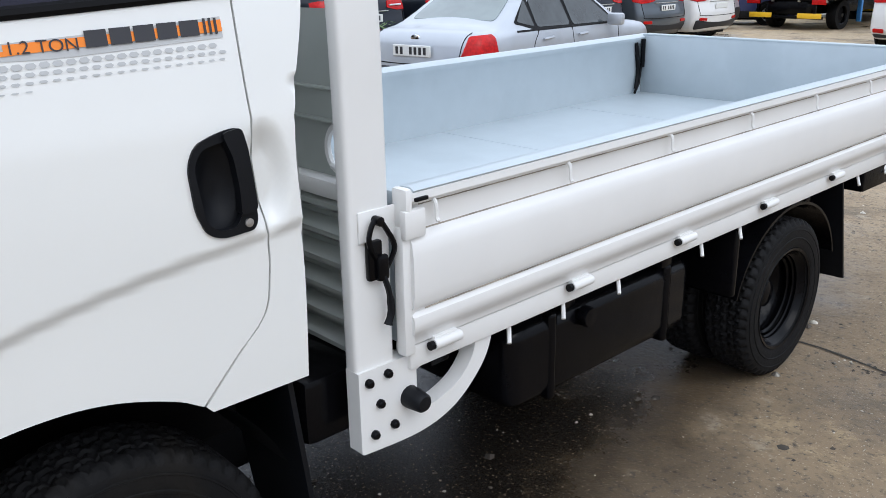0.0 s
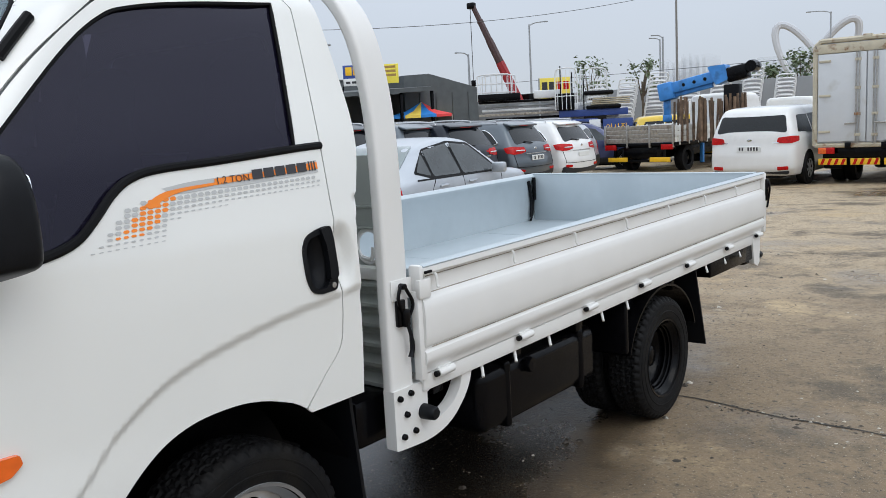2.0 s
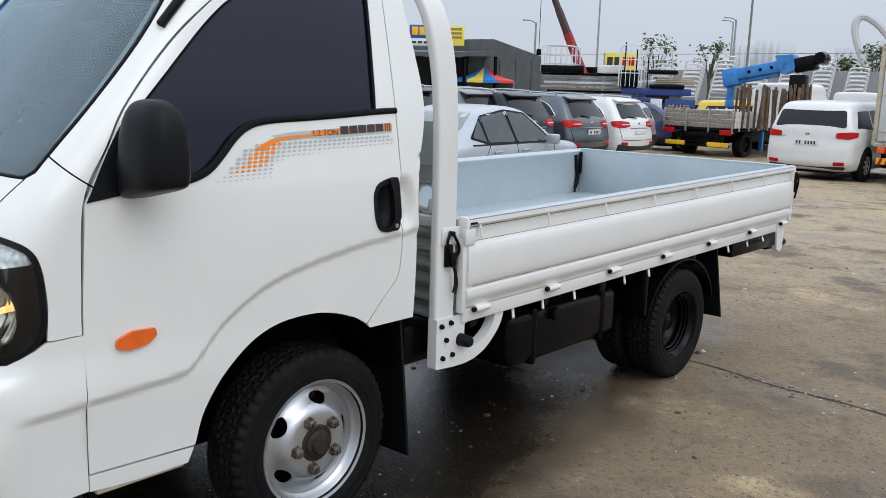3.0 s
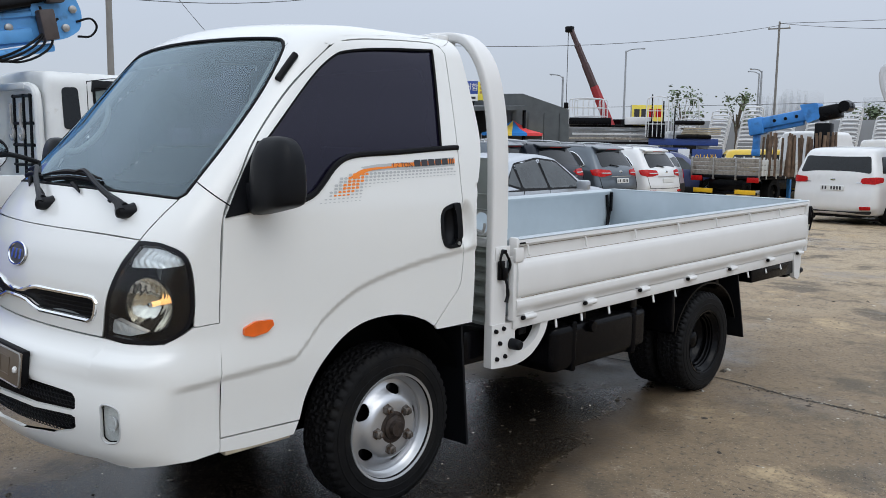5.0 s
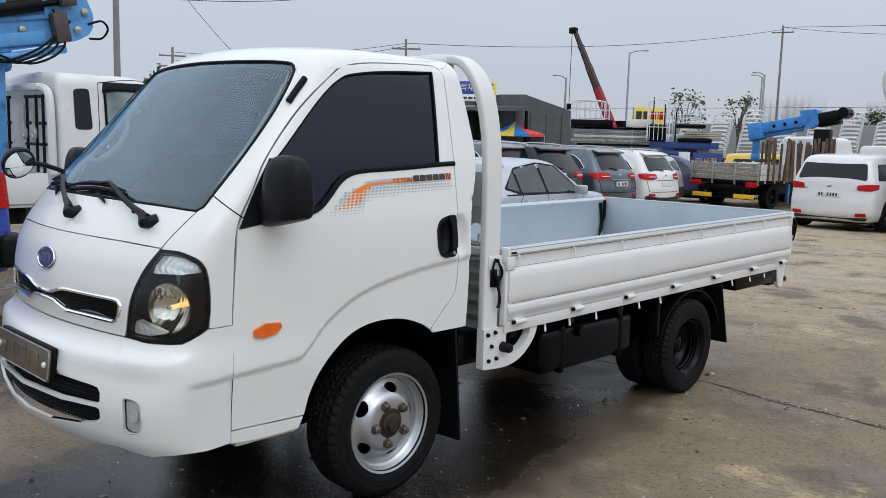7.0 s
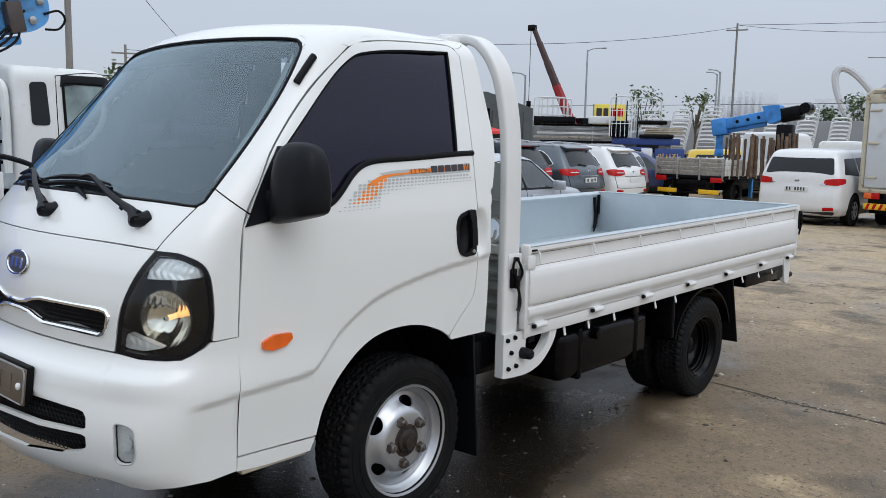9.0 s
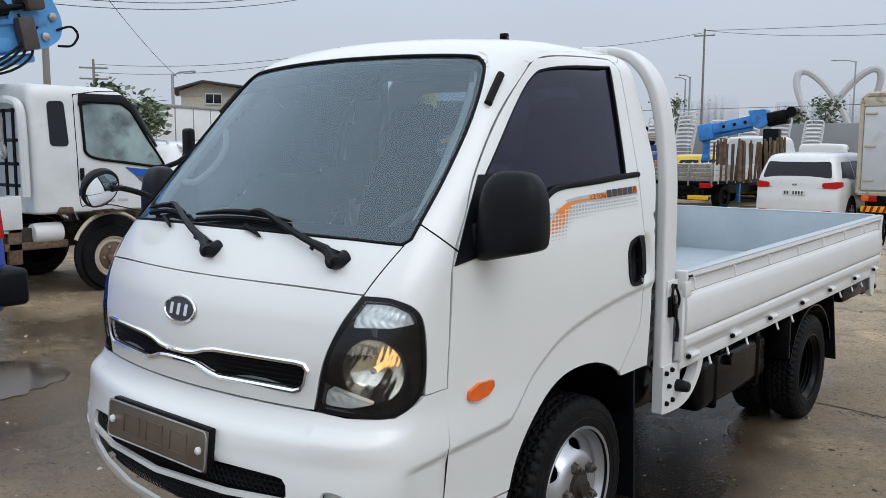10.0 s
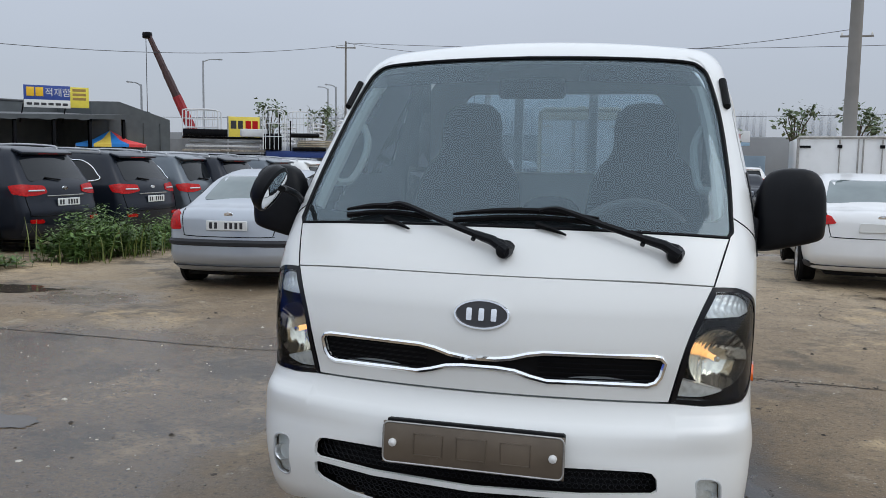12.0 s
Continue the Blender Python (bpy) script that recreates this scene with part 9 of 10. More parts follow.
# stacks of lorry bodies and guard frames
NAVYBOX = mat("navy_steel_box", (0.02, 0.05, 0.20), 0.5, vary=0.12, scale=2)
stack = thing("body_stack", "stack of used lorry beds with white guard frames on top", "scrap stack", at_ground(-20.6, 30.5, 34))
for k in range(7):
    part("bed_slab", rbox(-0.2 + 0.15 * (k % 3), 3.4 + 0.12 * (k % 2), -0.3 + 0.05 * k, 1.4, 1.5 + 0.19 * k, 1.60 + 0.19 * k, 0.02), (FRAMEW, GALVPOLE, CHASSIS, WOOD)[k % 4], stack)
part("trestle", rbox(0, 3.3, 0, 1.4, 0, 1.5, 0.03), CHASSIS, stack)
ladder_frame(stack, Matrix.Translation((0.55, -0.2, 2.75)), 1.5, 1.15)
ladder_frame(stack, Matrix.Translation((0.75, 0.6, 2.75)), 1.5, 1.15)
part("dark_trough", rbox(-0.2, 1.7, -0.5, -0.1, 2.72, 3.05, 0.03), CHASSIS, stack)
part("pale_sheet", rbox(2.3, 3.5, -0.4, 0.2, 2.75, 3.1, 0.05), FRAMEW, stack)
stack2 = thing("body_stack", "stack of navy lorry bodies, tanks and white frames", "scrap stack", at_ground(-17.6, 31.7, 30))
part("navy_box", rbox(0.1, 1.9, 0, 1.5, 1.05, 1.75, 0.03), NAVYBOX, stack2)
part("navy_box", rbox(2.1, 3.4, 0, 1.5, 0.95, 1.7, 0.03), NAVYBOX, stack2)
part("pale_panel", rbox(1.5, 2.0, -0.05, 0, 1.05, 1.7, 0.01), FRAMEW, stack2)
part("lettering", text_piece("\uc774\uc0ac\uc9d0", 0.34, Matrix.Translation((2.22, -0.012, 1.20))), YELLOWBAR, stack2)
part("base", rbox(0, 3.4, 0.2, 1.5, 0, 1.0, 0.03), CHASSIS, stack2)
part("navy_bed", rbox(0.2, 3.2, 0.1, 1.5, 1.85, 2.15, 0.03), NAVYBOX, stack2)
part("dark_tank", merge(rbox(1.3, 2.6, 0, 0.5, 2.75, 2.95, 0.08), rbox(1.4, 2.9, 0, 0.6, 2.15, 2.32, 0.05), rbox(0.1, 0.9, 0, 0.4, 2.15, 2.9, 0.06)), CHASSIS, stack2)
part("slab_pile", merge(*[rbox(1.6 + 0.04 * k, 3.3, 0.1, 1.2, 2.34 + 0.08 * k, 2.39 + 0.08 * k, 0.01) for k in range(4)]), mat("ochre_board", (0.42, 0.36, 0.26), 0.7, vary=0.2), stack2)
ladder_frame(stack2, Matrix.Translation((0.55, -0.1, 2.2)), 0.95, 1.75, 5)
ladder_frame(stack2, Matrix.Translation((1.75, 0.4, 2.35)), 1.15, 1.55, 7)
for k in range(3):
    part("mast", tube([(0.3 + 0.5 * k, 0.2, 2.1), (0.3 + 0.5 * k, 0.2, 4.1 - 0.3 * k)], 0.03, 5), CHASSIS, stack2)
ban = thing("banner", "yellow banner with red lettering bars", "banner", at_ground(-26.8, 45.1, 32))
part("sheet", rbox(0, 2.0, -0.02, 0.02, 3.0, 4.3, 0.01), mat("yellow_banner", (0.82, 0.66, 0.10), 0.6, vary=0.05), ban)
for x, w, m in ((0.18, 0.34, BLACKINK), (0.62, 0.30, BLACKINK), (1.08, 0.34, REDLENS), (1.50, 0.34, REDLENS)):
    part("letter_bar", rbox(x, x + w, -0.03, -0.022, 3.55, 4.05, 0.0), m, ban)
part("pole", tube([(0, 0, 0), (0, 0, 4.3)], 0.05, 6), GALVPOLE, ban)
part("pole", tube([(2, 0, 0), (2, 0, 4.3)], 0.05, 6), GALVPOLE, ban)
for j in range(7):
    rack = thing("frame_stack", "nested stack of white steel guard frames", "frame stack", at_ground(-22.8 + 1.55 * j, 44.5 + 0.9 * j, 30), "stacks of white guard frames")
    for k in range(9):
        m = Matrix.Translation((0.05 * k, 0.10 * k, 1.0 + 0.24 * k + 0.25 * (j % 3))) @ pose(0, 0, 0, 24, 0, 0)
        part("frame_hoop", moved(tube(catmull([(-0.55, 0, 0), (-0.52, 0, 0.55), (-0.38, 0, 0.75), (0.38, 0, 0.75), (0.52, 0, 0.55), (0.55, 0, 0)], 3), 0.045, 5), m), FRAMEW, rack)
        part("frame_rung", moved(tube([(-0.54, 0, 0.32), (0.54, 0, 0.32)], 0.03, 5), m), FRAMEW, rack)
    part("trestle", rbox(-0.6, 1.0, -0.2, 1.0, 0, 1.0, 0.03), CHASSIS, rack)
for x, y, w, h, t in ((-16.4, 33.2, 2.2, 2.5, 30), (-11.2, 33.5, 2.0, 2.3, 20), (-8.2, 34, 1.9, 2.2, 10), (-24.0, 28.0, 2.4, 1.9, 40)):
    lo = thing("parked_lorry", "white lorry cab parked in the back row", "lorry", at_ground(x, y, t), "lorries in the back row")
    f2 = lorry_cab_field(1.7, w, h)
    sheet_part("cab", hull(f2, (0, 0.75, h * 0.58), (1.3, 1.3, 1.3), 14), P_WHITE, lo)
    sheet_part("rear_window", skin_panel(FRONT, rounded([(-0.5, h * 0.6), (0.5, h * 0.6), (0.5, h * 0.82), (-0.5, h * 0.82)], 0.05), depth=-0.008, step=0.2, edge=0.01, field=f2), WINDOW, lo)
    sh = skin_panel(SIDE, rounded([(0.5, h * 0.6), (1.3, h * 0.58), (1.0, h * 0.88), (0.5, h * 0.88)], 0.05), depth=-0.008, step=0.2, edge=0.01, field=f2)
    sheet_part("side_window", sh, WINDOW, lo)
    sheet_part("side_window", flip(sh), WINDOW, lo)
    part("flat_bed", merge(rbox(-w / 2, w / 2, -3.2, -0.1, 0.75, 1.15, 0.03), rbox(-0.5, 0.5, -3.1, 1.3, 0.4, 0.75, 0.03)), GALVPOLE, lo)
    for s in (1, -1):
        for yy in (0.8, -2.3):
            road_wheel("wheel", 0.36, 0.22, (s * (w / 2 - 0.14), yy, 0.36), lo, OLDWHITE, s, 0)

# containers and boxes at the far side
for nm, lab, x, y, t, L, w, h, z0, m in (("container", "pale grey shipping container with ribbed doors", -30.07, 24.6, 7.2, 4.05, 1.98, 1.98, 2.36, GREYBOX), ("cargo_box", "long white cargo box behind parked cars", -24.2, 19.1, 112, 8.3, 2.3, 2.2, 0.95, P_WHITE)):
    ct = thing(nm, lab, "container", at_ground(x, y, t))
    part("body", merge(rbox(-L, 0, 0, w, z0, z0 + h, 0.03), rbox(-L, 0, 0.3, w - 0.3, 0, z0, 0.03)), m, ct)
    for k in range(int(L / 1.0)):
        part("panel_joint", rbox(-1.0 * k - 0.52, -1.0 * k - 0.48, -0.012, 0.0, z0 + 0.06, z0 + h - 0.06, 0.0), STEEL, ct)
    part("top_rail", rbox(-L, 0, -0.03, 0.03, z0 + h - 0.08, z0 + h + 0.02, 0.01), STEEL, ct)
    for k in range(5):
        part("door_rib", rbox(0.0, 0.03, 0.15 + k * w / 5.2, 0.22 + k * w / 5.2, z0 + 0.05, z0 + h - 0.05, 0.005), STEEL, ct)
ob_ = thing("orange_bin", "orange steel skip behind cars", "skip", at_ground(-22.2, 19.4, 48))
part("shell", rbox(-1.1, 0, 0, 1.4, 0.6, 2.25, 0.04), mat("orange_steel", (0.60, 0.20, 0.03), 0.6, vary=0.15), ob_)
part("foot", rbox(-1.2, -0.1, 0.1, 1.3, 0, 0.6, 0.02), CHASSIS, ob_)
part("rim", rbox(-1.14, 0.04, -0.04, 1.44, 2.18, 2.28, 0.02), STEEL, ob_)
hs_ = thing("low_house", "low pale house with a dark pitched roof", "house", at_ground(-41.5, 25.6, 54))
part("wall", rbox(0.7, 5.0, 0, 5, 0, 5.15, 0.02), mat("cream_render", (0.50, 0.46, 0.38), 0.8, vary=0.08), hs_)
ROOFTILE = mat("dark_brown_roof", (0.05, 0.04, 0.035), 0.7, vary=0.2)
for x0, xa, x1, z0, za, z1 in ((0.2, 1.9, 5.6, 5.12, 5.62, 5.20), (5.5, 7.6, 10.6, 4.45, 4.78, 4.28)):
    v = [(x, y, z) for y in (-0.6, 5.6) for x, z in ((x0, z0), (xa, za), (x1, z1), (x1, z1 + 0.10), (xa, za + 0.12), (x0, z0 + 0.10))]
    part("roof", (v, [(0, 1, 2, 3, 4, 5), (11, 10, 9, 8, 7, 6)] + [(i, (i + 1) % 6, (i + 1) % 6 + 6, i + 6) for i in range(6)]), ROOFTILE, hs_, "dark shallow pitched roof")
    part("gable", ([(x0 + 0.4, -0.02, z0 - 0.3), (x1 - 0.4, -0.02, z1 - 0.3), (x1 - 0.4, -0.02, z1), (xa, -0.02, za), (x0 + 0.4, -0.02, z0)], [(0, 1, 2, 3, 4)]), mat("pale_gable_board", (0.42, 0.39, 0.33), 0.8, vary=0.08), hs_)
part("annex", rbox(5.9, 10.2, 0.3, 5, 0, 4.3, 0.02), mat("grey_render", (0.32, 0.33, 0.33), 0.8, vary=0.08), hs_)
for x, z in ((2.05, 4.42), (3.7, 4.42), (8.3, 3.72)):
    wdw = part("window", rbox(x, x + 0.9, -0.06, 0.32, z, z + 0.58, 0.01), WINDOW, hs_)
    part("window_frame", tube([(x, -0.07, z), (x + 0.9, -0.07, z), (x + 0.9, -0.07, z + 0.58), (x, -0.07, z + 0.58)], 0.05, 5, True), FRAMEW, wdw)
    part("mullion", rbox(x + 0.43, x + 0.47, -0.09, -0.05, z, z + 0.58, 0.0), FRAMEW, wdw)
tr = thing("trading_office", "low blue-grey office with a white sign board on top", "office", at_ground(-0.9, 58.5, 0))
part("wall", rbox(0.6, 7.0, 0, 6, 0, 2.4, 0.02), mat("blue_grey_panel", (0.20, 0.27, 0.34), 0.7, vary=0.15, scale=1), tr)
part("blue_awning", rbox(-0.2, 4.4, -1.2, 0, 2.35, 2.85, 0.03), mat("blue_awning", (0.05, 0.16, 0.36), 0.6, vary=0.1), tr)
part("sign_board", rbox(0.2, 5.9, -0.6, -0.5, 3.3, 4.05, 0.02), mat("white_sign_board", (0.70, 0.72, 0.74), 0.5, vary=0.03), tr)
part("sign_bar", rbox(1.6, 5.3, -0.62, -0.605, 3.52, 3.84, 0.0), mat("faded_red_print", (0.62, 0.36, 0.38), 0.6), tr)
part("sign_foot", rbox(0.2, 5.9, -0.58, -0.48, 3.05, 3.28, 0.01), mat("pale_blue_board", (0.30, 0.45, 0.60), 0.6), tr)
for x in (0.9, 2.6, 4.4):
    part("doorway", rbox(x, x + 0.9, -0.03, 0.0, 0.1, 2.1, 0.01), WINDOW, tr)
tagged(part("far_wall", merge(rbox(-90, 60, 72, 73, -0.5, 3.6, 0.05)), mat("grey_block_wall", (0.26, 0.27, 0.28), 0.9, vary=0.1, scale=0.4)), "long grey wall at the far edge of the yard", "wall", kind="structure")
tagged(part("far_bank", merge(rbox(-110, -28, 52, 53, -0.5, 2.6, 0.05), rbox(-75, -46, 8, 9, -0.5, 2.6, 0.05)), mat("dim_far_clutter", (0.16, 0.165, 0.17), 0.9, vary=0.5, scale=0.5)), "low dim yard edge behind the sheds", "wall", kind="structure")


# ---- poles, lamps, cables ----
def street_lamp(x, y, h, arm, turn, label="grey street lamp with one arm"):
    o = thing("street_lamp", label, "street lamp", at_ground(x, y, turn), "street lamps")
    part("pole", tube([(0, 0, 0), (0, 0, h)], [0.13, 0.08], 8), GALVPOLE, o)
    part("arm", tube(catmull([(0, 0, h - 0.1), (arm * 0.4, 0, h + 0.12), (arm, 0, h + 0.18)], 4), 0.05, 6), GALVPOLE, o)
    part("lantern", rbox(min(arm, arm * 1.25), max(arm, arm * 1.25), -0.16, 0.16, h + 0.12, h + 0.24, 0.04), GALVPOLE, o)


for x, y, h, arm, turn in ((-42.3, 68.3, 10.5, 1.4, 35), (-37.2, 85.6, 9.3, -0.9, 25), (-29.9, 70.2, 8.2, -0.8, 20), (-41.4, 57.4, 7.4, -0.9, 35), (-37.2, 35.7, 6.8, 1.0, 45), (-39.8, 24.8, 5.9, 1.0, 55), (-9.0, 92, 10.5, -2.0, 0), (-24, 100, 11.5, -2, 10)):
    street_lamp(x, y, h, arm, turn)


def cable(a, b, sag, r=0.03):
    r *= 0.6
    o = part("cable", tube([(a[0] + (b[0] - a[0]) * t, a[1] + (b[1] - a[1]) * t, a[2] + (b[2] - a[2]) * t - sag * 4 * t * (1 - t)) for t in np.linspace(0, 1, 17)], r, 4), WIRE)
    tagged(o, "thin dark overhead cable in the grey sky", "cable", "overhead cables")


def utility_pole(x, y, h, r, turn, arms=1, can=False):
    o = thing("utility_pole", "tall grey utility pole with cross arm", "utility pole", at_ground(x, y, turn), "utility poles")
    part("pole", tube([(0, 0, 0), (0, 0, h)], [r * 0.68, r * 0.45], 10), POLE, o)
    for k in range(arms):
        part("cross_arm", rbox(-1.0, 1.0, -0.06, 0.06, h - 0.7 - 0.8 * k, h - 0.58 - 0.8 * k, 0.02), POLE, o)
        for s in (-0.9, 0.0, 0.9):
            part("insulator", lathe([(0.05, 0), (0.07, 0.08), (0.03, 0.2), (0, 0.21)], 8, "Z", (s, 0, h - 0.58 - 0.8 * k)), WHITEBOARD, o)
    if can:
        part("transformer", lathe([(0.22, 0), (0.25, 0.1), (0.25, 0.7), (0.1, 0.8), (0, 0.81)], 12, "Z", (0.4, 0, h * 0.55)), POLE, o)


utility_pole(-32.6, 79.3, 13.5, 0.20, 15)
utility_pole(-41.1, 38.6, 8.7, 0.17, 45)
utility_pole(-59.2, 30.8, 8.4, 0.2, 60, 2, True)
utility_pole(-25.6, 10.9, 9.5, 0.19, 60)
utility_pole(11.2, 58.0, 10.8, 0.2, 0)
utility_pole(3.9, 16.1, 9.0, 0.23, 0)
cable((-41.1, 38.6, 8.0), (-32.6, 79.3, 12.7), 0.8, 0.035)
cable((-41.1, 38.6, 8.0), (-59.2, 30.8, 7.6), 0.5, 0.03)
cable((-41.1, 38.6, 7.8), (-59.2, 30.8, 7.0), 0.6, 0.03)
cable((-32.6, 79.3, 12.9), (11.2, 58.0, 10.2), 1.6, 0.035)
cable((-32.6, 79.3, 12.9), (60, 75, 13.0), 1.5, 0.04)
cable((-60, 78, 5.4), (60, 70, 6.4), 0.6, 0.04)
for k in range(4):
    cable((-25.6, 10.9, 6.1 + 0.22 * k), (-26.9, 31.5, 10.9 + 0.28 * k), 1.0, 0.022)
cable((-25.6, 10.9, 9.2), (-41.2, 26.0, 5.5), 0.4, 0.025)

# red lattice crane boom with its line
cr = thing("crane_boom", "long dark red crane boom leaning over the yard", "crane", None)
a, b = Vector((-36.95, 57.9, 3.0)), Vector((-39.43, 55.64, 10.55))
BOOMDARK = mat("dark_boom_paint", (0.060, 0.030, 0.030), 0.5, vary=0.2, scale=1)
part("boom", tube([tuple(a + (b - a) * t) for t in (-0.35, 0.0, 0.40)], [0.46, 0.42, 0.37], 8), REDPAINT, cr, "red lower boom section")
part("boom_stage", tube([tuple(a + (b - a) * t) for t in (0.40, 0.62, 0.64, 0.82, 0.84, 1.0)], [0.34, 0.32, 0.28, 0.26, 0.22, 0.20], 8), BOOMDARK, cr, "dark upper boom sections")
for t in (0.40, 0.63, 0.83):
    part("boom_collar", tube([tuple(a + (b - a) * (t - 0.012)), tuple(a + (b - a) * (t + 0.012))], 0.42 - 0.18 * t, 8), BOOMDARK, cr)
part("tip_sheave", rbox(b.x - 0.45, b.x + 0.2, b.y - 0.25, b.y + 0.25, b.z - 0.25, b.z + 0.25, 0.1), CHASSIS, cr)
part("hoist_line", tube([(b.x - 0.25, b.y, b.z), (b.x - 0.25, b.y, 4.6)], 0.03, 5), WIRE, cr)
part("hook_block", rbox(b.x - 0.4, b.x - 0.1, b.y - 0.15, b.y + 0.15, 4.2, 4.7, 0.05), CHASSIS, cr)
part("carrier", merge(rbox(-38.5, -33.5, 58, 60.5, -0.4, 2.6, 0.1), rbox(-37, -34.5, 58.3, 60, 2.5, 3.4, 0.1)), CHASSIS, cr)

# white loop sculpture, trees and hazy towers in the distance
lp = thing("loop_sculpture", "tall white double loop sculpture far off in haze", "sculpture", None)
for cx, cy, lean in ((-50.8, 184.0, -0.53), (-47.2, 186.2, 0.53)):
    ring = []
    for k in range(48):
        t = 2 * math.pi * k / 48
        u, v = 3.3 * math.sin(t), 8.9 - 8.9 * math.cos(t)
        ring.append((cx + u + lean * (v - 8.9), cy + 0.4 * u, v - 0.4))
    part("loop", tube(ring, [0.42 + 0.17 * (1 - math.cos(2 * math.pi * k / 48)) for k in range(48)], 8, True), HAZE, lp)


# leaf green paled in the colour itself to look far off in haze
LEAF_FAR = mat("hazy_leaf_green", (0.13, 0.17, 0.095), 0.7, vary=0.35, scale=3)


def tree(x, y, h, crown, seed, n=500, dense=1.0):
    r = random.Random(seed)
    o = thing("tree", "young street tree with a sparse green crown", "tree", at_ground(x, y, 0), "trees")
    part("trunk", tube([(0, 0, 0), (0.05, 0.02, h * 0.4), (-0.03, 0.05, h * 0.75)], [0.14, 0.10, 0.05], 7), BARK, o)
    tips = []
    for k in range(9):
        a, q = r.uniform(0, 6.28), r.uniform(0.4, 0.95)
        tip = (crown * q * math.cos(a), crown * q * math.sin(a), h * r.uniform(0.68, 1.0))
        tips.append(tip)
        part("limb", tube([(0, 0, h * r.uniform(0.35, 0.6)), (tip[0] * 0.5, tip[1] * 0.5, tip[2] * 0.85), tip], [0.06, 0.035, 0.012], 5), BARK, o)
    v, f = [], []
    for k in range(n):
        t = r.choice(tips)
        c = [t[i] + r.gauss(0, crown * 0.22) for i in range(3)]
        s, a, b2 = r.uniform(0.07, 0.16) * dense, r.uniform(0, 6.28), r.uniform(-0.9, 0.9)
        e1 = Vector((math.cos(a), math.sin(a), b2)).normalized() * s
        e2 = e1.cross(Vector((r.uniform(-1, 1), r.uniform(-1, 1), 1))).normalized() * s * 0.6
        q = len(v)
        v += [tuple(Vector(c) - e1), tuple(Vector(c) + e2), tuple(Vector(c) + e1), tuple(Vector(c) - e2)]
        f.append((q, q + 1, q + 2, q + 3))
    part("crown", (v, f), LEAF_FAR, o)["kind"] = "stuff"


for i, (x, y, h, c, dn) in enumerate(((-27.2, 60.4, 6.0, 1.6, 1.6), (-30.7, 58.6, 6.2, 1.6, 1.6), (5.8, 41.1, 4.7, 1.1, 1.3), (-1.0, 56.5, 4.6, 1.0, 1.4), (3.6, 57.5, 4.7, 1.2, 1.4), (-19.5, 74, 6.5, 1.7, 2.0), (-23.0, 75, 5.4, 1.5, 2.0), (9.0, 44, 4.8, 1.4, 1.5))):
    tree(x, y, h * 0.93, c * 0.85, 20 + i, 300, dn * 0.85)
for x, y, h, c, sd in ((-20.4, 10.6, 3.35, 0.95, 41), (-21.6, 11.4, 3.1, 0.9, 42)):
    tree(x, y, h, c, sd, 900, 1.0)


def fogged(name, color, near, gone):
    """A fog-pale wall, faded to clear between two heights to imitate cloud."""
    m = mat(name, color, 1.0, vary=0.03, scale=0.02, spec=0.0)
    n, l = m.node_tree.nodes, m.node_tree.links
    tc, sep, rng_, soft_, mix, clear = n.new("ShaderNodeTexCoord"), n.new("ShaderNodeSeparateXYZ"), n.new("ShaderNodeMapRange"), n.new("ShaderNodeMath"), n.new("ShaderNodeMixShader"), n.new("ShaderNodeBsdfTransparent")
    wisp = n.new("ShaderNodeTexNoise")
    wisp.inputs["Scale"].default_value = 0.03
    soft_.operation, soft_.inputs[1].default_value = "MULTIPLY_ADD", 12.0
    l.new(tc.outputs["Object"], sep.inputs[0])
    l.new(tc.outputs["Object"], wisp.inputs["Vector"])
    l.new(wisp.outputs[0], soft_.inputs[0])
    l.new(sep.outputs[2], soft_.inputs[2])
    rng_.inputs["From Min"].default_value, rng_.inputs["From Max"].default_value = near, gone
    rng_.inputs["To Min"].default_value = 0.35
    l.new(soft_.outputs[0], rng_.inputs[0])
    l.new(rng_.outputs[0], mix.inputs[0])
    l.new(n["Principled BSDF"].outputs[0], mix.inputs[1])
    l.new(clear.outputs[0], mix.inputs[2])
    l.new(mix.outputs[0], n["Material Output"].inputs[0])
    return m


# tower greys are matched to the fog, so the haze is painted in
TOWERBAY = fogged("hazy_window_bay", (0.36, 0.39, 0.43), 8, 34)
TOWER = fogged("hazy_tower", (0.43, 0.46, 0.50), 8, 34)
for k in range(16):
    rt = random.Random(50 + k)
    x, w, h = -190 + 24 * k, rt.uniform(12, 20), rt.uniform(24, 40)
    tw = thing("apartment_tower", "pale high-rise block nearly lost in fog", "tower", Matrix.Translation((x, 410 + rt.uniform(-30, 30), -1)), "towers in fog")
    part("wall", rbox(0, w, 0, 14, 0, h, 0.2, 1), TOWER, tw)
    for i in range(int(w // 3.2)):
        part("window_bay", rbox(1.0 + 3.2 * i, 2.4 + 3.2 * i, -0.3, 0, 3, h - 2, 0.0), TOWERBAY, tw)

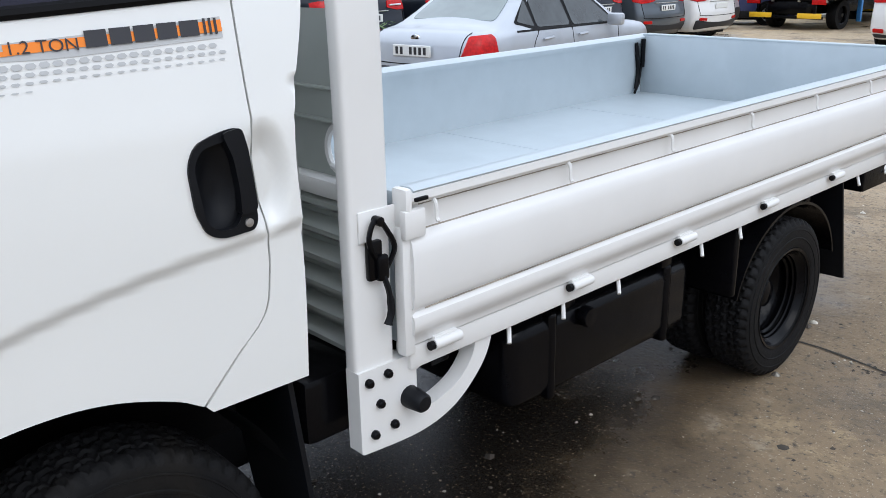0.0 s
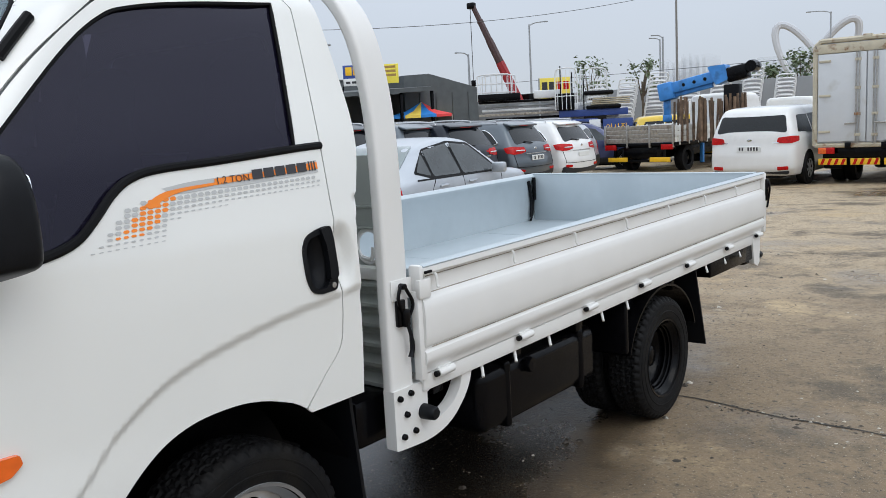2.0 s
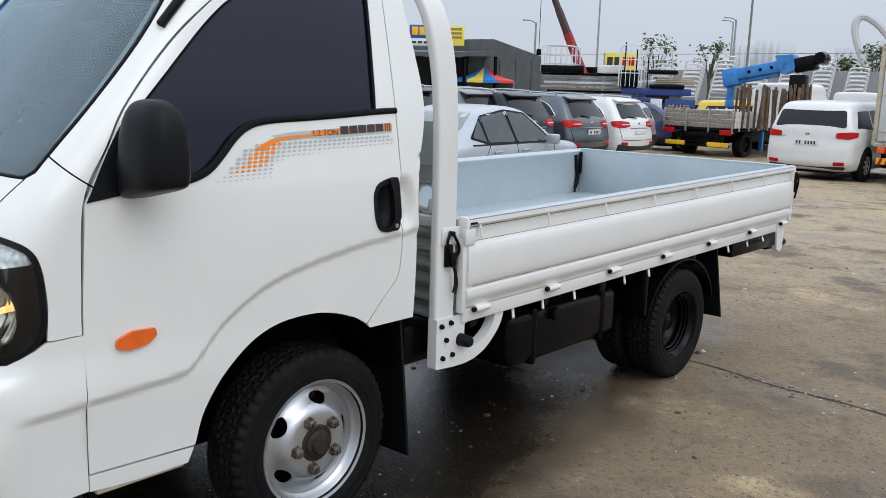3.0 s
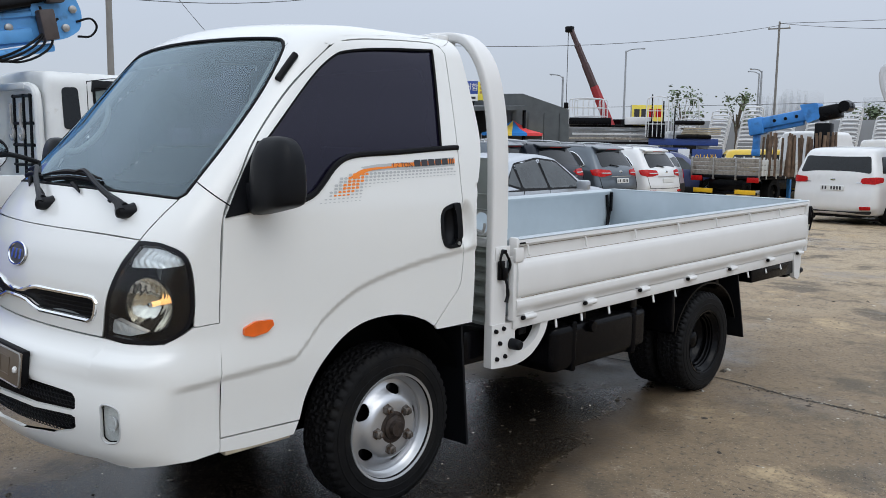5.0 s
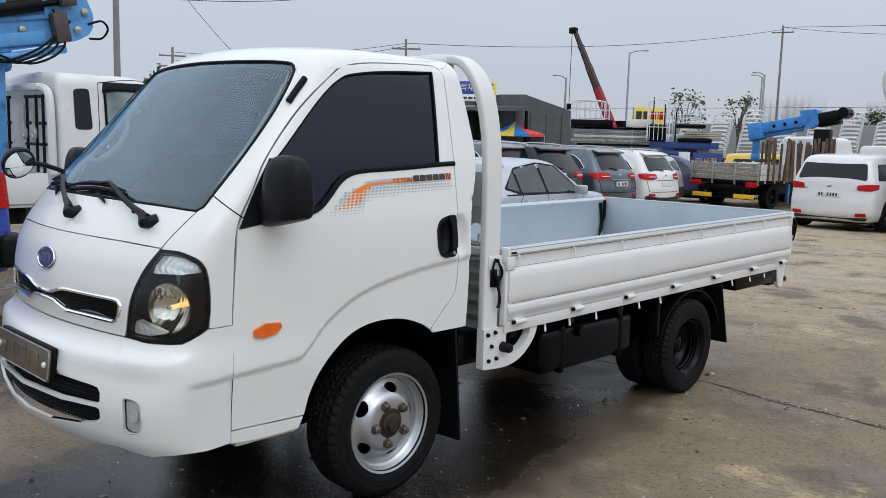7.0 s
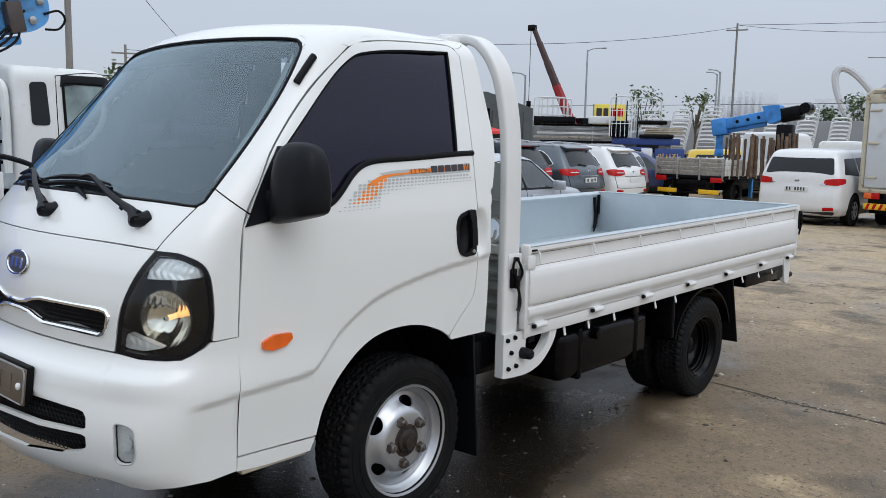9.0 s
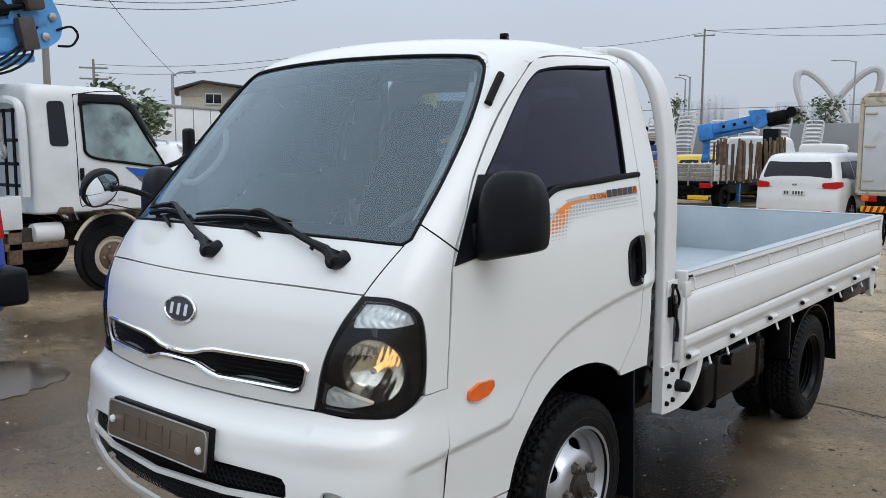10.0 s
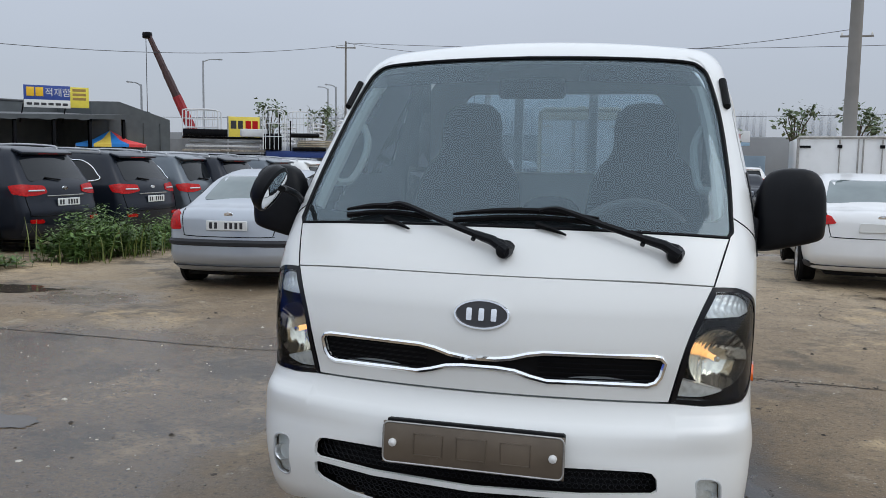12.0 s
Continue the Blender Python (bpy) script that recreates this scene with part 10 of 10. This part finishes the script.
# weeds along the row of cars
r = random.Random(3)
for gx0, gx1, gy0, gy1, n, hh in ((-8.35, -7.55, 6.7, 8.6, 420, 0.78), (-8.4, -7.6, 8.9, 10.6, 260, 0.55), (-8.5, -7.9, 4.9, 6.2, 60, 0.25)):
    v, f = [], []
    for k in range(n):
        x, y = r.uniform(gx0, gx1), r.uniform(gy0, gy1)
        z0 = g_level(y)
        mid = 1 - 0.6 * abs((y - (gy0 + gy1) / 2) / (gy1 - gy0) * 2) ** 2
        h = hh * r.uniform(0.45, 1.1) * mid
        lean = Vector((r.uniform(-0.25, 0.35), r.uniform(-0.25, 0.25), 1)) * h
        root = Vector((x, y, z0))
        q = len(v)
        v += [tuple(root + Vector((0.004, 0, 0))), tuple(root - Vector((0.004, 0, 0))), tuple(root + lean)]
        f.append((q, q + 1, q + 2))
        for j in range(12):
            t = r.uniform(0.2, 1.0)
            c = root + lean * t
            a = r.uniform(0, 6.28)
            s = r.uniform(0.07, 0.17) * (1.25 - 0.6 * t)
            e1 = Vector((math.cos(a), math.sin(a), r.uniform(-0.2, 0.6))).normalized() * s
            e2 = e1.cross(Vector((0, 0, 1))).normalized() * s * 0.20
            q = len(v)
            v += [tuple(c), tuple(c + e1 * 0.5 + e2), tuple(c + e1), tuple(c + e1 * 0.5 - e2)]
            f.append((q, q + 1, q + 2, q + 3))
    tagged(part("weeds", (v, f), LEAF), "leafy green weeds growing beside parked cars", "weeds", kind="stuff")
    v, f = [], []
    for k in range(n // 5):
        root = Vector((r.uniform(gx0 - 0.15, gx1 + 0.3), r.uniform(gy0 - 0.2, gy1 + 0.2), 0.0))
        root.z = g_level(root.y)
        h, a = r.uniform(0.12, 0.50) * hh / 0.6, r.uniform(0, 6.28)
        bend, side = Vector((math.cos(a), math.sin(a), 0)) * h * r.uniform(0.15, 0.6), Vector((-math.sin(a), math.cos(a), 0)) * 0.007
        q = len(v)
        v += [tuple(root - side), tuple(root + side), tuple(root + bend * 0.3 + Vector((0, 0, h * 0.6)) + side), tuple(root + bend * 0.3 + Vector((0, 0, h * 0.6)) - side), tuple(root + bend + Vector((0, 0, h)))]
        f += [(q, q + 1, q + 2, q + 3), (q + 3, q + 2, q + 4)]
    tagged(part("grass", (v, f), GRASS), "yellow-green grass blades among the weeds", "grass", kind="stuff")
